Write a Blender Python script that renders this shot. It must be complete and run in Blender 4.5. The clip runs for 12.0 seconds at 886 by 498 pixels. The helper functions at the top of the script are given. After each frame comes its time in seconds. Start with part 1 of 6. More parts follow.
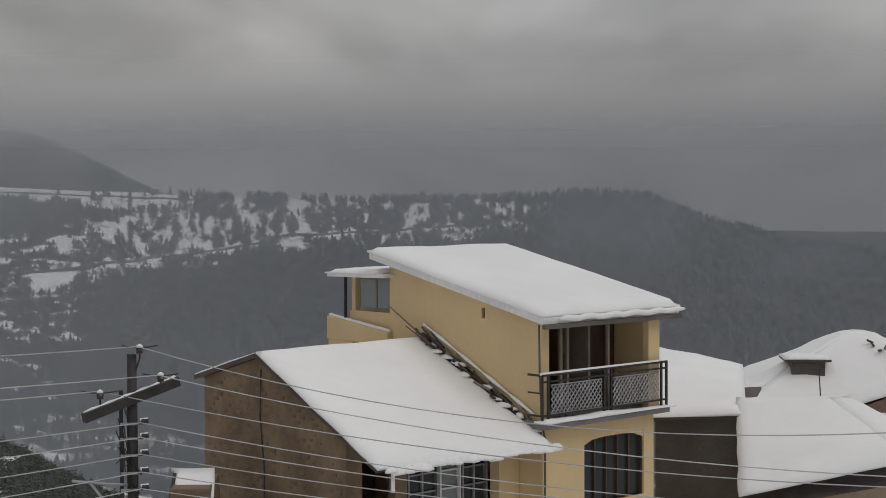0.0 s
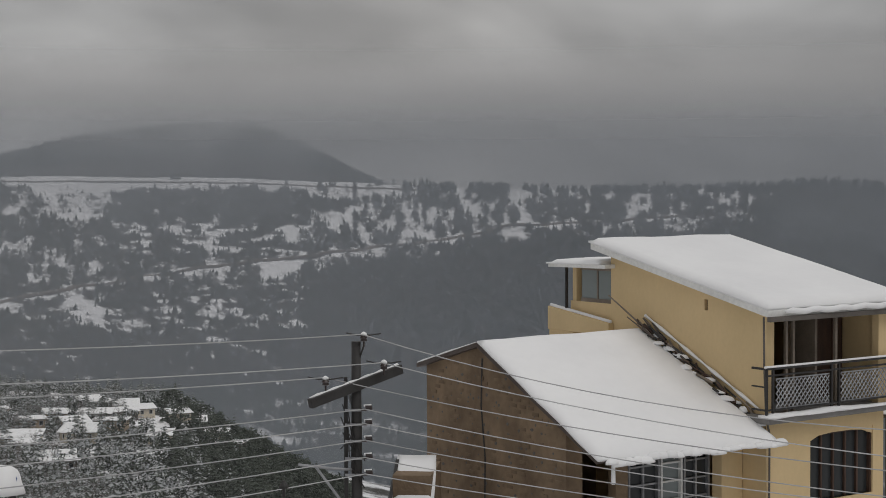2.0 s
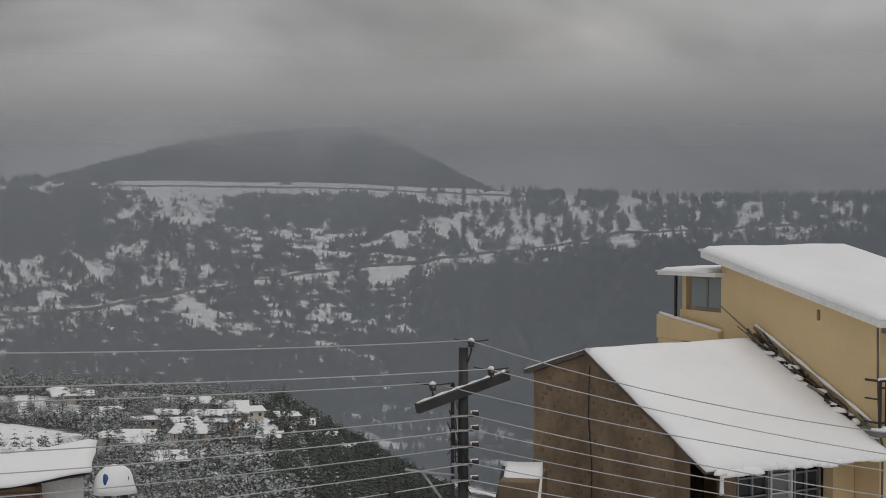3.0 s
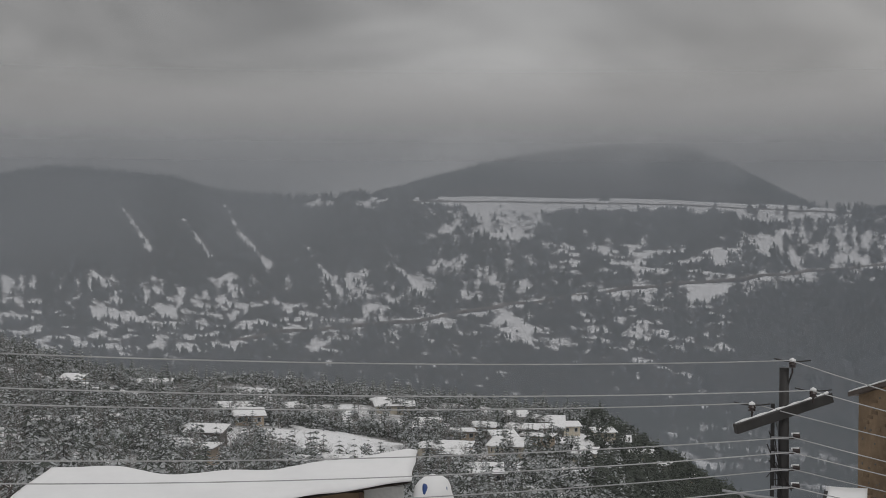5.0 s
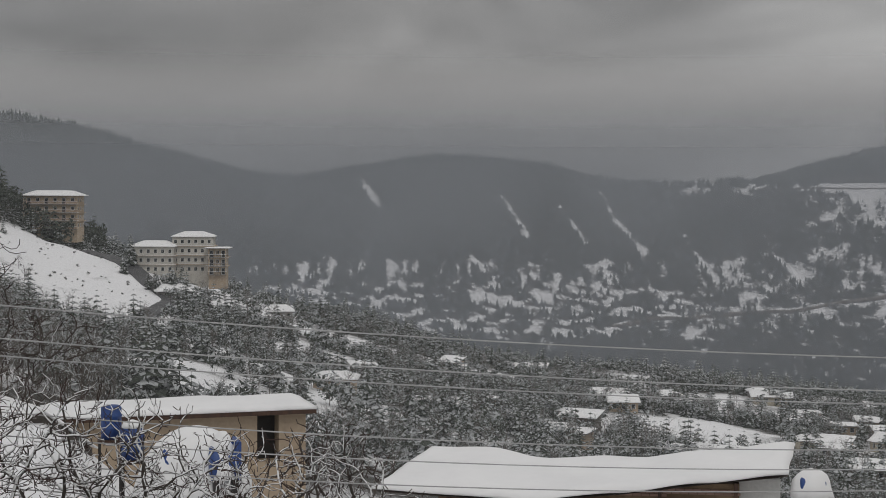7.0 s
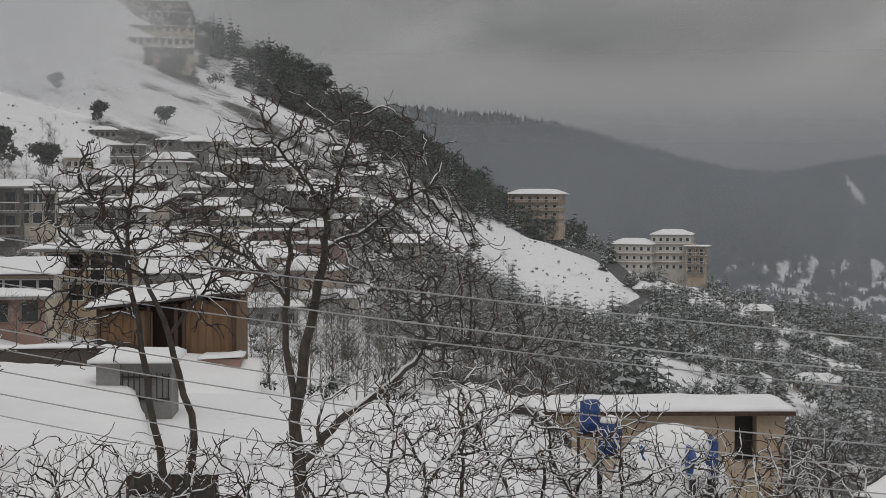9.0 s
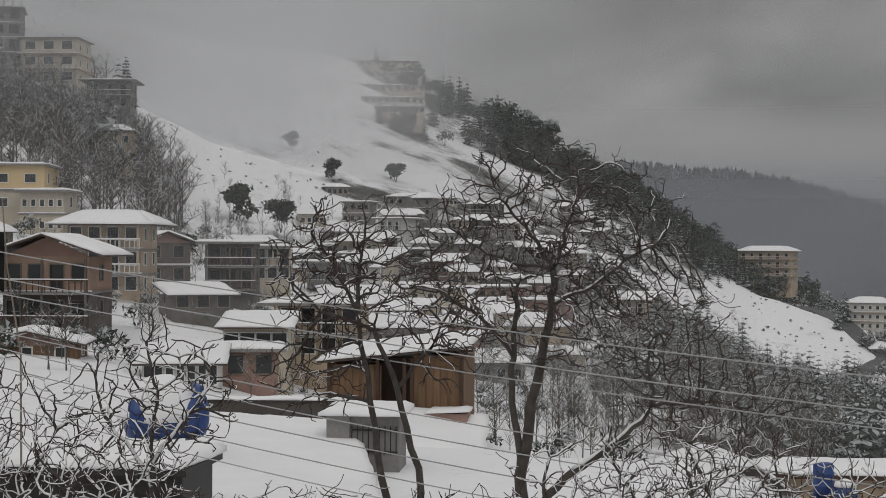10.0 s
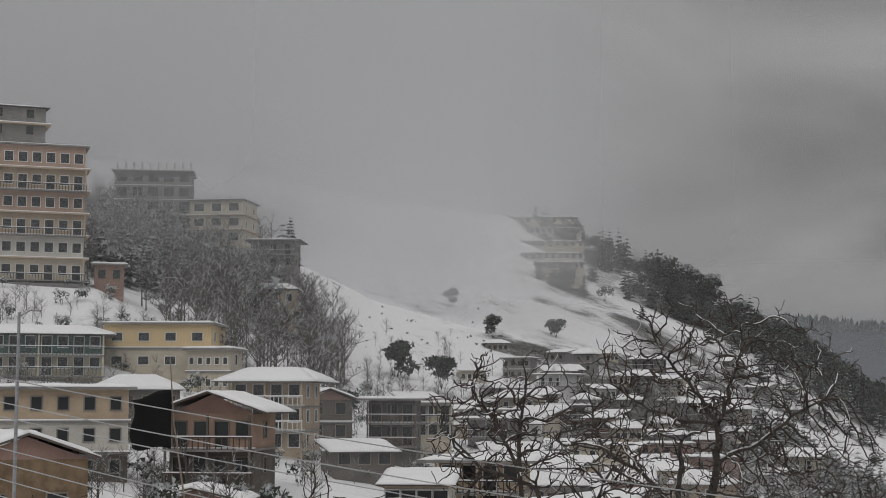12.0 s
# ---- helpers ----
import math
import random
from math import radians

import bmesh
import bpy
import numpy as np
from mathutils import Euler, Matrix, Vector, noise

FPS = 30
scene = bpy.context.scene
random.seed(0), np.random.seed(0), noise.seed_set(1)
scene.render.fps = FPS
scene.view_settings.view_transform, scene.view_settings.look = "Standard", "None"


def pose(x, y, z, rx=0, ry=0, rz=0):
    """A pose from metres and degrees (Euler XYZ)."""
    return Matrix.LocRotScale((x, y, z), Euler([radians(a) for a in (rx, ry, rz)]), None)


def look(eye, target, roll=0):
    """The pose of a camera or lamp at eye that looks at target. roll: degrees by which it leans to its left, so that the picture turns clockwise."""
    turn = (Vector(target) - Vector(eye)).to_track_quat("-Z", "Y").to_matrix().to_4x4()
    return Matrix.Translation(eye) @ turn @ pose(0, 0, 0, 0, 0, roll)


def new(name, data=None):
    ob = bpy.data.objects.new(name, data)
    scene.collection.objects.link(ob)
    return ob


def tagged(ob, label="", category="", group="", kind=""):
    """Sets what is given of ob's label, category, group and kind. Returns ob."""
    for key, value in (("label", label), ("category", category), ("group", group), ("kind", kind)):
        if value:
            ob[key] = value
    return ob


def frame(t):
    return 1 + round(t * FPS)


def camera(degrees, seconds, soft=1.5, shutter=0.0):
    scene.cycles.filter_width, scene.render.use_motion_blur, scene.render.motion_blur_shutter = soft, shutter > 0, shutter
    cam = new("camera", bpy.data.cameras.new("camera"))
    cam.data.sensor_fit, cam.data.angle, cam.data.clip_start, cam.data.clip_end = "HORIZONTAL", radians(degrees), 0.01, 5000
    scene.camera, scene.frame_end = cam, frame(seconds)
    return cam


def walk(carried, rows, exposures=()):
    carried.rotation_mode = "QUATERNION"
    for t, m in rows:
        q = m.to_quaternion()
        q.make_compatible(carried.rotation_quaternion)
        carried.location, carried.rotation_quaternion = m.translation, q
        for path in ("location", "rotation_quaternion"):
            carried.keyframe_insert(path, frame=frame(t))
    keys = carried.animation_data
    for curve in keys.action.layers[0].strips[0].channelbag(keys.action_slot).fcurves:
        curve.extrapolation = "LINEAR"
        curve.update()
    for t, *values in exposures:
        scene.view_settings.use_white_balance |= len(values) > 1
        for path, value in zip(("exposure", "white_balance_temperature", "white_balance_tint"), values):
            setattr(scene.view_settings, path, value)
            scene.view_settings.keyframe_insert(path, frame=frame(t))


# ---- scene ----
cam = camera(31.8, 12.0, soft=0.9)
# seconds, yaw, pitch, roll of a camera panned by hand from one spot
TURNS = [
    (0.0, 0.02, -1.87, 0.26), (0.5, 2.27, -2.47, 0.06), (1.0, 4.74, -2.76, 0.0), (1.5, 6.68, -2.70, 0.18),
    (2.0, 8.16, -2.19, 0.29), (2.5, 9.72, -1.94, 0.0), (3.0, 12.16, -1.95, -0.08), (3.5, 15.38, -1.84, 0.03),
    (3.7, 16.74, -1.73, 0.0), (5.3, 24.99, -1.39, -0.37), (5.5, 25.75, -1.40, -0.46), (6.0, 28.80, -1.50, -0.42),
    (6.5, 32.47, -1.63, -0.40), (7.0, 37.60, -1.94, -0.30), (7.2, 39.08, -2.06, -0.26), (8.8, 53.45, -2.18, -0.17),
    (9.0, 55.09, -2.08, -0.13), (9.5, 59.80, -1.80, -0.07), (10.0, 63.44, -0.04, -0.30), (10.5, 65.16, 1.71, -0.14),
    (11.0, 66.17, 3.91, 0.20), (11.5, 67.68, 5.27, 0.16), (12.0, 69.34, 5.68, -0.11)]
walk(cam, [(t, pose(0, 0, 0, 90 + p, r, y)) for t, y, p, r in TURNS])
scene.view_settings.exposure = 0.0

# ---------- sky and sun ----------
SUN_AZ, SUN_EL = -120.0, 52.0      # behind the camera, above thick cloud
world = bpy.data.worlds.new("overcast_sky")
scene.world = world
world.use_nodes = True
wt = world.node_tree
wt.nodes.clear()


def wnode(kind, **kw):
    n = wt.nodes.new(kind)
    for k, v in kw.items():
        n.inputs[k].default_value = v
    return n


w_out = wnode("ShaderNodeOutputWorld")
w_bg = wnode("ShaderNodeBackground", Strength=0.66)
w_co = wnode("ShaderNodeTexCoord")
w_sep = wnode("ShaderNodeSeparateXYZ")
wt.links.new(w_co.outputs["Generated"], w_sep.inputs[0])
w_ramp = wnode("ShaderNodeValToRGB")
wt.links.new(w_sep.outputs["Z"], w_ramp.inputs[0])
els = w_ramp.color_ramp.elements
els[0].position, els[0].color = 0.0, (0.34, 0.336, 0.332, 1)
els[1].position, els[1].color = 1.0, (0.95, 0.95, 0.95, 1)
for pos, c in ((0.10, (0.45, 0.443, 0.432, 1)), (0.24, (0.47, 0.465, 0.455, 1)), (0.5, (0.72, 0.72, 0.715, 1))):
    e = els.new(pos)
    e.color = c
w_map = wnode("ShaderNodeMapping")
w_map.inputs["Scale"].default_value = (1.0, 1.0, 2.2)
wt.links.new(w_co.outputs["Generated"], w_map.inputs[0])
w_n1 = wnode("ShaderNodeTexNoise", Scale=4.2, Detail=3.0, Roughness=0.5, Distortion=0.5)
wt.links.new(w_map.outputs[0], w_n1.inputs["Vector"])
w_mr = wnode("ShaderNodeMapRange")
for i, v in enumerate((0.3, 0.7, 0.60, 1.36)):
    w_mr.inputs[i + 1].default_value = v
wt.links.new(w_n1.outputs[0], w_mr.inputs[0])
w_mul = wt.nodes.new("ShaderNodeVectorMath")
w_mul.operation = "SCALE"
wt.links.new(w_ramp.outputs[0], w_mul.inputs[0])


def cloud_part(az, lo, hi, gain):
    """A broad part of the cloud cover, thinner (gain over 1) or heavier."""
    a = radians(az)
    dot, rng_ = wt.nodes.new("ShaderNodeVectorMath"), wnode("ShaderNodeMapRange")
    dot.operation = "DOT_PRODUCT"
    dot.inputs[1].default_value = (-math.sin(a), math.cos(a), 0.08)
    wt.links.new(w_co.outputs["Generated"], dot.inputs[0])
    rng_.interpolation_type = "SMOOTHSTEP"
    for i, v in enumerate((lo, hi, 1.0, gain)):
        rng_.inputs[i + 1].default_value = v
    wt.links.new(dot.outputs["Value"], rng_.inputs[0])
    return rng_.outputs[0]


w_parts = w_mr.outputs[0]
for w_value in (cloud_part(60, 0.84, 0.98, 0.80), cloud_part(13, 0.93, 0.995, 1.14)):
    w_k = wt.nodes.new("ShaderNodeMath")
    w_k.operation = "MULTIPLY"
    wt.links.new(w_parts, w_k.inputs[0])
    wt.links.new(w_value, w_k.inputs[1])
    w_parts = w_k.outputs[0]
wt.links.new(w_parts, w_mul.inputs["Scale"])
w_sky = wt.nodes.new("ShaderNodeTexSky")
w_sky.sky_type = "NISHITA"
w_sky.sun_disc = False
w_sky.sun_elevation, w_sky.sun_rotation = radians(SUN_EL), radians(-SUN_AZ)
w_add = wt.nodes.new("ShaderNodeVectorMath")
w_add.operation = "MULTIPLY_ADD"
w_add.inputs[1].default_value = (0.003, 0.003, 0.003)   # a little blue from above the cloud
wt.links.new(w_sky.outputs[0], w_add.inputs[0])
w_n2 = wnode("ShaderNodeTexNoise", Scale=1.3, Detail=2.0)
wt.links.new(w_co.outputs["Generated"], w_n2.inputs["Vector"])
w_tint = wt.nodes.new("ShaderNodeMix")
w_tint.data_type = "RGBA"
w_tint.inputs["A"].default_value, w_tint.inputs["B"].default_value = (1.06, 1.0, 0.95, 1), (0.95, 1.0, 1.07, 1)
wt.links.new(w_n2.outputs[0], w_tint.inputs["Factor"])
w_hue = wt.nodes.new("ShaderNodeVectorMath")
w_hue.operation = "MULTIPLY"
wt.links.new(w_mul.outputs[0], w_hue.inputs[0])
wt.links.new(w_tint.outputs["Result"], w_hue.inputs[1])
wt.links.new(w_hue.outputs[0], w_add.inputs[2])
wt.links.new(w_add.outputs[0], w_bg.inputs[0])
wt.links.new(w_bg.outputs[0], w_out.inputs[0])

sun = new("sun", bpy.data.lights.new("sun", "SUN"))
sun.data.energy, sun.data.angle, sun.data.color = 0.5, radians(30), (1.0, 0.97, 0.93)
sa, se = radians(SUN_AZ), radians(SUN_EL)
sun.matrix_world = look((-math.sin(sa) * math.cos(se) * 90, math.cos(sa) * math.cos(se) * 90, math.sin(se) * 90), (0, 0, 0))


# ---------- materials ----------
def mat_new(name):
    m = bpy.data.materials.new(name)
    m.use_nodes = True
    return m, m.node_tree, m.node_tree.nodes["Principled BSDF"]


def surface(name, base, other=None, scale=3.0, fine=30.0, rough=0.85, metal=0.0, bump=0.3, spread=0.5, vary=0.12, stretch=(1, 1, 1), grit=0.35):
    """Two-scale procedural surface: stains between base and other, fine grain, relief, and a small shift per object."""
    m, nt, bs = mat_new(name)
    other = other or tuple(c * 0.6 for c in base)
    co = nt.nodes.new("ShaderNodeTexCoord")
    mp = nt.nodes.new("ShaderNodeMapping")
    mp.inputs["Scale"].default_value = stretch
    nt.links.new(co.outputs["Object"], mp.inputs[0])
    n1, n2 = nt.nodes.new("ShaderNodeTexNoise"), nt.nodes.new("ShaderNodeTexNoise")
    n1.inputs["Scale"].default_value, n1.inputs["Detail"].default_value = scale, 5
    n2.inputs["Scale"].default_value, n2.inputs["Detail"].default_value = fine, 3
    for n in (n1, n2):
        nt.links.new(mp.outputs[0], n.inputs["Vector"])
    ramp = nt.nodes.new("ShaderNodeMapRange")
    for i, v in enumerate((0.5 - spread * 0.4, 0.5 + spread * 0.4, 0.0, 1.0)):
        ramp.inputs[i + 1].default_value = v
    nt.links.new(n1.outputs[0], ramp.inputs[0])
    mix = nt.nodes.new("ShaderNodeMix")
    mix.data_type = "RGBA"
    mix.inputs["A"].default_value, mix.inputs["B"].default_value = (*base, 1), (*other, 1)
    nt.links.new(ramp.outputs[0], mix.inputs["Factor"])
    info = nt.nodes.new("ShaderNodeObjectInfo")
    hsv = nt.nodes.new("ShaderNodeHueSaturation")
    val = nt.nodes.new("ShaderNodeMapRange")
    for i, v in enumerate((0.0, 1.0, 1 - vary, 1 + vary)):
        val.inputs[i + 1].default_value = v
    nt.links.new(info.outputs["Random"], val.inputs[0])
    grain = nt.nodes.new("ShaderNodeMath")
    grain.operation = "MULTIPLY_ADD"
    grain.inputs[1].default_value, grain.inputs[2].default_value = grit, 1 - grit / 2
    nt.links.new(n2.outputs[0], grain.inputs[0])
    both = nt.nodes.new("ShaderNodeMath")
    both.operation = "MULTIPLY"
    nt.links.new(val.outputs[0], both.inputs[0])
    nt.links.new(grain.outputs[0], both.inputs[1])
    nt.links.new(mix.outputs["Result"], hsv.inputs["Color"])
    nt.links.new(both.outputs[0], hsv.inputs["Value"])
    nt.links.new(hsv.outputs[0], bs.inputs["Base Color"])
    bs.inputs["Roughness"].default_value, bs.inputs["Metallic"].default_value = rough, metal
    if bump:
        bp = nt.nodes.new("ShaderNodeBump")
        bp.inputs["Strength"].default_value, bp.inputs["Distance"].default_value = bump, 0.03
        nt.links.new(n2.outputs[0], bp.inputs["Height"])
        nt.links.new(bp.outputs[0], bs.inputs["Normal"])
    return m


SNOW = surface("roof_snow", (0.88, 0.88, 0.88), (0.82, 0.82, 0.825), 0.5, 5.0, 0.75, bump=0.05, vary=0.03, grit=0.05)
YELLOW = surface("yellow_plaster", (0.70, 0.53, 0.30), (0.62, 0.47, 0.26), 0.7, 14.0, 0.9, bump=0.08, vary=0.04, stretch=(1, 1, 0.6), grit=0.10)
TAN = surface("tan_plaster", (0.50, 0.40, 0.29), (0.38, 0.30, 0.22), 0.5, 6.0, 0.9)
PALE = surface("pale_grey_plaster", (0.60, 0.575, 0.52), (0.48, 0.46, 0.42), 0.5, 6.0, 0.9)
CREAM = surface("cream_plaster", (0.60, 0.54, 0.43), (0.46, 0.41, 0.33), 0.5, 6.0, 0.9)
ORANGE = surface("faded_orange_plaster", (0.43, 0.30, 0.23), (0.33, 0.235, 0.18), 0.5, 6.0, 0.9)
PINK = surface("red_brickwork", (0.34, 0.22, 0.18), (0.25, 0.165, 0.14), 0.6, 7.0, 0.9)
MUD = surface("mud_brick", (0.23, 0.165, 0.105), (0.14, 0.098, 0.062), 1.2, 7.0, 0.95, bump=0.9, spread=0.35)
BROWN = surface("brown_boards", (0.23, 0.14, 0.08), (0.14, 0.085, 0.05), 1.5, 20.0, 0.85, stretch=(4, 4, 0.5))
CONC = surface("grey_concrete", (0.27, 0.26, 0.25), (0.17, 0.165, 0.155), 0.6, 8.0, 0.9)
DARKCONC = surface("damp_concrete", (0.15, 0.135, 0.12), (0.09, 0.08, 0.07), 0.7, 9.0, 0.9)
STONE = surface("grey_stone", (0.24, 0.23, 0.22), (0.15, 0.145, 0.14), 1.0, 5.0, 0.9, bump=0.8)
WOOD = surface("dark_wood", (0.085, 0.045, 0.028), (0.05, 0.028, 0.02), 2.0, 24.0, 0.6, stretch=(3, 3, 0.6))
PALEWOOD = surface("weathered_wood", (0.25, 0.21, 0.17), (0.17, 0.14, 0.11), 2.0, 24.0, 0.8)
WHITE = surface("white_paint", (0.74, 0.74, 0.72), (0.62, 0.62, 0.60), 1.0, 10.0, 0.6)
GREEN = surface("green_paint", (0.06, 0.12, 0.10), (0.04, 0.08, 0.07), 1.0, 10.0, 0.6)
STEEL = surface("galvanised_steel", (0.36, 0.37, 0.38), (0.24, 0.24, 0.25), 3.0, 25.0, 0.5, 0.6)
# Dark iron, used too as near-black fill for unlit openings.
IRON = surface("dark_iron_and_shade", (0.045, 0.043, 0.042), (0.03, 0.028, 0.027), 3.0, 25.0, 0.55, 0.3)
SHEET = surface("rusty_roof_sheet", (0.12, 0.10, 0.09), (0.08, 0.06, 0.05), 2.0, 20.0, 0.6, 0.3)
BLUE = surface("blue_plastic", (0.03, 0.08, 0.26), (0.02, 0.05, 0.18), 2.0, 16.0, 0.45)
BLACK = surface("black_cloth", (0.006, 0.006, 0.007), (0.004, 0.004, 0.005), 2.0, 60.0, 0.95)
BARK = surface("grey_bark", (0.105, 0.092, 0.08), (0.05, 0.043, 0.037), 4.0, 30.0, 0.95, bump=0.8)
TWIG = surface("red_brown_twigs", (0.060, 0.036, 0.030), (0.036, 0.024, 0.021), 2.0, 20.0, 0.9, bump=0)
BARE = surface("bare_far_twigs", (0.13, 0.115, 0.10), (0.085, 0.075, 0.066), 0.08, 2.0, 0.95, bump=0)
NEEDLE = surface("conifer_needles", (0.075, 0.088, 0.066), (0.038, 0.048, 0.038), 0.06, 1.5, 0.9, bump=0)
FROST = surface("snow_on_branches", (0.56, 0.575, 0.585), (0.38, 0.40, 0.40), 0.05, 1.5, 0.85, bump=0)
HOAR = surface("hoar_frosted_needles", (0.21, 0.22, 0.225), (0.13, 0.14, 0.145), 0.03, 0.6, 0.9, bump=0)
WIRE = surface("frosted_wire", (0.50, 0.50, 0.50), (0.36, 0.36, 0.36), 2.0, 20.0, 0.6, 0.0, bump=0)
PORC = surface("brown_porcelain", (0.05, 0.035, 0.03), (0.03, 0.02, 0.02), 3.0, 20.0, 0.3, bump=0)
ASPH = surface("wet_asphalt", (0.075, 0.075, 0.078), (0.05, 0.05, 0.052), 0.1, 3.0, 0.6)

FARROAD = surface("brown_slush_road", (0.20, 0.175, 0.15), (0.14, 0.12, 0.10), 0.05, 1.0, 0.8)

GLASS, g_nt, g_bs = mat_new("dark_window_glass")
g_bs.inputs["Base Color"].default_value = (0.035, 0.038, 0.04, 1)
g_bs.inputs["Roughness"].default_value = 0.18
PALEGLASS, g_nt, g_bs = mat_new("pale_window_glass")
g_bs.inputs["Base Color"].default_value = (0.22, 0.25, 0.25, 1)
g_bs.inputs["Roughness"].default_value = 0.15

# ground: snow cover with scrub, terraces and woodland floor
GROUND, nt, bs = mat_new("snowy_ground")
gco = nt.nodes.new("ShaderNodeTexCoord")
cover = nt.nodes.new("ShaderNodeAttribute")
cover.attribute_name = "woodland"


def gnoise(scale, detail, stretch=(1, 1, 1), rough=0.6):
    mp = nt.nodes.new("ShaderNodeMapping")
    mp.inputs["Scale"].default_value = stretch
    nt.links.new(gco.outputs["Object"], mp.inputs[0])
    n = nt.nodes.new("ShaderNodeTexNoise")
    n.inputs["Scale"].default_value, n.inputs["Detail"].default_value, n.inputs["Roughness"].default_value = scale, detail, rough
    nt.links.new(mp.outputs[0], n.inputs["Vector"])
    return n.outputs[0]


def gmath(op, a, b, c=None):
    n = nt.nodes.new("ShaderNodeMath")
    n.operation = op
    for i, v in enumerate((a, b, c)):
        if v is None:
            continue
        if isinstance(v, (int, float)):
            n.inputs[i].default_value = v
        else:
            nt.links.new(v, n.inputs[i])
    return n.outputs[0]


def gstep(v, lo, hi):
    n = nt.nodes.new("ShaderNodeMapRange")
    n.interpolation_type = "SMOOTHSTEP"
    n.inputs[1].default_value, n.inputs[2].default_value = lo, hi
    nt.links.new(v, n.inputs[0])
    return n.outputs[0]


scrub = gstep(gmath("ADD", gnoise(0.028, 7, (1, 1, 1.5), 0.82), gmath("MULTIPLY", cover.outputs["Fac"], 0.30)), 0.55, 0.80)
tufts = gstep(gnoise(0.9, 5, (1, 1, 2), 0.7), 0.62, 0.74)
far_side = nt.nodes.new("ShaderNodeAttribute")
far_side.attribute_name = "far_side"
far_dark = gstep(gmath("ADD", cover.outputs["Fac"], gmath("MULTIPLY_ADD", gnoise(0.10, 5, (1, 1, 1), 0.85), 2.6, -1.3)), 0.0, 0.85)
near_dark = gmath("MAXIMUM", scrub, gmath("MULTIPLY", tufts, 0.55))
dark = gmath("ADD", gmath("MULTIPLY", near_dark, gmath("SUBTRACT", 1.0, far_side.outputs["Fac"])), gmath("MULTIPLY", far_dark, far_side.outputs["Fac"]))
gmix = nt.nodes.new("ShaderNodeMix")
gmix.data_type = "RGBA"
gmix.inputs["A"].default_value, gmix.inputs["B"].default_value = (0.85, 0.85, 0.86, 1), (0.050, 0.048, 0.040, 1)
nt.links.new(dark, gmix.inputs["Factor"])
nt.links.new(gmix.outputs["Result"], bs.inputs["Base Color"])
bs.inputs["Roughness"].default_value = 0.85
gb = nt.nodes.new("ShaderNodeBump")
gb.inputs["Strength"].default_value, gb.inputs["Distance"].default_value = 0.5, 0.4
nt.links.new(gnoise(0.7, 6), gb.inputs["Height"])
nt.links.new(gb.outputs[0], bs.inputs["Normal"])


def mist(name, most, low, high, scale, contrast, colour=(0.80, 0.81, 0.825), top=None):
    """Thin cloud and stand-in haze: a lit veil of one colour whose density grows between two heights and breaks up in
    drifts.
    """
    m = bpy.data.materials.new(name)
    m.use_nodes = True
    t = m.node_tree
    t.nodes.clear()
    out, mix = t.nodes.new("ShaderNodeOutputMaterial"), t.nodes.new("ShaderNodeMixShader")
    clear, lit = t.nodes.new("ShaderNodeBsdfTransparent"), t.nodes.new("ShaderNodeMixShader")
    dif, tra = t.nodes.new("ShaderNodeBsdfDiffuse"), t.nodes.new("ShaderNodeBsdfTranslucent")
    for n in (dif, tra):
        n.inputs["Color"].default_value = (*colour, 1)
    lit.inputs[0].default_value = 0.5
    t.links.new(dif.outputs[0], lit.inputs[1])
    t.links.new(tra.outputs[0], lit.inputs[2])
    co, sep = t.nodes.new("ShaderNodeTexCoord"), t.nodes.new("ShaderNodeSeparateXYZ")
    t.links.new(co.outputs["Object"], sep.inputs[0])
    ns = t.nodes.new("ShaderNodeTexNoise")
    ns.inputs["Scale"].default_value, ns.inputs["Detail"].default_value, ns.inputs["Distortion"].default_value = scale, 5, 0.6
    t.links.new(co.outputs["Object"], ns.inputs["Vector"])
    wob = t.nodes.new("ShaderNodeMath")
    wob.operation = "MULTIPLY_ADD"
    wob.inputs[1].default_value = contrast * abs(high - low) * 2
    t.links.new(ns.outputs[0], wob.inputs[0])
    t.links.new(sep.outputs["Z"], wob.inputs[2])
    off = contrast * abs(high - low)

    def fade(lo, hi, to0, to1, src):
        n = t.nodes.new("ShaderNodeMapRange")
        n.interpolation_type = "SMOOTHSTEP"
        for i, v in enumerate((lo, hi, to0, to1)):
            n.inputs[i + 1].default_value = v
        t.links.new(src, n.inputs[0])
        return n.outputs[0]
    a = fade(low + off, high + off, 0.0, most, wob.outputs[0])
    if top:
        cut = t.nodes.new("ShaderNodeMath")
        cut.operation = "MULTIPLY"
        t.links.new(a, cut.inputs[0])
        t.links.new(fade(top[0], top[1], 1.0, 0.0, sep.outputs["Z"]), cut.inputs[1])
        a = cut.outputs[0]
    ends, thin = t.nodes.new("ShaderNodeAttribute"), t.nodes.new("ShaderNodeMath")
    ends.attribute_name, thin.operation = "veil_end", "MULTIPLY"
    t.links.new(a, thin.inputs[0])
    t.links.new(ends.outputs["Fac"], thin.inputs[1])
    a = thin.outputs[0]
    t.links.new(a, mix.inputs[0])
    t.links.new(clear.outputs[0], mix.inputs[1])
    t.links.new(lit.outputs[0], mix.inputs[2])
    t.links.new(mix.outputs[0], out.inputs[0])
    return m


# ---------- geometry helpers ----------
def bearing(az, r, z=0.0):
    """A place by bearing (degrees to the left of the first view), distance and height."""
    return Vector((-math.sin(radians(az)) * r, math.cos(radians(az)) * r, z))


def rise(r, el):
    return r * math.tan(radians(el))


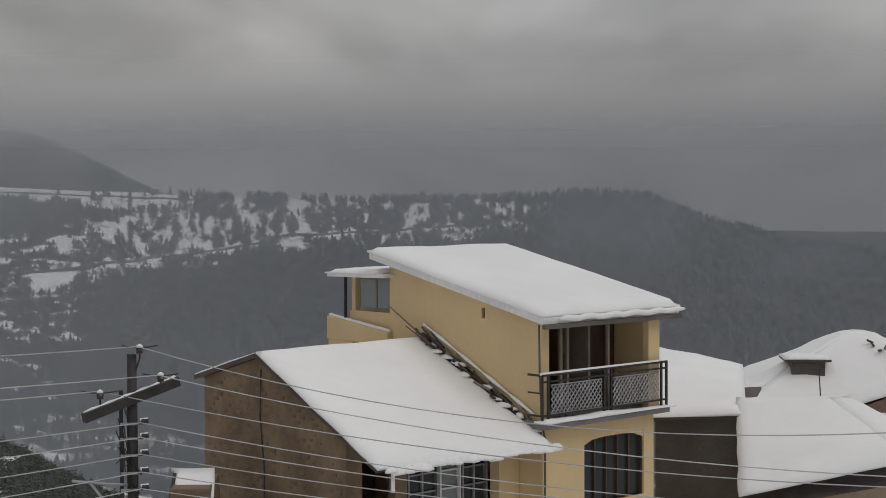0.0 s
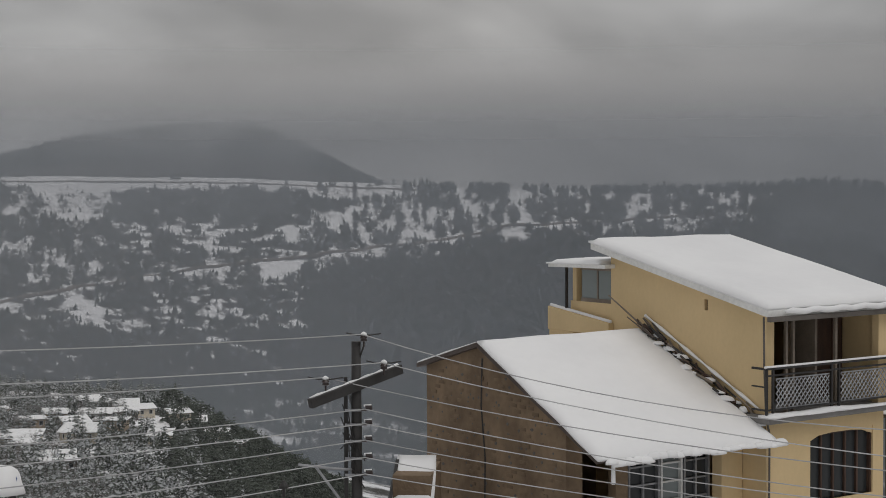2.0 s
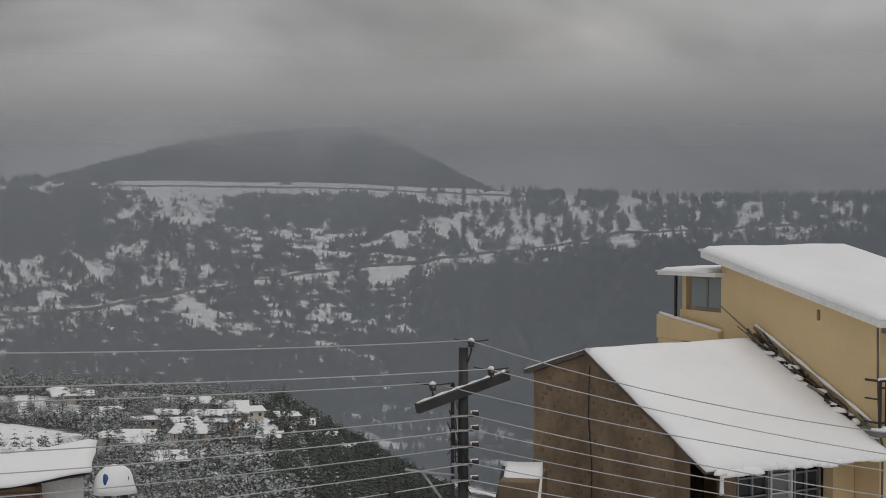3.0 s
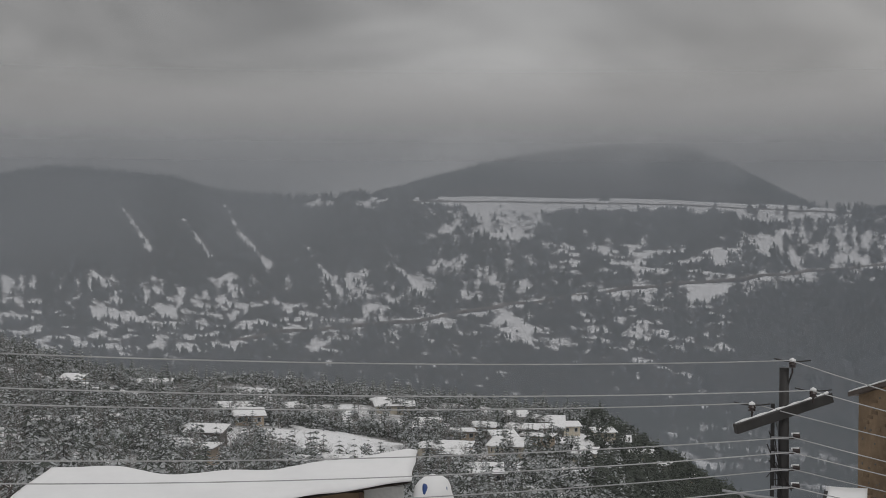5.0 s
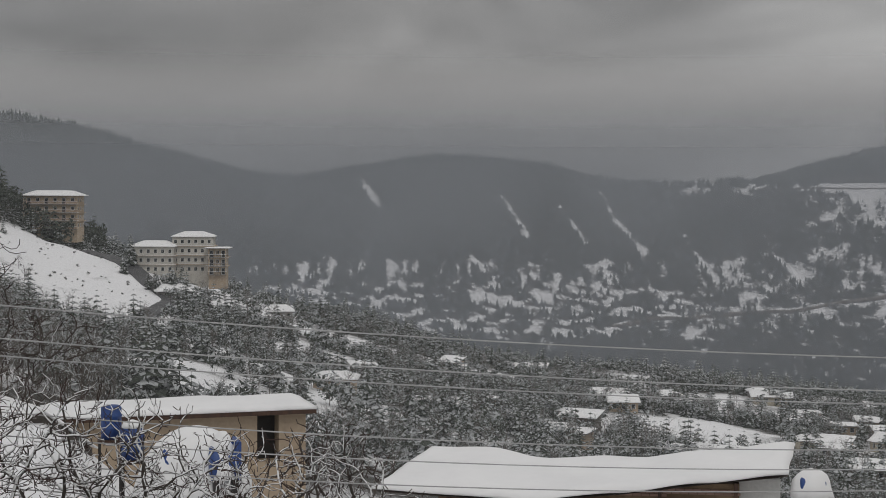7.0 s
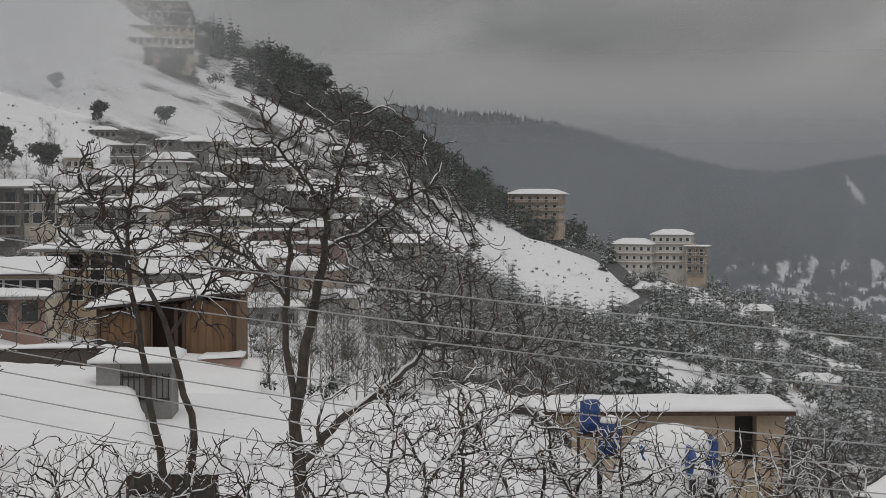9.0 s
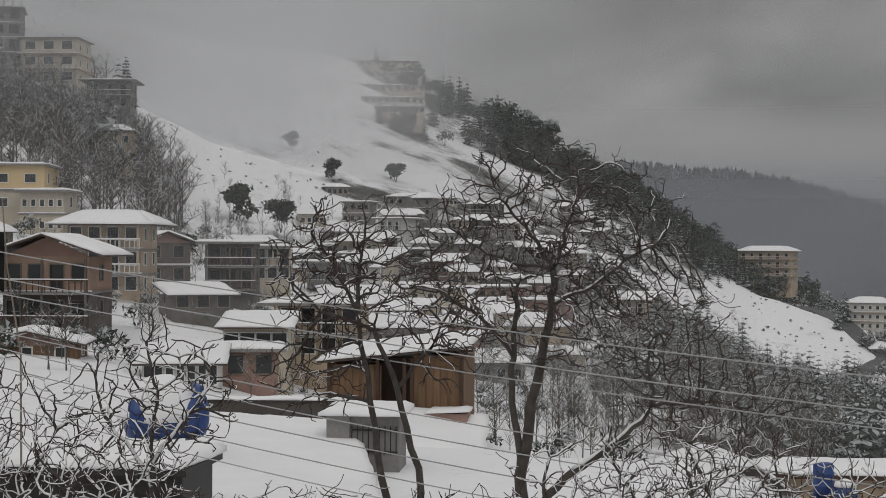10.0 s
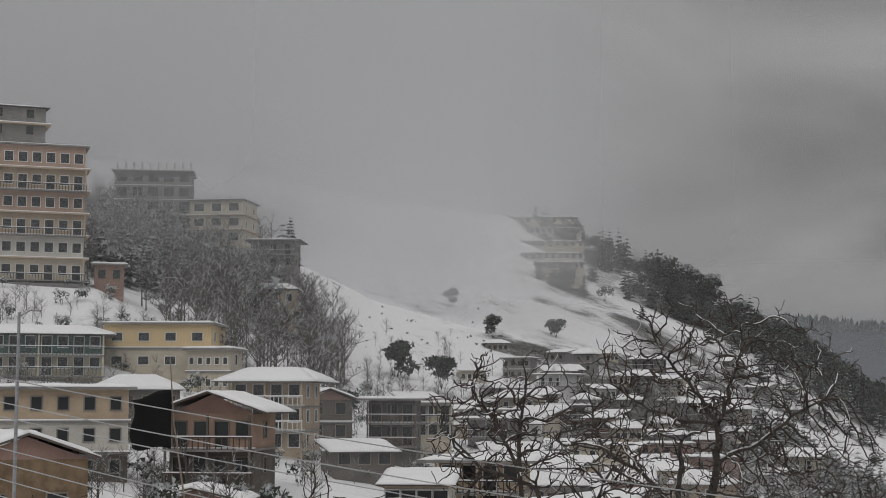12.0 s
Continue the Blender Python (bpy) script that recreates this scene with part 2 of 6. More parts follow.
class Geo:
    """Gathers verts and faces for one mesh."""

    def __init__(self):
        self.v, self.f, self.mi = [], [], []

    def add(self, verts, faces, slot=0):
        o = len(self.v)
        self.v += [tuple(p) for p in verts]
        self.f += [tuple(i + o for i in f) for f in faces]
        self.mi += [slot] * len(faces)
        return self

    def box(self, x0, x1, y0, y1, z0, z1, slot=0):
        return self.add([(x, y, z) for z in (z0, z1) for y in (y0, y1) for x in (x0, x1)],
                        [(0, 2, 3, 1), (4, 5, 7, 6), (0, 1, 5, 4), (2, 6, 7, 3), (0, 4, 6, 2), (1, 3, 7, 5)], slot)

    def prism(self, pts, y0, y1, slot=0):
        """Outline in x, z drawn out along y."""
        n = len(pts)
        v = [(x, y0, z) for x, z in pts] + [(x, y1, z) for x, z in pts]
        return self.add(v, [tuple(range(n)), tuple(range(2 * n - 1, n - 1, -1))] + [(i, i + n, (i + 1) % n + n, (i + 1) % n) for i in range(n)], slot)

    def prism_x(self, pts, x0, x1, slot=0):
        """Outline in y, z drawn out along x."""
        n = len(pts)
        v = [(x0, y, z) for y, z in pts] + [(x1, y, z) for y, z in pts]
        return self.add(v, [tuple(range(n)), tuple(range(2 * n - 1, n - 1, -1))] + [(i, i + n, (i + 1) % n + n, (i + 1) % n) for i in range(n)], slot)

    def ring(self, x0, x1, z0, z1, wide, y0, y1, slot=0):
        """A closed frame round the opening x0..x1, z0..z1."""
        v = []
        for y in (y0, y1):
            for e in (wide, 0.0):
                v += [(x0 - e, y, z0 - e), (x1 + e, y, z0 - e), (x1 + e, y, z1 + e), (x0 - e, y, z1 + e)]
        f = []
        for i in range(4):
            j = (i + 1) % 4
            f += [(i, j, 4 + j, 4 + i), (8 + j, 8 + i, 12 + i, 12 + j), (i, 8 + i, 8 + j, j), (4 + i, 4 + j, 12 + j, 12 + i)]
        return self.add(v, f, slot)

    def tube(self, pts, radii, sides=6, slot=0):
        pts = [Vector(p) for p in pts]
        rings = []
        for i, p in enumerate(pts):
            d = (pts[min(i + 1, len(pts) - 1)] - pts[max(i - 1, 0)]).normalized()
            a = d.cross(Vector((0, 0, 1)) if abs(d.z) < 0.9 else Vector((1, 0, 0))).normalized()
            b = d.cross(a)
            rings += [p + (a * math.cos(q) + b * math.sin(q)) * radii[i] for q in (math.tau * k / sides for k in range(sides))]
        f = [(i * sides + k, i * sides + (k + 1) % sides, (i + 1) * sides + (k + 1) % sides, (i + 1) * sides + k)
             for i in range(len(pts) - 1) for k in range(sides)]
        f += [tuple(range(sides))[::-1], tuple(range((len(pts) - 1) * sides, len(pts) * sides))]
        return self.add(rings, f, slot)

    def cyl(self, a, b, r, sides=12, slot=0):
        return self.tube([a, b], [r, r], sides, slot)

    def dome(self, c, rx, ry, h, rings=6, sides=18, lump=0.05):
        """A rounded heap of snow on the place c."""
        c = Vector(c)
        v = [c + Vector((0, 0, h))]
        for j in range(1, rings + 1):
            e = math.pi / 2 * j / rings
            for k in range(sides):
                q = math.tau * k / sides
                p = c + Vector((rx * math.sin(e) * math.cos(q), ry * math.sin(e) * math.sin(q), h * math.cos(e)))
                v.append(p + Vector((1, 1, 0.5 if j < rings else 0)) * noise.noise(p * 1.9) * lump)
        f = [(0, 1 + k, 1 + (k + 1) % sides) for k in range(sides)]
        for j in range(rings - 1):
            o = 1 + j * sides
            f += [(o + k, o + sides + k, o + sides + (k + 1) % sides, o + (k + 1) % sides) for k in range(sides)]
        f.append(tuple(range(len(v) - 1, len(v) - sides - 1, -1)))
        return self.add(v, f)

    def slab(self, p00, p10, p11, p01, thick, nx=14, ny=10, lump=0.05, slot=0):
        """Lying snow over four corners."""
        return self.drape([p00, p10], [p01, p11], thick, nx, ny, lump, slot)

    def drape(self, front, back, thick, nx=14, ny=10, lump=0.05, slot=0):
        """Lying snow between a front line and a back line: soft rounded rim, uneven top, closed below."""
        def along(line, s):
            q = s * (len(line) - 1)
            i = min(len(line) - 2, int(q))
            u = q - i
            u = u * u * (3 - 2 * u) if len(line) > 2 else u
            a, b = Vector(line[i]), Vector(line[i + 1])
            p = a.lerp(b, q - i)
            p.z = a.z + (b.z - a.z) * u
            return p
        o = len(self.v)
        top, bot = [], []
        for j in range(ny + 1):
            for i in range(nx + 1):
                s, t = i / nx, j / ny
                p = along(front, s).lerp(along(back, s), t)
                e = min(s, 1 - s) * nx / 1.2
                e = min(1.0, e, min(t, 1 - t) * ny / 1.2)
                q = p + Vector((noise.noise(p * 1.3), noise.noise(p * 1.3 + Vector((7, 3, 1))), 0)) * lump * 1.2 * (1 - e)
                h = thick * (0.35 + 0.65 * math.sqrt(max(0.0, 1 - (1 - e) ** 2))) + noise.noise(p * 0.7) * lump * 1.5 + noise.noise(p * 2.6) * lump * 0.5
                top.append(q + Vector((0, 0, max(0.02, h))))
                bot.append(q)
        n = len(top)
        f = []
        for j in range(ny):
            for i in range(nx):
                a = j * (nx + 1) + i
                f.append((a, a + 1, a + nx + 2, a + nx + 1))
                f.append((a + n, a + nx + 1 + n, a + nx + 2 + n, a + 1 + n))
        rim = [i for i in range(nx + 1)] + [(j + 1) * (nx + 1) - 1 for j in range(1, ny + 1)]
        rim += [ny * (nx + 1) + i for i in range(nx - 1, -1, -1)] + [j * (nx + 1) for j in range(ny - 1, 0, -1)]
        for k in range(len(rim)):
            a, b = rim[k], rim[(k + 1) % len(rim)]
            f.append((a, a + n, b + n, b))
        self.v += [tuple(p) for p in top + bot]
        self.f += [tuple(i + o for i in q) for q in f]
        self.mi += [slot] * len(f)
        return self

    def weld(self):
        """Join verts that stand in one place, so that abutting blocks make one body."""
        seen, to = {}, []
        for p in self.v:
            to.append(seen.setdefault(tuple(round(c, 4) for c in p), len(seen)))
        self.v = list(seen)
        self.f = [tuple(to[i] for i in f) for f in self.f]
        return self

    def mesh(self, name, mats, smooth=False):
        me = bpy.data.meshes.new(name)
        me.from_pydata(self.v, [], self.f)
        for m in (mats if isinstance(mats, (list, tuple)) else [mats]):
            me.materials.append(m)
        me.polygons.foreach_set("material_index", self.mi)
        if smooth:
            me.polygons.foreach_set("use_smooth", [True] * len(self.f))
        me.update()
        return me


def part(name, geo, mats, parent=None, label="", smooth=False, soft=0.0):
    ob = new(name, geo if isinstance(geo, bpy.types.Mesh) else geo.mesh(name, mats, smooth))
    if parent is not None:
        ob.parent = parent
    if label:
        tagged(ob, label)
    if soft:
        bv = ob.modifiers.new("worn_edges", "BEVEL")
        bv.width, bv.segments, bv.limit_method = soft, 2, "ANGLE"
    return ob


def thing(name, m, label, category, group="", kind=""):
    ob = new(name)
    ob.matrix_world = m
    return tagged(ob, label, category, group, kind)


def bulk_mesh(name, verts, tris, slots, mats):
    """A large triangle mesh from arrays."""
    me = bpy.data.meshes.new(name)
    me.vertices.add(len(verts))
    me.vertices.foreach_set("co", np.asarray(verts, np.float32).ravel())
    n = len(tris)
    me.loops.add(n * 3)
    me.loops.foreach_set("vertex_index", np.asarray(tris, np.int32).ravel())
    me.polygons.add(n)
    me.polygons.foreach_set("loop_start", np.arange(n, dtype=np.int32) * 3)
    for m in mats:
        me.materials.append(m)
    me.polygons.foreach_set("material_index", np.asarray(slots, np.int32))
    me.update(calc_edges=True)
    me.validate()
    return me


RNG = np.random.default_rng(11)
LATTICE = RNG.random((256, 256))


def lattice_noise(x, y):
    xi, yi = np.floor(x).astype(int), np.floor(y).astype(int)
    fx, fy = x - xi, y - yi
    fx, fy = fx * fx * (3 - 2 * fx), fy * fy * (3 - 2 * fy)
    g = lambda a, b: LATTICE[a % 256, b % 256]
    return (g(xi, yi) * (1 - fx) + g(xi + 1, yi) * fx) * (1 - fy) + (g(xi, yi + 1) * (1 - fx) + g(xi + 1, yi + 1) * fx) * fy - 0.5


def fbm(x, y, octaves=4):
    s, a = 0.0, 1.0
    for k in range(octaves):
        s = s + a * lattice_noise(x * 2 ** k + 17 * k, y * 2 ** k + 31 * k)
        a *= 0.5
    return s


# ---------- the lie of the land ----------
BEARINGS = [-20, 6, 12, 18, 26, 34, 42, 47, 52, 57, 62, 67, 72, 77, 82, 88]
# distance: slope angle seen from the eye along each bearing
SECTIONS = {
    25: [-24, -24, -24, -24, -24, -24, -23, -21, -18, -17, -17, -17, -17, -17, -17, -17],
    36: [-22, -22, -22, -22, -22, -22, -19, -16, -12.2, -11.5, -11.5, -11.5, -11.5, -11.5, -11.5, -11.5],
    54: [-20, -20, -20, -20, -20, -20, -15, -12, -7.9, -7.6, -7.6, -7.6, -7.6, -7.6, -7.6, -7.6],
    66: [-20, -20, -20, -20, -20, -19, -14, -12, -10, -9, -7.0, -6.2, -6.2, -6.2, -6.0, -5.8],
    86: [-19, -19, -19, -19, -18, -17, -13, -11.5, -10, -8.8, -8, -7.2, -6, -5, -4.4, -4.2],
    125: [-18, -18, -18, -17, -16, -14.5, -12, -10, -8.5, -7.5, -7, -6, -4.5, -3.4, -3.1, -3.1],
    160: [-17, -17, -17, -15, -14, -12.5, -10.5, -8.7, -7.2, -6.2, -5.2, -4.1, -2.6, -1.9, -1.4, -1.2],
    190: [-17, -17, -17, -14, -12.6, -11.5, -9.7, -8, -6.5, -5.2, -4.2, -3, -1.9, 0.0, 0.7, 0.8],
    240: [-16, -16, -16, -13, -11.6, -10.6, -8.8, -7.1, -5.8, -4.2, -3.2, -1.9, -0.9, 1.4, 3.9, 4.2],
    320: [-16, -16, -15, -11.5, -10.4, -9.5, -7.6, -6, -5, -2.8, -1.5, -0.2, 0.7, 4.0, 5.0, 5.6],
    420: [-15, -15, -13.5, -10, -9.2, -8.3, -6.3, -4.8, -4.0, -1.2, 0.6, 1.8, 3.2, 6.0, 6.4, 7.0],
    540: [-14, -14, -12.5, -8.6, -8, -7.2, -5.2, -3.2, -2.2, 0.5, 2.5, 4.2, 5.4, 7.0, 7.5, 8.2],
    680: [-13, -13, -11.5, -7.6, -6.7, -6.2, -4.4, -2.9, -1.3, 2.2, 5.1, 7.0, 7.4, 8.5, 9, 10],
    850: [-12, -12, -10.8, -8.6, -7.6, -7.4, -6, -5, -4, -1.5, 2.5, 5, 6, 8.5, 9.5, 10],
    1300: [-10.5, -10.5, -10, -9.2, -8.8, -8.4, -7.5, -7, -6, -5, -3, -1, 0, 2, 3, 3],
    1900: [-8.0, -7.8, -7.3, -7.0, -6.7, -6.3, -5.5, -5.0, -4.0, -3.0, -2, -1, 0, 0, 0, 0],
}
# crest of the far side of the valley, and the wooded cone that stands behind it
CREST_AT = [-30, -16, -12.6, -9.6, -7.6, -5.5, -3.4, 1.8, 8, 12, 16, 20, 24, 27, 28.8, 30.9, 32.1, 33.8, 36.1, 38.1, 40.8, 42.9,
            44.6, 46.4, 48.5, 50.5, 53, 56, 70]
CREST_EL = [-2.2, -1.9, -1.65, -0.75, 0.0, 0.15, 0.0, -0.05, 0.08, 0.3, 0.45, 0.52, 0.52, 0.5, 0.42, 0.4, 0.6, 1.0, 1.3, 1.35, 1.0, 0.6,
            0.7, 1.2, 1.7, 2.3, 2.7, 3.0, 3.2]
CONE_AT = [6, 9, 11.6, 13.2, 15.2, 17, 18.5, 21.4, 23.9, 26, 30]
CONE_EL = [-1.2, -0.5, 0.75, 1.6, 2.42, 2.42, 2.3, 1.9, 1.25, 0.7, -0.8]
CREST_R = 3100.0


def ground_z(x, y):
    """Height of the bare ground at x, y (arrays)."""
    az, r = np.degrees(np.arctan2(-x, y)), np.hypot(x, y)
    rs, hs = [0.0], [np.full(np.shape(x), -10.5)]
    for d, row in SECTIONS.items():
        rs.append(float(d))
        hs.append(d * np.tan(np.radians(np.interp(az, BEARINGS, row))))
    crest = np.interp(az, CREST_AT, CREST_EL)
    cone = np.maximum(np.interp(az, CONE_AT, CONE_EL), crest - 1.0)
    for d, el in ((CREST_R, crest), (3450.0, crest - 0.6), (4300.0, cone), (5400.0, cone - 2.0)):
        rs.append(d)
        hs.append(d * np.tan(np.radians(el)))
    z = np.zeros(np.shape(x))
    for k in range(len(rs) - 1):
        inside = (r >= rs[k]) & (r < rs[k + 1])
        s = (r - rs[k]) / (rs[k + 1] - rs[k])
        z = np.where(inside, hs[k] * (1 - s) + hs[k + 1] * s, z)
    z = np.where(r >= rs[-1], hs[-1], z)
    rough = np.clip((r - 70) / 300, 0, 1)
    calm = (1 - 0.75 * np.exp(-((r - CREST_R) / 250) ** 2)) * (1 - 0.7 * np.exp(-((r - 4300) / 400) ** 2))
    return z + rough * calm * (fbm(x / 60, y / 60) * 4 + np.clip((r - 900) / 1000, 0, 1) * fbm(x / 170, y / 170, 5) * 20)


def ground_at(x, y):
    return float(ground_z(np.array([x]), np.array([y]))[0])


def window(v, lo, hi, soft):
    return np.clip((v - lo) / soft, 0, 1) * np.clip((hi - v) / soft, 0, 1)


ROAD_AT, ROAD_EL = [-2, 0.3, 6.1, 8.2, 9.9, 13, 16.4, 20.3, 24.5, 29.5, 33], [-1.0, -1.1, -1.45, -1.9, -2.0, -2.45, -2.8, -3.3, -4.0, -4.5, -4.9]
CHUTES = [(35.4, 0.0, 34.5, -1.4, 0.16), (33.4, -0.2, 32.3, -1.7, 0.12), (31.8, 0.2, 31.2, -1.0, 0.12), (31.2, -0.9, 30.2, -2.0, 0.2),
          (40.6, 0.6, 40.0, -0.3, 0.2), (28.9, -1.3, 27.6, -3.0, 0.13), (25.6, -2.0, 24.6, -2.9, 0.1), (36.6, -2.1, 36.2, -2.6, 0.12)]


def far_wood(az, el):
    """Woods (1) and open snow (0) on the far mountainside by bearing and height over the eye."""
    crest = np.interp(az, CREST_AT, CREST_EL)
    road = np.interp(az, ROAD_AT, ROAD_EL)
    blot = fbm(az * 1.1 + 3, el * 2.2 + 8, 5)
    flat = fbm(az * 1.9 + 5, el * 9.0 + 2, 3)
    steep = fbm(az * 5.0 + 1, el * 1.5 + 4, 4)
    speck = fbm(az * 3.6 + 2, el * 4.2 + 6, 3)
    w = 0.72 + 0.5 * blot + 0.75 * speck
    w = w + window(az, 12.5, 20.5, 1.5) * window(el, -1.25, 0.2, 0.2) * (0.35 + 0.7 * steep)       # belt of wood under the shelf
    w = w - 0.38 * window(az, 19.6, 23.2, 0.8) * window(el, -1.1, 0.45, 0.3)
    w = w + window(az, 12.8, 20.5, 1.2) * window(el, -2.4, -1.15, 0.15) * (-0.10 + 1.5 * flat)      # terraced fields
    w = w + window(az, -4, 13.2, 1.5) * window(el, road + 0.1, 0.3, 0.15) * (-0.02 + 0.9 * steep)   # half-wooded upper slope
    w = w - 0.75 * window(az, 9, 31, 2) * window(el - crest + 0.55 * blot + 0.25 * speck, -0.48, 0.6, 0.14)                      # snowy shelf
    under = np.clip((road - 0.45 - el) / 0.25, 0, 1)
    w = w + under * np.clip((13.4 - az) / 1.2, 0, 1) * (0.7 - 1.3 * np.clip(flat - 0.16, 0, 1))     # dark valley side
    w = w + under * window(az, 12.5, 30, 1.2) * (0.12 + 1.2 * flat)
    w = w + np.clip((-4.9 - el) / 0.4, 0, 1) * 0.35
    w = w - 0.55 * np.exp(-((el - road) / 0.13) ** 2) * window(az, -3, 31, 2) * (0.7 + 1.2 * blot)
    w = w - 0.6 * (window(az, 13.3, 15.0, 0.3) * window(el, -3.3, -2.5, 0.15) + window(az, 20.4, 22.0, 0.3) * window(el, -4.9, -3.7, 0.2))
    hill = np.clip((az - 22.5 - 1.4 * (0.3 - el)) / 2.5, 0, 1)
    w = w + hill * (0.55 * np.clip((el + 2.5) / 0.4, 0, 1) - 0.2 * np.clip(blot, 0, 1))
    w = w + hill * window(el, -3.5, -2.2, 0.3) * (0.05 + 1.3 * steep) * np.clip((46 - az) / 5, 0, 1)
    w = w + np.clip((az - 27) / 3, 0, 1) * window(el, -5.4, -3.2, 0.25) * (-0.05 + 1.6 * flat)
    w = w + 0.5 * np.clip((az - 43) / 3, 0, 1)
    for a0, e0, a1, e1, wd in CHUTES:
        s = np.clip(((az - a0) * (a1 - a0) + (el - e0) * (e1 - e0)) / ((a1 - a0) ** 2 + (e1 - e0) ** 2), 0, 1)
        d2 = (az - a0 - s * (a1 - a0)) ** 2 + (el - e0 - s * (e1 - e0)) ** 2
        w = w - np.exp(-d2 / (wd * (0.5 + 0.6 * s)) ** 2) * (0.95 + 1.5 * speck)
    w = w + 0.9 * np.clip((-3 - az) / 2, 0, 1)
    return np.clip((w - 0.22) / 0.62, 0, 1)


def woodland(x, y):
    """How wooded the land is, 0 open to 1 dense."""
    az, r = np.degrees(np.arctan2(-x, y)), np.hypot(x, y)
    az0, r0 = az, r
    az = az + 3.0 * fbm(x / 45 + 2, y / 45 + 7, 3) * np.clip(500 / (r + 1), 0.2, 1)
    r = r * (1 + 0.25 * fbm(x / 60 + 5, y / 60 + 1, 3) * np.clip(300 / (r + 1), 0, 1))
    near = 0.46 + 2.1 * fbm(x / 42 + 9, y / 42 + 4, 4)
    far = 0.95 + 1.2 * fbm(x / 60 + 3, y / 40 + 8, 5)
    k = np.clip((r - 850) / 250, 0, 1)
    w = near * (1 - k) + far * k
    w = w + 0.6 * window(az, 10, 18, 1.5) * window(r, 330, 800, 60)                # wooded end of the spur
    w = w + 0.22 * window(az, 8, 47, 3) * window(r, 140, 800, 40)
    w = np.maximum(w, window(az, 51, 64, 1.5) * window(r, 560, 950, 40))           # wooded spur
    w = w * (1 - window(az, 66.0, 75.2, 1.0) * window(r, 270, 950, 30))            # open snow slope
    w = w * (1 - 0.95 * window(az, 46.0, 53.5, 1.5) * window(r, 380, 620, 40))     # open bank under the road
    w = w * (1 - 0.75 * np.clip((az - 55) / 3, 0, 1) * np.clip((290 - r) / 30, 0, 1))   # town
    w = w + 0.6 * window(az, 74.4, 100, 1.5) * window(r, 250, 430, 30)             # wooded bank
    w = w * np.clip((r - 95) / 30, 0, 1)
    m = np.clip((r0 - 1700) / 150, 0, 1)
    beyond = np.clip((r0 - CREST_R - 60) / 100, 0, 1)
    wf = np.maximum(far_wood(az0, np.degrees(np.arctan2(ground_z(x, y), r0))), beyond)
    return np.clip(w, 0, 1) * (1 - m) + wf * m


azs = np.concatenate([np.arange(-180, -24, 4.0), np.arange(-24, -18, 0.3), np.arange(-18, 57, 0.15), np.arange(57, 94, 0.3), np.arange(94, 178, 4.0), [180.0]])
rads = np.concatenate([np.linspace(0.02, 64, 26), np.geomspace(66, 1850, 150), np.arange(1862, 3170, 11.0), np.linspace(3190, 5400, 22)])
AZ, RR = np.meshgrid(np.radians(azs), rads, indexing="ij")
GX, GY = -np.sin(AZ) * RR, np.cos(AZ) * RR
GZ = ground_z(GX, GY)
na, nr = AZ.shape
idx = np.arange(na * nr).reshape(na, nr)
a, b, c, d = idx[:-1, :-1].ravel(), idx[:-1, 1:].ravel(), idx[1:, 1:].ravel(), idx[1:, :-1].ravel()
gtris = np.concatenate([np.stack([a, c, b], 1), np.stack([a, d, c], 1)])
gme = bulk_mesh("ground", np.stack([GX.ravel(), GY.ravel(), GZ.ravel()], 1), gtris, np.zeros(len(gtris)), [GROUND])
at = gme.attributes.new("woodland", "FLOAT", "POINT")
at.data.foreach_set("value", woodland(GX, GY).ravel().astype(np.float32))
at = gme.attributes.new("far_side", "FLOAT", "POINT")
at.data.foreach_set("value", np.clip((RR - 1300) / 500, 0, 1).ravel().astype(np.float32))
gme.polygons.foreach_set("use_smooth", [True] * len(gtris))
tagged(new("ground", gme), "snow-covered mountain valley with wooded slopes", "ground", kind="structure")


def veil(name, label, az0, az1, r, z0, z1, material, fade=0.02):
    """A sheet of thin cloud, or one standing in for haze, that thins out towards its two ends."""
    g, n = Geo(), 48
    along = [az0 + (az1 - az0) * k / n for k in range(n + 1)]
    g.add([bearing(q, r, z) for z in (z0, z1) for q in along], [(k, k + 1, n + 2 + k, n + 1 + k) for k in range(n)])
    ob = tagged(part(name, g, material, smooth=True), label, "cloud", kind="structure")
    ends = ob.data.attributes.new("veil_end", "FLOAT", "POINT")
    ends.data.foreach_set("value", [min(1.0, min(k, n - k) / n / fade) for k in range(n + 1)] * 2)
    return ob


# Distance haze put in as two tinted sheets, coloured dark as if under cloud.
veil("haze_sheet", "grey translucent sheet that stands in for valley haze", -60, 76, 1000, -330, 420,
     mist("haze_sheet", 0.50, -420, -300, 0.004, 0.1, (0.395, 0.432, 0.49), top=(20, 72)), 0.03)
veil("haze_sheet", "translucent sheet for mist and distance haze before the far slopes", -60, 76, 1740, -330, 420,
     mist("slope_mist_sheet", 0.44, -110, 40, 0.006, 0.9, (0.56, 0.59, 0.63), top=(55, 135)), 0.03)
veil("summit_cloud", "low cloud hiding the mountain tops", -60, 90, 3500, -60, 1200,
     mist("summit_cloud", 0.93, 40, 195, 0.0034, 0.55, (0.95, 0.95, 0.96), top=(185, 380)))
veil("drifting_fog", "fog drifting across the snowy hillside", 54, 130, 705, -60, 420,
     mist("drifting_fog", 0.66, 15, 80, 0.010, 0.6), 0.14)
veil("drifting_fog", "fog drifting across the snowy hillside", 61, 130, 450, 0, 300,
     mist("drifting_fog_thin", 0.90, 6, 44, 0.012, 0.6), 0.11)
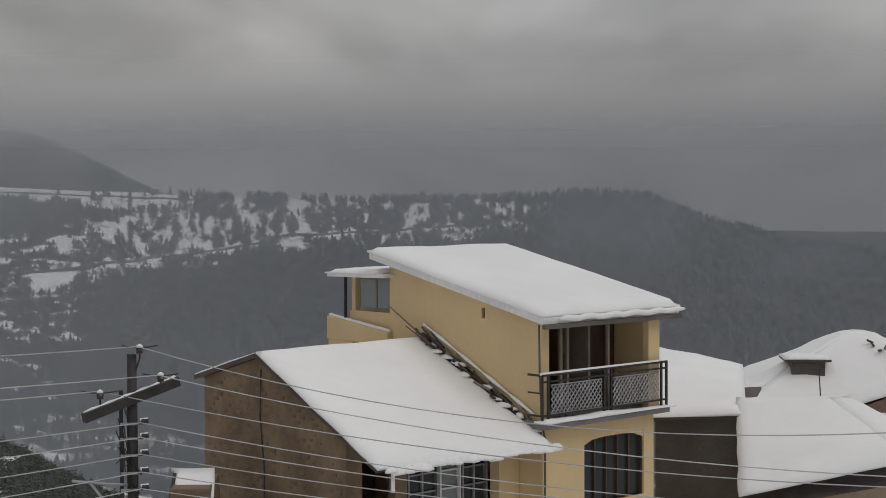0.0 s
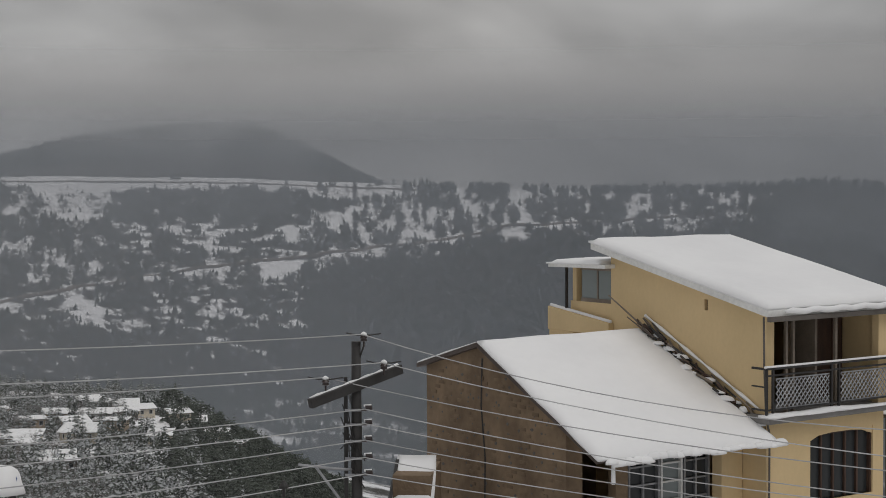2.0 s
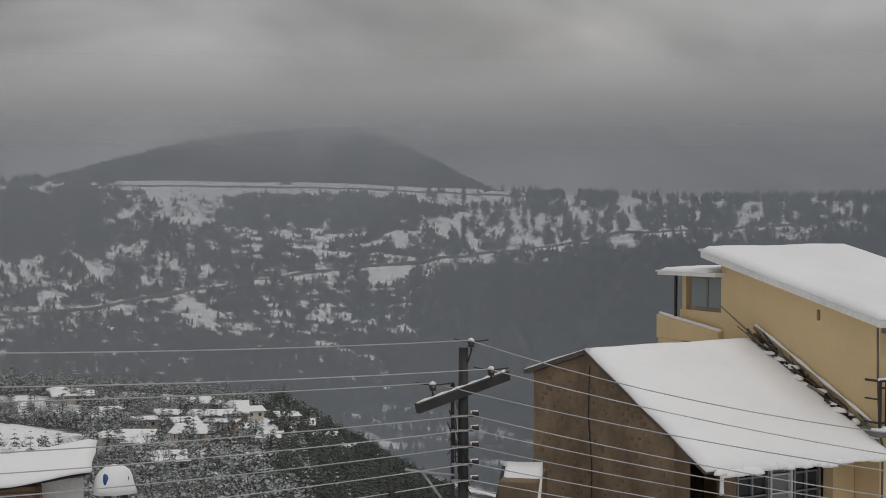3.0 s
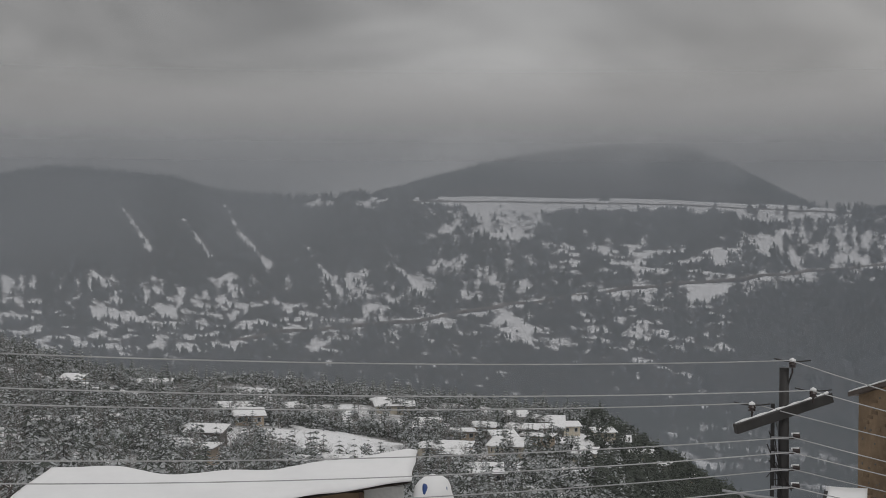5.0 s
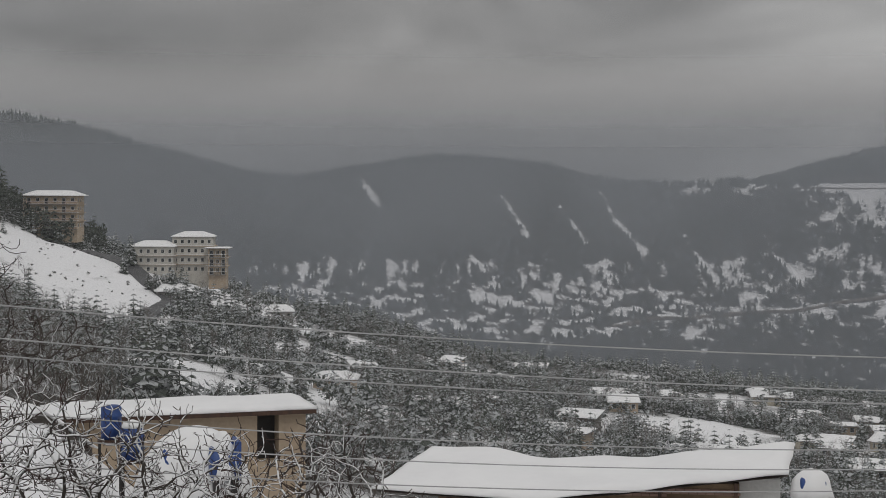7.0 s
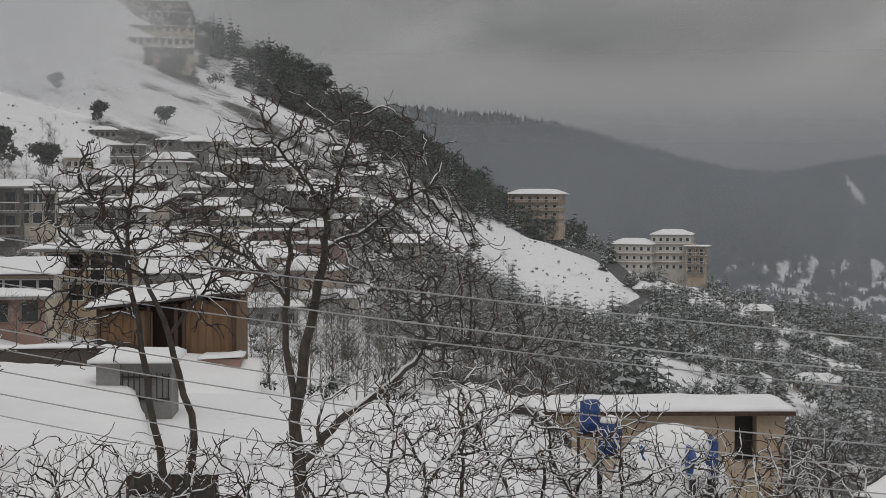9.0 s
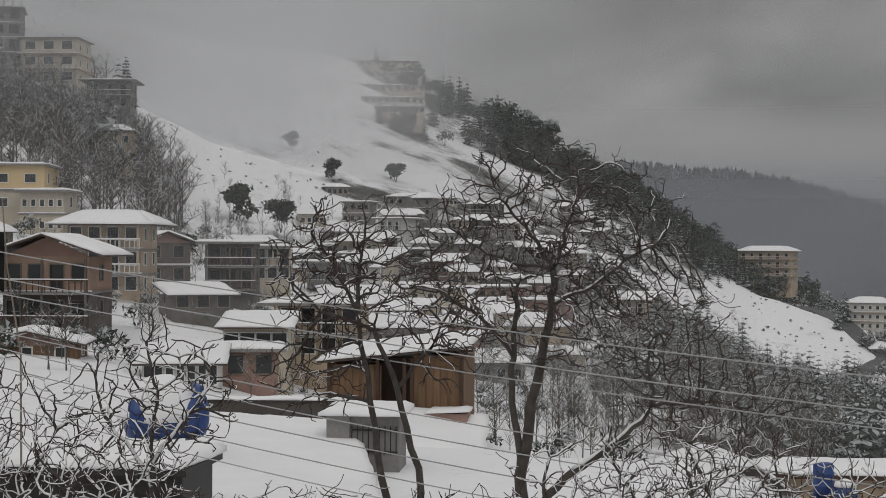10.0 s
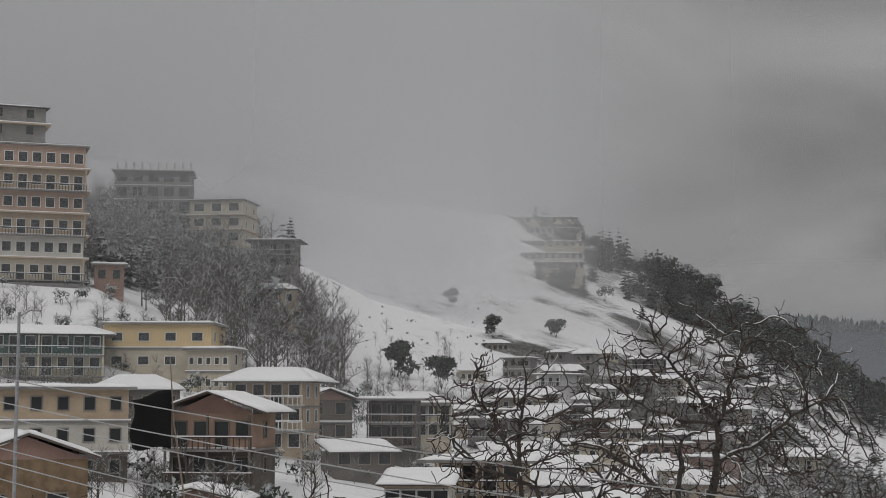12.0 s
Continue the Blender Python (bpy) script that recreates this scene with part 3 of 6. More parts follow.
veil("drifting_fog", "fog drifting past the upper buildings", 69, 130, 275, 5, 190,
     mist("drifting_fog_high", 0.48, 4, 52, 0.02, 0.6), 0.2)
# Pale sheet that imitates haze and lowers contrast behind it.
veil("haze_sheet", "thin pale sheet that stands in for haze over the hillside town", 4, 130, 142, -60, 120,
     mist("town_haze_sheet", 0.08, -80, -60, 0.02, 0.1, (0.9, 0.92, 0.94), top=(30, 110)), 0.2)


# ---------- the yellow house and the mud-brick house below it ----------
HOUSE = Matrix.Translation((2.18, 35.63, 0)) @ Matrix(((0.736, -0.677, 0, 0), (0.677, 0.736, 0, 0), (0, 0, 1, 0), (0, 0, 0, 1)))


def framed_window(parent, m, w, h, cols, rows, frame_mat, glass=GLASS, depth=0.10, label=""):
    """A window in local x (width) and z (height) facing -y: frame, glazing bars and one pane for each light."""
    win = part("window", Geo().ring(-w / 2, w / 2, 0, h, 0.05, -depth * 0.4, depth), frame_mat, parent, label)
    win.matrix_local = m
    for c in range(1, cols):
        x = -w / 2 + w * c / cols
        part("mullion", Geo().box(x - 0.025, x + 0.025, -0.01, 0.05, 0, h), frame_mat, win)
    for r in range(1, rows):
        part("glazing_bar", Geo().box(-w / 2, w / 2, -0.006, 0.045, h * r / rows - 0.02, h * r / rows + 0.02), frame_mat, win)
    part("pane", Geo().box(-w / 2, w / 2, 0.055, 0.065, 0, h), glass, win)
    return win


house = thing("house", HOUSE, "yellow plastered house with balcony and snow-covered sloping roof", "house")
Z_DECK, Z_BASE = -5.17, -16.0


def roof_z(v):
    return -2.72 + 1.30 * v / 5.9


# side wall follows the roof slope; one narrow vent goes through it
U0, U1, V1 = 0.26, 4.28, 5.56
side = Geo()
side.prism_x([(0.17, Z_BASE), (2.05, Z_BASE), (2.05, roof_z(2.05) - 0.16), (0.17, roof_z(0.17) - 0.16)], U0, U0 + 0.25)
side.prism_x([(2.05, Z_BASE), (2.17, Z_BASE), (2.17, roof_z(2.0) - 0.62), (2.05, roof_z(2.0) - 0.62)], U0, U0 + 0.25)
side.prism_x([(2.05, roof_z(2.0) - 0.36), (2.17, roof_z(2.0) - 0.36), (2.17, roof_z(2.17) - 0.16), (2.05, roof_z(2.05) - 0.16)], U0, U0 + 0.25)
side.prism_x([(2.17, Z_BASE), (V1, Z_BASE), (V1, roof_z(V1) - 0.16), (2.17, roof_z(2.17) - 0.16)], U0, U0 + 0.25)
part("side_wall", side.weld(), YELLOW, house)
part("vent", Geo().box(U0 + 0.1, U0 + 0.14, 2.05, 2.17, roof_z(2.0) - 0.62, roof_z(2.0) - 0.36), WOOD, house, "small dark wall vent")
part("back_wall", Geo().box(U0 + 0.25, U1, V1 - 0.25, V1, Z_BASE, roof_z(V1) - 0.2), YELLOW, house)
part("far_wall", Geo().prism_x([(0.17, Z_BASE), (V1 - 0.25, Z_BASE), (V1 - 0.25, roof_z(V1) - 0.4), (0.17, roof_z(0.17) - 0.16)], U1 - 0.22, U1), YELLOW, house)
# lower storey front with an opening for the window
WX0, WX1, WZ0, WZ1 = 1.72, 3.90, -7.35, -5.72
low = Geo().box(U0 + 0.25, WX0, 0.17, 0.42, Z_BASE, Z_DECK - 0.16).box(WX1, U1 - 0.22, 0.17, 0.42, Z_BASE, Z_DECK - 0.16)
low.box(WX0, WX1, 0.17, 0.42, Z_BASE, WZ0).box(WX0, WX1, 0.17, 0.42, WZ1, Z_DECK - 0.16)
part("front_wall", low.weld(), YELLOW, house)
part("window_arch", Geo().prism([(WX0, WZ1 - 0.2), (WX0, WZ1), (WX1, WZ1), (WX1, WZ1 - 0.2), (WX1 - 0.3, WZ1 - 0.09), (WX1 - 0.75, WZ1 - 0.05), (WX0 + 0.75, WZ1 - 0.05), (WX0 + 0.3, WZ1 - 0.09)], 0.19, 0.40), YELLOW, house)
framed_window(house, Matrix.Translation(((WX0 + WX1) / 2, 0.26, WZ0)), WX1 - WX0 - 0.1, WZ1 - WZ0 - 0.08, 5, 1, WOOD, label="dark wooden window with five casements")
part("deck", Geo().box(-0.05, 4.45, -0.22, 1.6, Z_DECK - 0.16, Z_DECK), CONC, house, "concrete balcony slab", soft=0.02)
part("deck_snow", Geo().slab((-0.1, -0.3, Z_DECK - 0.02), (4.55, -0.3, Z_DECK - 0.02), (4.55, 0.05, Z_DECK - 0.02), (-0.1, 0.05, Z_DECK - 0.02), 0.07, 24, 3, 0.05), SNOW, house, "thin snow along the slab", smooth=True)
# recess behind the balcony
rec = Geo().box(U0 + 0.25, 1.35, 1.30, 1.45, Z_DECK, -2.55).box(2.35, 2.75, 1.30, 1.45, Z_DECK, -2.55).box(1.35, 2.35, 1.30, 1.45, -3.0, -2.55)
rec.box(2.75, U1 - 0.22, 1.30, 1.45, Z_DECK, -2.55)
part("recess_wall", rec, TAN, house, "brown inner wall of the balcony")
part("shutter", Geo().box(0.52, 1.30, 1.22, 1.30, Z_DECK + 0.05, -2.9).box(0.60, 0.88, 1.20, 1.22, Z_DECK + 0.2, -3.1).box(0.94, 1.22, 1.20, 1.22, Z_DECK + 0.2, -3.1), WOOD, house, "brown wooden shutter")
part("shutter", Geo().box(2.95, 4.0, 1.22, 1.30, Z_DECK + 0.05, -2.9).box(3.02, 3.5, 1.20, 1.22, Z_DECK + 0.2, -3.1).box(3.6, 3.95, 1.20, 1.22, Z_DECK + 0.2, -3.1), WOOD, house, "brown wooden shutter")
part("door_leaf", Geo().box(2.28, 2.36, 0.55, 1.30, Z_DECK + 0.03, -3.05), PALEWOOD, house, "open wooden balcony door")
# Near-black sheet: the shade of the unlit room behind the door, put in as colour.
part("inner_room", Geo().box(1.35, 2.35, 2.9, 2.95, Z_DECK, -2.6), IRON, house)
for u in (0.95, 1.18, 2.62):
    part("post", Geo().box(u, u + 0.07, 0.22, 0.29, Z_DECK, roof_z(0.2) - 0.2), PALEWOOD, house)
part("pillar", Geo().box(3.86, 4.28, -0.02, 0.17, Z_DECK, roof_z(0) - 0.2), YELLOW, house, "yellow corner pillar")
# railing: rails, posts, lattice panels
RZ = Z_DECK + 1.12
rail = part("railing", Geo().box(-0.08, 4.42, -0.17, -0.11, RZ - 0.05, RZ).box(-0.08, 4.42, -0.165, -0.115, RZ - 0.2, RZ - 0.16)
            .box(-0.08, 4.42, -0.165, -0.115, Z_DECK + 0.14, Z_DECK + 0.18), IRON, house, "iron balcony railing with lattice panels")
part("rail_snow", Geo().tube([(-0.1 + 0.25 * i, -0.14, RZ + 0.012) for i in range(18)], [0.035] * 18, 6), SNOW, rail, smooth=True)
for u in (-0.08, 0.12, 2.05, 2.3, 4.17, 4.37):
    part("baluster", Geo().box(u, u + 0.05, -0.17, -0.12, Z_DECK, RZ), IRON, rail)
for z0, z1 in ((RZ - 0.05, RZ), (Z_DECK + 0.14, Z_DECK + 0.18), (RZ - 0.45, RZ - 0.42)):
    part("return_rail", Geo().box(-0.08, -0.03, -0.11, 0.3, z0, z1), IRON, rail)
for p0, p1 in ((0.25, 2.0), (2.4, 4.12)):
    lat = Geo()
    zb, zt = Z_DECK + 0.2, RZ - 0.28
    n = 13
    step = (p1 - p0) / n
    for i in range(-4, n):
        for s in (1, -1):
            x0, x1 = p0 + i * step, p0 + (i + 4.2) * step
            za, zc = (zb, zt) if s == 1 else (zt, zb)
            if x0 < p0:
                za += (zc - za) * (p0 - x0) / (x1 - x0)
                x0 = p0
            if x1 > p1:
                zc = za + (zc - za) * (p1 - x0) / (x1 - x0)
                x1 = p1
            lat.tube([(x0, -0.14, za), (x1, -0.14, zc)], [0.016, 0.016], 4)
    lat.box(p0, p1, -0.15, -0.13, zt, zt + 0.03).box(p0, p1, -0.15, -0.13, zb - 0.03, zb)
    part("lattice_panel", lat, STEEL, rail, "pale lattice panel")
# roof
roof = part("roof", Geo().prism_x([(-0.2, roof_z(-0.2) - 0.14), (5.95, roof_z(5.95) - 0.14), (5.95, roof_z(5.95) + 0.02), (-0.2, roof_z(-0.2) + 0.02)], -0.1, 4.82), WHITE, house, "white painted sloping roof board", soft=0.015)
part("roof_snow", Geo().slab((-0.12, -0.2, roof_z(-0.2) + 0.02), (4.88, -0.2, roof_z(-0.2) + 0.02), (4.88, 6.0, roof_z(6.0) + 0.02), (-0.12, 6.0, roof_z(6.0) + 0.02), 0.17, 30, 30, 0.012), SNOW, roof, "thick smooth snow", smooth=True)
part("hanging_snow", Geo().tube([(0.35 + 0.225 * i, -0.32 - 0.03 * math.sin(i), roof_z(-0.2) - 0.02 + 0.02 * math.sin(i * 1.7)) for i in range(21)], [0.03] + [0.07] * 19 + [0.03], 7), SNOW, roof, "roll of snow sliding off the eave", smooth=True)
part("gutter", Geo().box(-0.1, 4.82, -0.3, -0.2, roof_z(-0.2) - 0.24, roof_z(-0.2) - 0.13), DARKCONC, roof, "dark eave board")
# stair head at the back with a small snowy roof and a glazed corner
head = part("stair_head", Geo().box(U0 + 0.05, U0 + 2.2, V1, 7.25, Z_BASE, -2.95).box(U0 + 0.08, U0 + 2.2, 7.05, 7.2, -2.95, -2.05), YELLOW, house, "yellow stair head with glazed corner")
part("parapet", Geo().prism_x([(V1 - 0.1, -3.75), (7.95, -3.75), (7.95, -3.12), (V1 - 0.1, -3.42)], U0 - 0.18, U0), YELLOW, head, soft=0.02)
part("parapet_snow", Geo().tube([(U0 - 0.09, V1 + 0.35 * i - 0.1, -3.40 + 0.043 * i) for i in range(8)], [0.05] * 8, 6), SNOW, head, smooth=True)
part("parapet_base", Geo().box(U0 - 0.16, U0 + 0.05, 6.9, 7.9, Z_BASE, -3.6), YELLOW, head)
pane_frame = part("glazing", Geo().box(U0 + 0.06, U0 + 0.12, 5.6, 6.85, -2.95, -2.85).box(U0 + 0.06, U0 + 0.12, 5.6, 6.85, -2.12, -2.05).box(U0 + 0.06, U0 + 0.12, 6.15, 6.2, -2.85, -2.12), PALEWOOD, head)
for v0, v1 in ((5.62, 6.15), (6.2, 6.83)):
    part("pane", Geo().box(U0 + 0.085, U0 + 0.1, v0, v1, -2.85, -2.12), PALEGLASS, pane_frame)
part("post", Geo().box(U0 - 0.12, U0 - 0.06, 7.22, 7.28, -3.2, -2.0), IRON, head)
part("porch_roof", Geo().prism_x([(5.4, -2.03), (7.7, -2.06), (7.7, -1.98), (5.4, -1.93)], U0 - 0.35, U0 + 2.3), WHITE, head)
part("porch_snow", Geo().slab((U0 - 0.37, 5.62, -1.94), (U0 + 2.2, 5.62, -1.9), (U0 + 2.2, 7.75, -1.98), (U0 - 0.37, 7.75, -1.98), 0.12, 12, 12, 0.03), SNOW, head, "snow heaped on the porch roof", smooth=True)
part("down_pipe", Geo().tube([(0.05, 0.05, roof_z(0) - 0.2), (0.12, 0.1, -4.0), (0.03, -0.05, -5.2), (0.3, 0.1, -5.6), (0.28, 0.1, -9)], [0.025] * 5, 6), DARKCONC, house)

# mud-brick house
brick_house = thing("house", HOUSE.copy(), "mud-brick house with snow-covered sloping roof and dark veranda", "house")
GU = -4.75


def low_roof(v):
    return -5.52 + (v - 0.2) * 2.0 / 4.05 if v < 4.25 else -3.52 - (v - 4.25) * 0.28


g = Geo().prism_x([(1.2, Z_BASE), (6.57, Z_BASE), (6.57, low_roof(6.57) - 0.10), (4.25, low_roof(4.25) - 0.10), (1.2, low_roof(1.2) - 0.10)], GU, GU + 0.45)
part("gable_wall", g, MUD, brick_house, "wall of rough brown mud brick")
part("back_wall", Geo().box(GU + 0.45, 0.2, 6.1, 6.57, Z_BASE, -4.6), MUD, brick_house)
fw = Geo().box(GU + 0.45, -3.35, 3.0, 3.2, Z_BASE, -5.0).box(-3.35, -3.0, 1.2, 1.45, Z_BASE, -5.15).box(-0.05, 0.22, 1.2, 1.45, Z_BASE, -5.15)
fw.box(-3.0, -0.05, 1.2, 1.45, -5.72, -5.15).box(-3.0, -0.05, 1.2, 1.45, Z_BASE, -8.2)
part("front_wall", fw, MUD, brick_house)
part("yellow_pier", Geo().box(-0.42, 0.24, 0.9, 1.2, Z_BASE, -5.4), YELLOW, brick_house)
for x0, x1, mm, cols in ((-2.95, -2.0, GLASS, 2), (-1.98, -1.30, PALEGLASS, 1), (-1.28, -0.45, GLASS, 2)):
    framed_window(brick_house, Matrix.Translation(((x0 + x1) / 2, 1.28, -7.9)), x1 - x0 - 0.12, 2.1, cols, 5, WHITE if cols == 1 else STEEL, mm)
lr = part("roof", Geo().prism_x([(-0.02, low_roof(-0.02) - 0.10), (4.25, low_roof(4.25) - 0.10), (6.75, low_roof(6.75) - 0.10), (6.75, low_roof(6.75)), (4.25, low_roof(4.25)), (-0.02, low_roof(-0.02))], GU - 0.18, 0.16), SHEET, brick_house, "rusty metal roof sheet")
part("roof_snow", Geo().slab((GU - 0.2, -0.10, low_roof(-0.1)), (0.1, -0.40, low_roof(-0.25)), (0.14, 4.35, low_roof(4.2) + 0.02), (GU - 0.2, 4.2, low_roof(4.2) + 0.02), 0.16, 30, 24, 0.02), SNOW, lr, "smooth heavy snow", smooth=True)
part("roof_snow", Geo().slab((GU - 0.2, 4.3, low_roof(4.3)), (0.1, 4.3, low_roof(4.3)), (0.1, 6.7, low_roof(6.7)), (GU - 0.2, 6.7, low_roof(6.7)), 0.08, 20, 8, 0.04), SNOW, lr, smooth=True)
rr = random.Random(4)
for k in range(46):
    v = 0.2 + 4.0 * rr.random()
    z = low_roof(v) + 0.12 + rr.uniform(0, 0.14)
    u = 0.12 + rr.uniform(-0.14, 0.1)
    dv, du, dz = rr.uniform(0.12, 0.5), rr.uniform(-0.22, 0.12), rr.uniform(-0.06, 0.16)
    w = rr.uniform(0.015, 0.045)
    part("debris_board", Geo().tube([(u, v, z), (u + du, v + dv, z + dv * 0.49 + dz)], [w, w * 0.7], 4), (WOOD, SHEET, IRON, PALEWOOD)[k % 4], lr)
for k in range(12):
    v = 0.3 + 3.8 * k / 12 + rr.uniform(-0.1, 0.1)
    part("snow_lump", Geo().dome((0.05 + rr.uniform(-0.15, 0.12), v, low_roof(v) + 0.12), rr.uniform(0.06, 0.14), rr.uniform(0.12, 0.34), rr.uniform(0.06, 0.13), 4, 10, 0.05), SNOW, lr, smooth=True)
part("broken_gutter", Geo().tube([(0.10, 0.15, low_roof(0.15) + 0.14), (0.16, 2.2, low_roof(2.2) + 0.2), (0.14, 4.2, low_roof(4.2) + 0.16)], [0.03, 0.035, 0.025], 5), IRON, lr, "dark gap and broken gutter along the wall")
part("loose_pole", Geo().tube([(0.0, 3.9, low_roof(3.9) + 0.2), (-0.05, 5.3, low_roof(4.2) + 0.85)], [0.025, 0.018], 5), PALEWOOD, lr)
# ragged snow hanging over the lower eave
for k in range(22):
    u = GU + 0.1 + 4.7 * k / 21
    part("eave_lump", Geo().dome((u, -0.2 - 0.012 * k, low_roof(-0.2) - 0.03 + rr.uniform(-0.05, 0.03)), rr.uniform(0.14, 0.26), rr.uniform(0.07, 0.14), rr.uniform(0.10, 0.17), 4, 10, 0.03), SNOW, lr, smooth=True)
part("flashing_snow", Geo().tube([(0.2, 0.3 + 0.3 * i, low_roof(0.3 + 0.3 * i) + 0.40) for i in range(14)], [0.022 + 0.014 * ((i * 7) % 3) for i in range(14)], 6), SNOW, lr, smooth=True)
for k in range(9):
    u = GU + 0.3 + k * 0.55
    part("icicle", Geo().tube([(u, -0.08, low_roof(-0.1)), (u, -0.08, low_roof(-0.1) - 0.06 - 0.1 * ((k * 5) % 4) / 3)], [0.03, 0.006], 5), SNOW, lr)
part("crack", Geo().tube([(GU - 0.01, 4.25, -3.9), (GU - 0.01, 4.3, -5.0), (GU - 0.01, 4.15, -6.2), (GU - 0.01, 4.2, -9.0)], [0.022] * 4, 4), IRON, brick_house, "cable running down the wall")
part("hanging_bulb_arm", Geo().tube([(-4.5, 0.1, -5.65), (-4.45, 0.0, -5.75), (-4.45, 0.0, -6.2)], [0.03, 0.04, 0.05], 6), SNOW, brick_house)
# mud bricks that stand proud of the gable, nearest courses
bm_geo = Geo().box(-0.006, 0.02, -0.11, 0.11, -0.04, 0.04)
brick_mesh = bm_geo.mesh("brick", MUD)
gable = [o for o in brick_house.children if o.name.startswith("gable_wall")][0]
course, placed = 0, 0
zc = -4.1
while zc > -8.3 and placed < 298:
    v = 1.45 + (0.16 if course % 2 else 0.0)
    while v < 6.4:
        if zc < low_roof(v) - 0.28 and rr.random() < 0.22 and placed < 298:
            bk = new("brick", brick_mesh)
            bk.parent = gable
            bk.matrix_local = Matrix.Translation((GU - rr.uniform(0.0, 0.012), v + rr.uniform(-0.02, 0.02), zc + rr.uniform(-0.01, 0.01))) @ Matrix.Rotation(rr.uniform(-0.05, 0.05), 4, "X")
            placed += 1
        v += 0.32
    zc -= 0.125
    course += 1


# weathered holes and dark stones in the mud wall
hole_mesh = Geo().dome((0, 0, 0), 1.0, 1.0, 0.35, 2, 7, 0.3).mesh("pit", DARKCONC)
for k in range(170):
    v, z = rr.uniform(1.4, 6.4), rr.uniform(-8.3, -3.9)
    if z < low_roof(v) - 0.3:
        pit_ob = new("pit", hole_mesh)
        pit_ob.parent = gable
        e = rr.uniform(0.015, 0.045)
        pit_ob.matrix_local = Matrix.Translation((GU, v, z)) @ Matrix.Rotation(radians(-90), 4, "Y") @ Matrix.Diagonal((e, e * rr.uniform(0.8, 1.8), 0.02, 1))


# ---------- neighbours to the right ----------
def on_bearing(az, r, z, turn=0.0):
    """A frame whose -y side looks back at the eye, turned by some degrees."""
    return pose(*bearing(az, r, z), 0, 0, az + turn)


n1 = thing("house", on_bearing(-9.4, 43.0, -6.0, -6), "damp concrete house wall under a snowy roof", "house")
part("wall", Geo().box(-1.25, 1.08, 0, 3.5, -10, 0.0), DARKCONC, n1)
r1 = part("roof", Geo().prism([(-1.45, -0.15), (1.22, 0.05), (1.22, 0.14), (-1.45, -0.06)], -0.3, 6), SHEET, n1)
part("roof_snow", Geo().slab((-1.5, -0.35, -0.05), (1.22, -0.3, 0.1), (0.6, 7, 0.65), (-2.2, 7, 1.2), 0.16, 14, 14, 0.05), SNOW, r1, smooth=True)
n2 = thing("house", on_bearing(-15.0, 56, -8.0, 10), "snow-covered hip-roofed house with a small dormer", "house")
part("wall", Geo().box(-3.4, 5.5, 1.6, 9, -9, 0.1), CREAM, n2)


def facet(g, a, b, c, d, lump=0.06):
    g.slab(a, b, c, d, 0.16, 12, 12, lump)


g2 = Geo()
apexL, apexR = (0.6, 4.5, 2.95), (0.9, 4.5, 2.95)
facet(g2, (-4.9, 0.6, 0.25), (6.2, 0.6, -0.1), apexR, apexL)
facet(g2, (-4.9, 9.6, 0.2), (-4.9, 0.6, 0.25), apexL, (0.6, 4.6, 2.95))
facet(g2, (6.2, 0.6, -0.1), (6.2, 9.6, 0.2), (0.9, 4.6, 2.95), apexR)
h2 = part("roof_snow", g2, SNOW, n2, "smooth snow over a hip roof", smooth=True)
part("roof", Geo().add([(-4.9, 0.6, 0.2), (6.2, 0.6, -0.15), (6.2, 9.6, 0.15), (-4.9, 9.6, 0.15), (0.75, 4.5, 2.85)], [(0, 1, 4), (1, 2, 4), (2, 3, 4), (3, 0, 4), (3, 2, 1, 0)]), SHEET, n2)
dm = part("dormer", Geo().box(-2.05, -0.85, 2.2, 3.8, 1.1, 2.0), DARKCONC, n2, "small dark dormer")
part("dormer_roof", Geo().box(-2.3, -0.65, 2.0, 3.9, 2.0, 2.08), SHEET, dm)
part("dormer_snow", Geo().slab((-2.3, 2.0, 2.08), (-0.65, 2.0, 2.08), (-0.65, 3.9, 2.08), (-2.3, 3.9, 2.08), 0.10, 8, 6, 0.03), SNOW, dm, smooth=True)
for k in range(14):
    part("loose_tile", Geo().box(-0.14, 0.14, -0.04, 0.04, -0.03, 0.03), SHEET, n2).matrix_local = pose(1.0 + 0.16 * k + rr.uniform(-0.3, 0.3), 3.6 - 0.13 * k, 2.62 - 0.10 * k, 30, rr.uniform(-20, 40), rr.uniform(0, 90))
n3 = thing("house", on_bearing(-13.2, 40.5, -5.55, 4), "low house with deep snow sagging over its eave", "house")
part("wall", Geo().box(-1.4, 2.4, 0.9, 2.9, -9, -1.9), TAN, n3)
r3 = part("roof", Geo().add([(-1.7, -0.9, -2.35), (2.5, 0.4, -1.75), (3.1, 2.1, -1.7), (0.6, 3.0, -0.75), (-1.65, 3.0, -0.8)], [(0, 1, 3, 4), (1, 2, 3)]), SHEET, n3)
part("roof_snow", Geo().slab((-1.75, -1.1, -1.95), (2.65, 0.2, -1.15), (0.75, 3.1, 0.0), (-1.72, 3.1, -0.06), 0.2, 18, 16, 0.05).slab((2.65, 0.2, -1.15), (3.4, 2.2, -1.0), (1.2, 3.2, -0.02), (0.75, 3.1, 0.0), 0.18, 8, 8, 0.05), SNOW, r3, "deep snow with a scalloped eave", smooth=True)
part("mast", Geo().tube([(0.55, 3.0, 0), (0.5, 3.0, 0.85)], [0.02, 0.015], 6), IRON, n3, "thin roof mast")
n4 = thing("house", on_bearing(-16.3, 50, -6.9, 0), "white house with snowy roof and pink gable", "house")
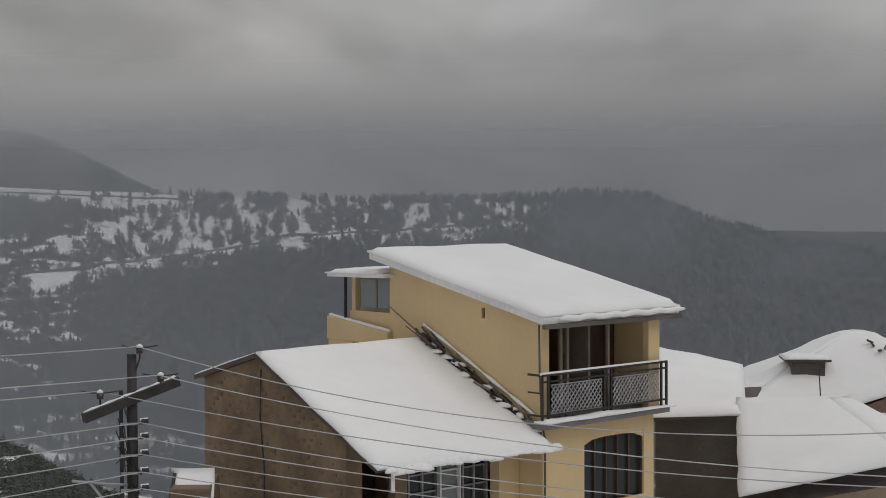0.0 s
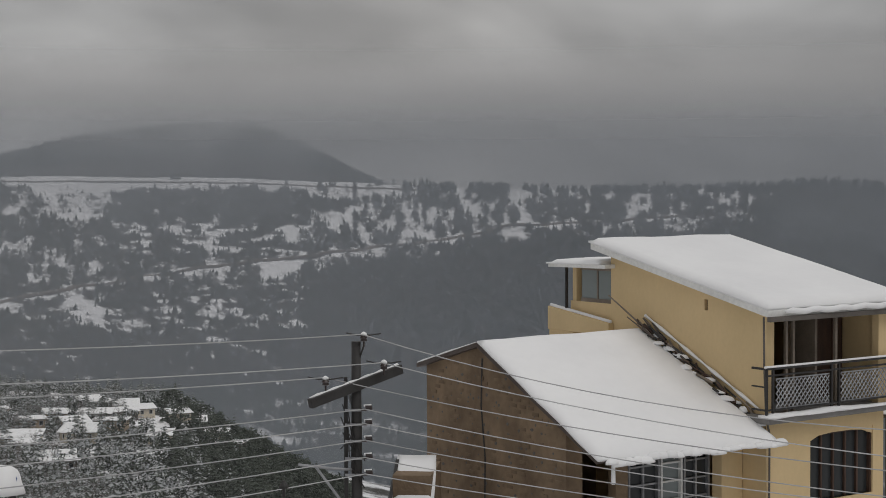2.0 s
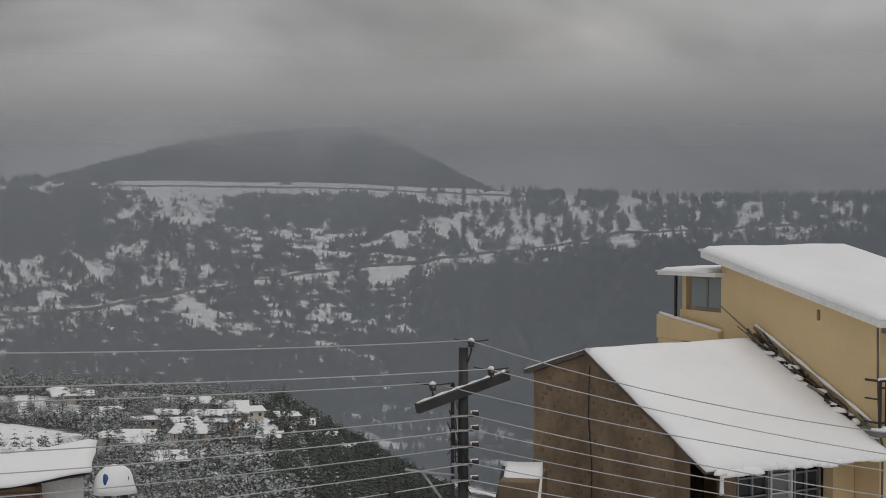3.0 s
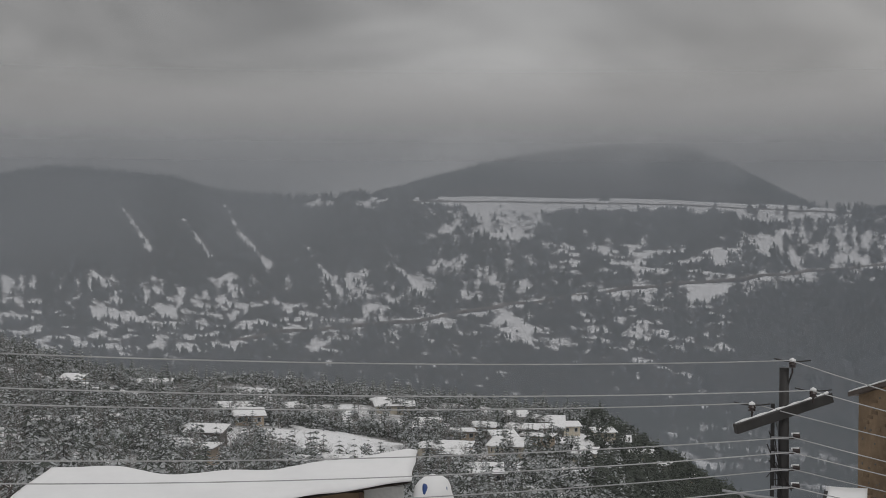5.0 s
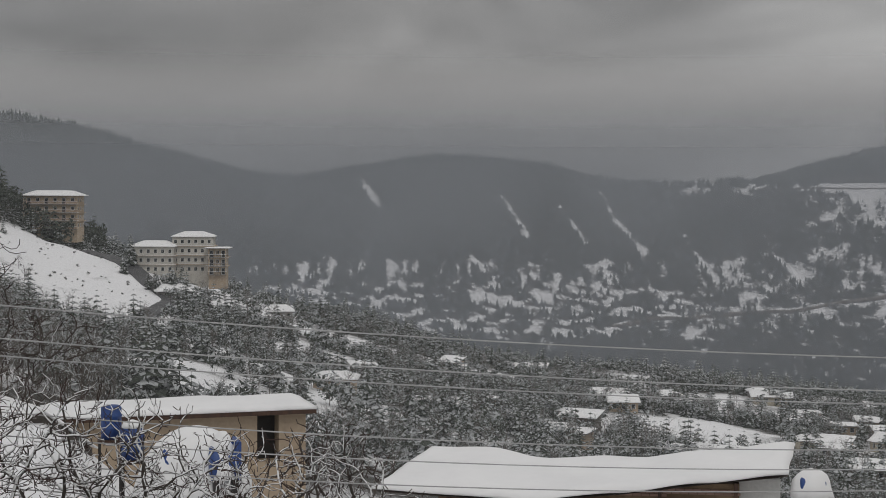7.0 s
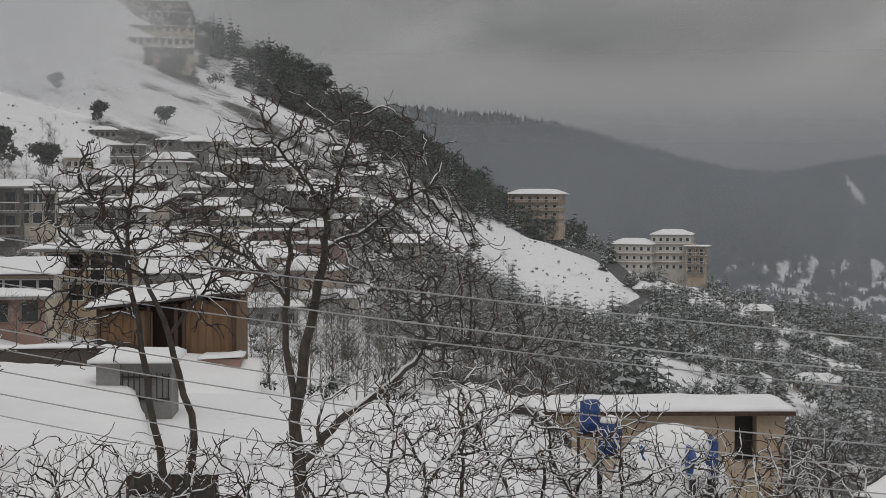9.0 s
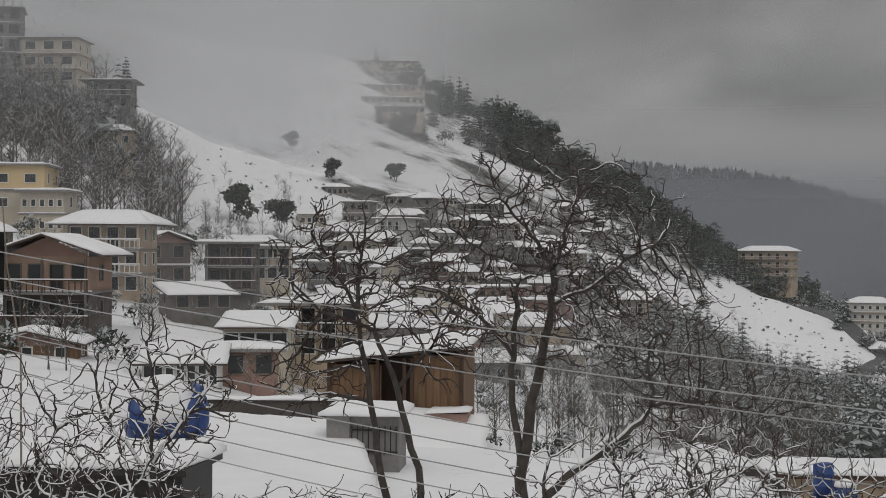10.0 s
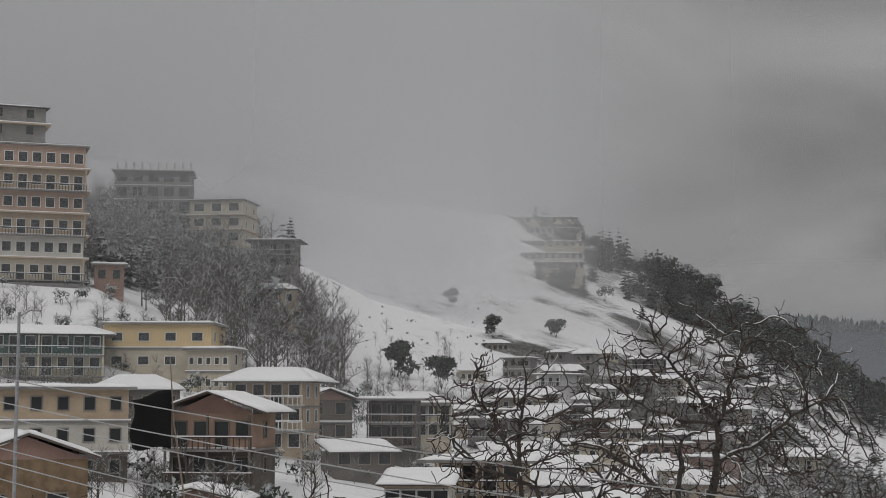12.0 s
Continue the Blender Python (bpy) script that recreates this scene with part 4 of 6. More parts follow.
part("wall", Geo().box(-1.9, 4, 0.5, 5, -8, -0.65), WHITE, n4)
part("gable", Geo().prism([(-1.6, -0.1), (3.5, -0.1), (3.5, 1.5), (1.2, 1.1)], 1.6, 4.5), PINK, n4, "pink gable")
part("roof_snow", Geo().slab((-2.1, -0.3, -0.7), (4.2, -0.3, -0.7), (4.2, 1.6, -0.15), (-1.9, 1.6, -0.15), 0.22, 16, 8, 0.05).slab((-1.8, 1.4, 0.0), (1.2, 1.4, 1.05), (1.2, 4.6, 1.05), (-1.8, 4.6, 0.0), 0.16, 8, 8, 0.03), SNOW, n4, smooth=True)
framed_window(n4, Matrix.Translation((-0.6, 0.45, -2.0)), 1.0, 1.0, 3, 1, WHITE, PALEGLASS)
shed0 = thing("shed", on_bearing(9.45, 33.5, -5.9, -8), "small shed with bright snow on its steep roof", "shed")
part("wall", Geo().box(-0.42, 0.42, 0.3, 2.2, -8, -0.35), MUD, shed0)
part("roof_snow", Geo().slab((-0.30, -1.9, -2.6), (0.62, -1.9, -2.6), (0.42, 1.3, -0.1), (-0.46, 1.3, -0.1), 0.1, 8, 10, 0.03), SNOW, shed0, smooth=True)
part("gable_board", Geo().add([(-0.42, -0.9, -1.45), (-0.62, -0.2, -1.6), (-0.48, 1.2, -0.15), (-0.4, 1.2, -0.15)], [(0, 1, 2, 3)]), IRON, shed0)

# ---------- power line ----------
POLE = bearing(11.4, 32.0)
pole = thing("utility_pole", pose(POLE.x, POLE.y, 0, 0, 0, 11.4), "dark steel utility pole with snowy crossarm and insulators", "utility pole")
part("shaft", Geo().tube([(0, 0, -13.5), (0, 0, -5), (0, 0, -3.2)], [0.13, 0.11, 0.095], 12), IRON, pole, smooth=True)
part("cap", Geo().cyl((0, 0, -3.2), (0, 0, -3.12), 0.095, 12), IRON, pole)
part("brace_post", Geo().box(-0.26, -0.18, -0.05, 0.03, -13, -3.85), IRON, pole)
arm = part("crossarm", Geo().box(-1.14, 1.14, -0.07, 0.07, -0.10, 0.10), IRON, pole, "weathered crossarm with snow", soft=0.01)
arm.matrix_local = pose(0.0, -0.14, -4.02, 0, -14, 32)
part("arm_snow", Geo().tube([(-1.1 + 0.2 * i, 0.03, 0.10) for i in range(12)], [0.02 + 0.02 * (i % 2) for i in range(12)], 6), SNOW, arm, smooth=True)


def insulator(parent, m):
    ins = part("insulator", Geo().tube([(0, 0, -0.12), (0, 0, -0.02), (0, 0, 0), (0, 0, 0.05), (0, 0, 0.06), (0, 0, 0.12)], [0.02, 0.02, 0.075, 0.06, 0.085, 0.05], 10), PORC, parent)
    ins.matrix_local = m
    part("insulator_snow", Geo().tube([(0, 0, 0.12), (0, 0, 0.16), (0, 0, 0.19)], [0.07, 0.06, 0.01], 8), SNOW, ins, smooth=True)
    part("tie_wire", Geo().tube([(-0.36, 0, 0.17), (-0.15, 0, 0.12), (0.15, 0, 0.12), (0.36, 0, 0.15)], [0.014] * 4, 5), IRON, ins)


for dx, z in ((0.16, -3.12), (0.57, -3.70), (-0.63, -4.02)):
    insulator(pole, pose(dx, -0.1, z + 0.02))
    if dx == 0.16:
        part("pin", Geo().tube([(0.06, 0, -3.5), (0.16, -0.1, -3.2), (0.16, -0.1, -3.05)], [0.02] * 3, 6), IRON, pole)
SIDE_Z = (-4.52, -4.82, -5.16, -5.52, -5.86)
for z in SIDE_Z:
    sp = part("spool", Geo().tube([(0.0, -0.1, 0), (0.14, -0.12, 0), (0.15, -0.12, 0.05), (0.24, -0.12, 0.05), (0.25, -0.12, 0)], [0.02, 0.03, 0.06, 0.06, 0.03], 8), PORC, pole)
    sp.matrix_local = pose(0.05, 0, z)
    part("spool_snow", Geo().tube([(0.1, -0.12, 0.08), (0.26, -0.12, 0.09)], [0.03, 0.03], 6), SNOW, sp)
    part("hanger", Geo().box(-0.24, 0.1, -0.13, -0.10, z - 0.03, z + 0.02), STEEL, pole)
lowarm = part("low_bracket", Geo().tube([(-1.2, -0.2, -5.62), (-0.5, -0.15, -5.72), (0, 0, -5.78)], [0.03, 0.03, 0.03], 6), STEEL, pole)
part("bracket_strut", Geo().tube([(-0.85, -0.2, -5.66), (-0.4, -0.1, -6.3), (-0.05, 0, -6.8)], [0.03] * 3, 6), STEEL, pole)
part("stay", Geo().tube([(-0.2, -0.05, -4.0), (0.02, 0.1, -4.9), (-0.1, 0.1, -5.9)], [0.025] * 3, 5), STEEL, pole)
for k in range(7):
    a0 = Vector((rr.uniform(-0.35, 0.1), -0.12, rr.uniform(-4.4, -5.2)))
    a1 = Vector((rr.uniform(-0.6, 0.2), -0.12, rr.uniform(-5.3, -6.2)))
    md = (a0 + a1) / 2 + Vector((rr.uniform(-0.3, 0.2), 0, -0.15))
    part("loose_cable", Geo().tube([a0, md, a1], [0.012] * 3, 4), IRON, pole)
end_pole = thing("utility_pole", pose(-34.2, -0.7, 0), "steel utility pole holding the far end of the wires", "utility pole")
part("shaft", Geo().tube([(0, 0, -12), (0, 0, 1.6)], [0.12, 0.09], 10), IRON, end_pole)
right_pole = thing("utility_pole", pose(16.5, 25.4, 0), "steel utility pole holding the far end of the wires", "utility pole")
part("shaft", Geo().tube([(0, 0, -14), (0, 0, -2)], [0.12, 0.09], 10), IRON, right_pole)
A = Vector((POLE.x, POLE.y, 0))
for k, (dx, z) in enumerate(((0.16, -2.96), (0.57, -3.54), (-0.63, -3.86), (0.2, -4.5), (0.2, -4.8), (0.2, -5.14), (0.2, -5.5), (0.2, -5.84))):
    start = A + Vector((dx, -0.12, 0))
    dz = (z + 2.96) * 0.82
    pts = []
    for i in range(33):
        s = 1.175 * i / 32
        sag = -0.10 * k * math.sin(math.pi * min(1, s / 1.15)) if k > 2 else 0
        pts.append((start.x - 23.84 * s, start.y - 27.4 * s, z + (0.45 * s + 2.72 * s * s) + (dz - (z + 2.96)) * s + sag))
    tagged(part("power_wire", Geo().tube(pts, [0.0115] * 33, 5), WIRE, None), "thin aluminium wire strung from the utility pole", "wire", "power wires")
    pts = []
    for i in range(25):
        s = i / 24
        x, y = start.x + (16.5 - start.x) * s, start.y + (25.4 - start.y) * s
        zz = z + (-4.35 + 0.0123 * (x - 4.5) ** 2 + 2.95 if k < 1 else -(4 - 0.25 * k) * 0.9 * s * (1 - s) - (1.25 - 0.16 * k) * s)
        pts.append((x, y, zz))
    tagged(part("power_wire", Geo().tube(pts, [0.0115] * 25, 5), WIRE, None), "thin aluminium wire strung from the utility pole", "wire", "power wires")


# ---------- the hillside town ----------
WINDOW_MESHES = {}


def window_meshes(w, h, frame_mat):
    key = (round(w, 2), round(h, 2), frame_mat.name)
    if key not in WINDOW_MESHES:
        f = Geo().ring(-w / 2, w / 2, 0, h, 0.1, -0.08, 0.05)
        WINDOW_MESHES[key] = f.mesh("window", frame_mat), Geo().box(-w / 2, w / 2, -0.03, 0.03, 0, h).mesh("pane", GLASS)
    return WINDOW_MESHES[key]


def add_window(parent, m, w, h, frame_mat=WHITE):
    f, p = window_meshes(w, h, frame_mat)
    win = new("window", f)
    win.parent, win.matrix_local = parent, m
    pane = new("pane", p)
    pane.parent = win


def snow_roof(ob, style, w, d, z, over=0.5, rise_by=1.5, sheet=SHEET, deep=0.28):
    """Roof and its snow over a w x d plan whose front edge is y=0, at height z."""
    x0, x1, y0, y1 = -w / 2 - over, w / 2 + over, -over, d + over
    if style == "flat":
        rf = part("roof", Geo().box(x0, x1, y0, y1, z, z + 0.22), CONC, ob)
        part("roof_snow", Geo().slab((x0, y0, z + 0.22), (x1, y0, z + 0.22), (x1, y1, z + 0.22), (x0, y1, z + 0.22), deep, 12, 8, 0.07), SNOW, rf, smooth=True)
    elif style == "mono":
        rf = part("roof", Geo().prism_x([(y0, z), (y1, z + rise_by), (y1, z + rise_by + 0.12), (y0, z + 0.12)], x0, x1), sheet, ob)
        part("roof_snow", Geo().slab((x0, y0, z + 0.12), (x1, y0, z + 0.12), (x1, y1, z + rise_by + 0.12), (x0, y1, z + rise_by + 0.12), deep, 14, 10, 0.06), SNOW, rf, smooth=True)
    elif style == "gable":       # ridge runs front to back
        rf = part("roof", Geo().prism([(x0, z), (0, z + rise_by), (x1, z), (x1, z + 0.12), (0, z + rise_by + 0.12), (x0, z + 0.12)], y0, y1), sheet, ob)
        part("gable", Geo().prism([(-w / 2, z), (w / 2, z), (0, z + rise_by * 0.92)], 0.0, 0.2), PINK if sheet is SHEET else sheet, ob)
        part("roof_snow", Geo().slab((x0, y0, z + 0.12), (0, y0, z + rise_by + 0.12), (0, y1, z + rise_by + 0.12), (x0, y1, z + 0.12), deep, 8, 8, 0.05), SNOW, rf, smooth=True)
        part("roof_snow", Geo().slab((0, y0, z + rise_by + 0.12), (x1, y0, z + 0.12), (x1, y1, z + 0.12), (0, y1, z + rise_by + 0.12), deep, 8, 8, 0.05), SNOW, rf, smooth=True)
    else:                        # hip, ridge along the front
        k = min(w, d) * 0.4
        a, b = (x0 + k, d / 2, z + rise_by), (x1 - k, d / 2, z + rise_by)
        c = [(x0, y0, z), (x1, y0, z), (x1, y1, z), (x0, y1, z)]
        rf = part("roof", Geo().add([(p[0], p[1], p[2] - 0.06) for p in c] + [a, b], [(0, 1, 5, 4), (1, 2, 5), (2, 3, 4, 5), (3, 0, 4), (3, 2, 1, 0)]), sheet, ob)
        for q in ((c[0], c[1], b, a), (c[2], c[3], a, b), (c[3], c[0], a, (a[0], a[1] + 0.02, a[2])), (c[1], c[2], (b[0], b[1] + 0.02, b[2]), b)):
            part("roof_snow", Geo().slab(*q, deep, 10, 7, 0.05), SNOW, rf, smooth=True)
    return rf


def town_house(label, az, r, base, w, d, storeys, wall, roof="flat", turn=0.0, storey=3.0, cols=3, balconies=(), rise_by=1.5, frame_mat=WHITE,
               rail_mat=IRON, group="town houses", win=(1.1, 1.3), over=0.6, sides=True, walls=None, foot=5.0, name="house"):
    """base: angle of the foot of the wall above the eye. balconies: storeys that have one."""
    p = bearing(az, r)
    z = ground_at(p.x, p.y) - 0.4 if base is None else rise(r, base)
    ob = thing(name, on_bearing(az, r, z, turn), label, "house" if name == "house" else "building", group)
    H = storeys * storey
    if frame_mat is WHITE and wall in (CONC, DARKCONC, MUD, STONE, PINK):
        frame_mat = PALEWOOD
    for s in range(storeys):
        mat = (walls or {}).get(s, wall)
        part("wall", Geo().box(-w / 2, w / 2, 0, d, s * storey if s else -foot, (s + 1) * storey), mat, ob)
        if s:
            lg = 0.75 if name == "hotel" else 0.18
            part("string_course", Geo().box(-w / 2 - lg, w / 2 + lg, -lg, d + 0.08, s * storey - 0.12, s * storey + 0.08), CONC if name != "hotel" else TAN, ob)
            part("ledge_snow", Geo().box(-w / 2 - lg - 0.02, w / 2 + lg + 0.02, -lg - 0.02, -0.02, s * storey + 0.08, s * storey + 0.2), SNOW, ob)
        for c in range(cols):
            x = -w / 2 + w * (c + 0.5) / cols
            tall = s in balconies and c % 2 == 0
            add_window(ob, pose(x, 0, s * storey + (0.15 if tall else 0.95)), win[0], win[1] + (0.8 if tall else 0), frame_mat)
        if sides:
            for sx in (-1, 1):
                for c in range(max(1, int(d / 4))):
                    y = d * (c + 0.5) / max(1, int(d / 4))
                    add_window(ob, pose(sx * w / 2, y, s * storey + 0.95, 0, 0, 90 * sx), 1.0, 1.2, frame_mat)
        if s in balconies:
            dp = 1.3
            bal = part("balcony", Geo().box(-w / 2 - 0.2, w / 2 + 0.2, -dp, 0, s * storey - 0.15, s * storey + 0.03), CONC, ob)
            rg = Geo().box(-w / 2 - 0.2, w / 2 + 0.2, -dp, -dp + 0.08, s * storey + 0.95, s * storey + 1.05)
            n = max(5, int(w / 0.45))
            for i in range(n + 1):
                x = -w / 2 - 0.15 + (w + 0.3) * i / n
                rg.box(x - 0.04, x + 0.04, -dp + 0.01, -dp + 0.07, s * storey, s * storey + 0.97)
            part("railing", rg, rail_mat, bal)
            part("rail_snow", Geo().box(-w / 2 - 0.2, w / 2 + 0.2, -dp - 0.03, -dp + 0.11, s * storey + 1.05, s * storey + 1.14), SNOW, bal)
            for x in (-w / 2, 0, w / 2):
                part("post", Geo().box(x - 0.09, x + 0.09, -dp, -dp + 0.18, s * storey, (s + 1) * storey - 0.1), wall, bal)
    snow_roof(ob, roof, w, d, H, over + (0.9 if (storeys - 1) in balconies else 0), rise_by)
    return ob


# tall hotel on the left shoulder
tall = town_house("tall terraced hotel of tan and pink storeys with snowy ledges", 85.6, 243, 4.35, 27, 14, 6, TAN, "flat", 2, 3.45, 13, (0, 2, 4), walls={0: CREAM, 1: PALE, 2: TAN, 3: ORANGE, 4: TAN, 5: ORANGE}, win=(1.25, 1.45), sides=False, name="hotel")
town_house("grey top storeys of a hotel with a snowy roof", 86.6, 250, 9.35, 24, 10, 2, CONC, "mono", 4, 2.6, 5, (), rise_by=0.9, sides=False, name="hotel", foot=1)
part("retaining_wall", Geo().box(-16, 13, -2.2, -0.5, -7, -0.5), STONE, tall, "grey stone retaining wall")
cst = town_house("unfinished concrete building with bare columns", 80.0, 390, 6.3, 19, 12, 4, CONC, "flat", -4, 3.6, 5, (), frame_mat=CONC, win=(2.4, 2.2), name="building")
for i in range(10):
    part("starter_column", Geo().box(-9 + i * 2, -8.7 + i * 2, 0.3, 0.6, 14.4, 16.6), CONC, cst)
town_house("white hotel with green-grey windows and snowy roof", 77.7, 345, 5.75, 12, 11, 3, CREAM, "flat", -18, 3.3, 3, (), win=(2.2, 1.7), name="hotel")
town_house("small grey house among bare trees", 75.6, 330, 4.9, 9, 8, 2, CONC, "flat", -10, 3.0, 3, (1,))
town_house("long low house with a snowy hip roof", 75.8, 300, 3.55, 11, 8, 1, TAN, "hip", -8, 3.2, 4, (), 1.4)
town_house("pink brick hut beside the hotel", 81.5, 246, 4.25, 4.5, 5, 1, PINK, "flat", 0, 3.0, 2)
# long yellow building and the veranda house
town_house("long pale yellow building with arched doors and snowy roof", 79.75, 200, 1.12, 13.6, 11, 2, CREAM, "flat", -12, 3.0, 4, (), walls={0: CREAM, 1: YELLOW}, win=(1.3, 1.0))
town_house("dark green veranda house with white railings and snowy roof", 83.9, 192, 0.95, 15, 9, 2, CREAM, "hip", 0, 2.5, 8, (0, 1), 1.2, rail_mat=GREEN, walls={1: GREEN})
town_house("white low annex with a row of small windows", 77.9, 196, 0.35, 5.4, 6, 2, CREAM, "flat", -16, 2.7, 5, (), win=(0.5, 0.8))
town_house("house with a snowy gabled roof and dark timber upper floor", 80.4, 160, -0.55, 8.4, 8, 1, DARKCONC, "hip", 2, 2.9, 4, (), 1.5, over=0.5)
town_house("orange and brown house with timber balconies and snowy gable", 77.75, 129, -2.95, 7.0, 7.5, 2, DARKCONC, "gable", -16, 2.9, 4, (0, 1), 1.7, frame_mat=PALEWOOD, rail_mat=WOOD, walls={1: ORANGE})
town_house("tan tower house with stacked balconies and snowy hip roof", 75.75, 163, -1.9, 7.6, 8, 3, TAN, "hip", -14, 2.55, 4, (1, 2), 1.5, rail_mat=WHITE, over=0.9)
town_house("weathered tan and grey house with a flat snowy roof", 83.0, 130, -2.9, 10.5, 8, 3, TAN, "flat", 6, 2.55, 5, (), frame_mat=CONC, win=(0.8, 1.0), walls={0: DARKCONC, 1: PALE, 2: TAN})
town_house("brown brick house with a snowy gable", 84.2, 92, -4.6, 7.0, 7, 1, MUD, "gable", 12, 4.2, 2, (), 1.4)
town_house("low brown shed with two snowy roof slopes", 78.4, 108, -4.45, 6.6, 5, 1, BROWN, "gable", -10, 1.7, 3, (), 0.9, win=(0.6, 0.6))
# dark houses below the open slope
town_house("dark weathered house with a snowy roof", 73.5, 182, -1.5, 5.4, 7, 2, DARKCONC, "gable", 10, 2.6, 2, (), 1.2)
town_house("dark house with a stack of balconies", 71.2, 186, -1.55, 5.6, 7, 2, DARKCONC, "flat", -6, 2.7, 3, (0, 1), rail_mat=WOOD)
town_house("low house with a snow-heaped roof", 72.2, 152, -2.55, 6.0, 6, 1, DARKCONC, "mono", 14, 2.0, 3, (), 1.0)
town_house("small cream house with snowy roof", 69.7, 200, -1.4, 4.6, 6, 2, CREAM, "flat", 4, 2.4, 3, (1,))
town_house("cream house with snowy roof and dark windows", 70.3, 122, -4.2, 5.0, 6, 1, CREAM, "mono", -6, 2.6, 4, (), 0.9)
town_house("white-fronted house with a snowy roof over a dark verandah", 73.0, 104, -5.5, 5.0, 6, 1, WHITE, "mono", -4, 2.2, 7, (), 0.9, win=(0.45, 1.2))
town_house("tan house with a flat snowy roof", 68.0, 132, -4.3, 7.0, 7, 2, TAN, "flat", -8, 2.5, 4, (1,))
town_house("pink house under a snowy roof", 70.5, 112, -5.1, 4.0, 5, 1, PINK, "flat", 0, 2.5, 2)
# houses seen through the big tree
hr = random.Random(21)
MIXED = [CREAM, TAN, CONC, PINK, CREAM, WHITE, STONE, CONC]
TEXTS = {"flat": "hillside house with a flat roof deep in snow", "hip": "hillside house with a snowy hip roof", "mono": "hillside house with a sloping snowy roof", "gable": "hillside house with a snowy gable"}
SPOTS = [(66.2, 168, -3.3), (64.4, 188, -3.6), (62.5, 176, -4.6), (66.8, 215, -1.9), (65.0, 238, -2.0), (63.2, 250, -2.6), (61.4, 262, -2.5), (68.0, 248, -1.0),
         (66.6, 285, -0.6), (64.7, 300, -0.5), (62.4, 310, -1.1), (60.3, 320, -1.6), (67.2, 330, 0.2), (65.4, 352, 0.5), (63.4, 372, 0.4), (61.0, 385, 0.1),
         (59.0, 300, -2.6), (66.4, 395, 1.4), (64.2, 420, 1.6), (62.0, 440, 1.4), (59.6, 420, 0.2), (58.0, 500, 0.6), (69.4, 262, -0.5), (60.2, 205, -4.2), (57.8, 350, -2.4)]
for az, r, el in SPOTS:
    for da, dr in ((0.0, 0.0), (hr.uniform(0.8, 1.3), hr.uniform(8, 22)), (hr.uniform(-1.4, -0.8), hr.uniform(-18, -6))):
        st = hr.choice(["flat", "mono", "hip", "mono"])
        n = hr.choice([1, 1, 2, 2])
        town_house(TEXTS[st], az + da, r + dr, None, hr.uniform(4.5, 8), hr.uniform(5, 7), n, hr.choice(MIXED), st, hr.uniform(-30, 25), 2.6, hr.choice([2, 3, 4]),
                   (1,) if n > 1 and hr.random() < 0.4 else (), hr.uniform(0.8, 1.8), sides=False, win=(0.8, 1.0), over=0.7)
# hotels on the shoulder by the road
town_house("tan hotel of five storeys on stilts above the snowy bank", 51.75, 612, -1.25, 20, 12, 4, TAN, "hip", -14, 3.2, 6, (0, 1, 2, 3), 2.0, rail_mat=PINK, win=(1.2, 1.3), name="hotel", group="hotels")
town_house("pale hotel wing with a snowy hip roof", 48.2, 548, -2.85, 15, 12, 3, PALE, "hip", -10, 3.1, 6, (), 2.0, win=(1.0, 1.2), name="hotel", group="hotels")
town_house("pale hotel block with a snowy hip roof", 46.75, 552, -2.85, 14, 12, 4, PALE, "hip", -6, 3.2, 6, (), 1.8, win=(1.0, 1.2), name="hotel", group="hotels")
town_house("small annex with balconies beside the hotel", 45.85, 545, -2.9, 6, 8, 3, TAN, "flat", -6, 3.0, 3, (0, 1, 2), name="hotel", group="hotels")
town_house("roadside house with a snowy hip roof", 47.4, 500, None, 11, 8, 1, CONC, "hip", 6, 2.6, 4, (), 2.2, sides=False, win=(0.8, 0.9), foot=2)
town_house("roadside house with a snowy hip roof", 45.8, 490, None, 10, 8, 1, DARKCONC, "hip", 10, 2.6, 4, (), 2.2, sides=False, win=(0.8, 0.9), foot=2)
town_house("lone house with a snowy roof among trees", 43.6, 560, None, 10, 8, 1, CONC, "hip", 0, 2.6, 3, (), 2.2, sides=False, win=(0.8, 0.9), foot=2)
# terraced resort on the hilltop, half in cloud
for i, (r, w, off, el) in enumerate(((582, 18, 1.5, 4.9), (606, 24, 0.5, 5.25), (630, 28, 0.0, 5.7), (654, 22, 0.8, 6.2), (676, 34, -1.8, 6.6))):
    town_house("long terrace of a hilltop resort under snow", 65.4 - off * 0.25, r, el, w, 9, 1, PALE if i % 2 else CREAM, "flat", 4, 2.8, 9, (), win=(1.4, 1.5), sides=False, group="resort terraces", name="building", foot=7)
# village on the wooded spur
VILLAGE = [(34.2, 640, -5.7), (33.6, 600, -6.1), (28.6, 560, -6.6), (26.0, 600, -6.3), (25.2, 590, -6.4), (31.6, 500, -7.2), (30.9, 470, -7.6), (29.2, 360, -8.55), (28.4, 350, -8.75),
           (28.8, 335, -9.0), (27.6, 330, -9.1), (22.4, 520, -7.2), (21.6, 470, -8.0), (20.4, 500, -7.7), (23.4, 440, -8.4), (22.2, 380, -9.0), (19.2, 560, -7.3), (17.2, 600, -7.5), (16.0, 580, -7.7),
           (18.6, 480, -8.5), (24.4, 540, -7.0), (21.0, 590, -7.0), (37.0, 520, -6.2), (36.2, 420, -7.8), (32.6, 420, -8.0), (40.4, 430, -6.9), (38.2, 350, -8.6), (41.6, 330, -8.1), (33.0, 350, -9.0), (15.0, 620, -7.6)]
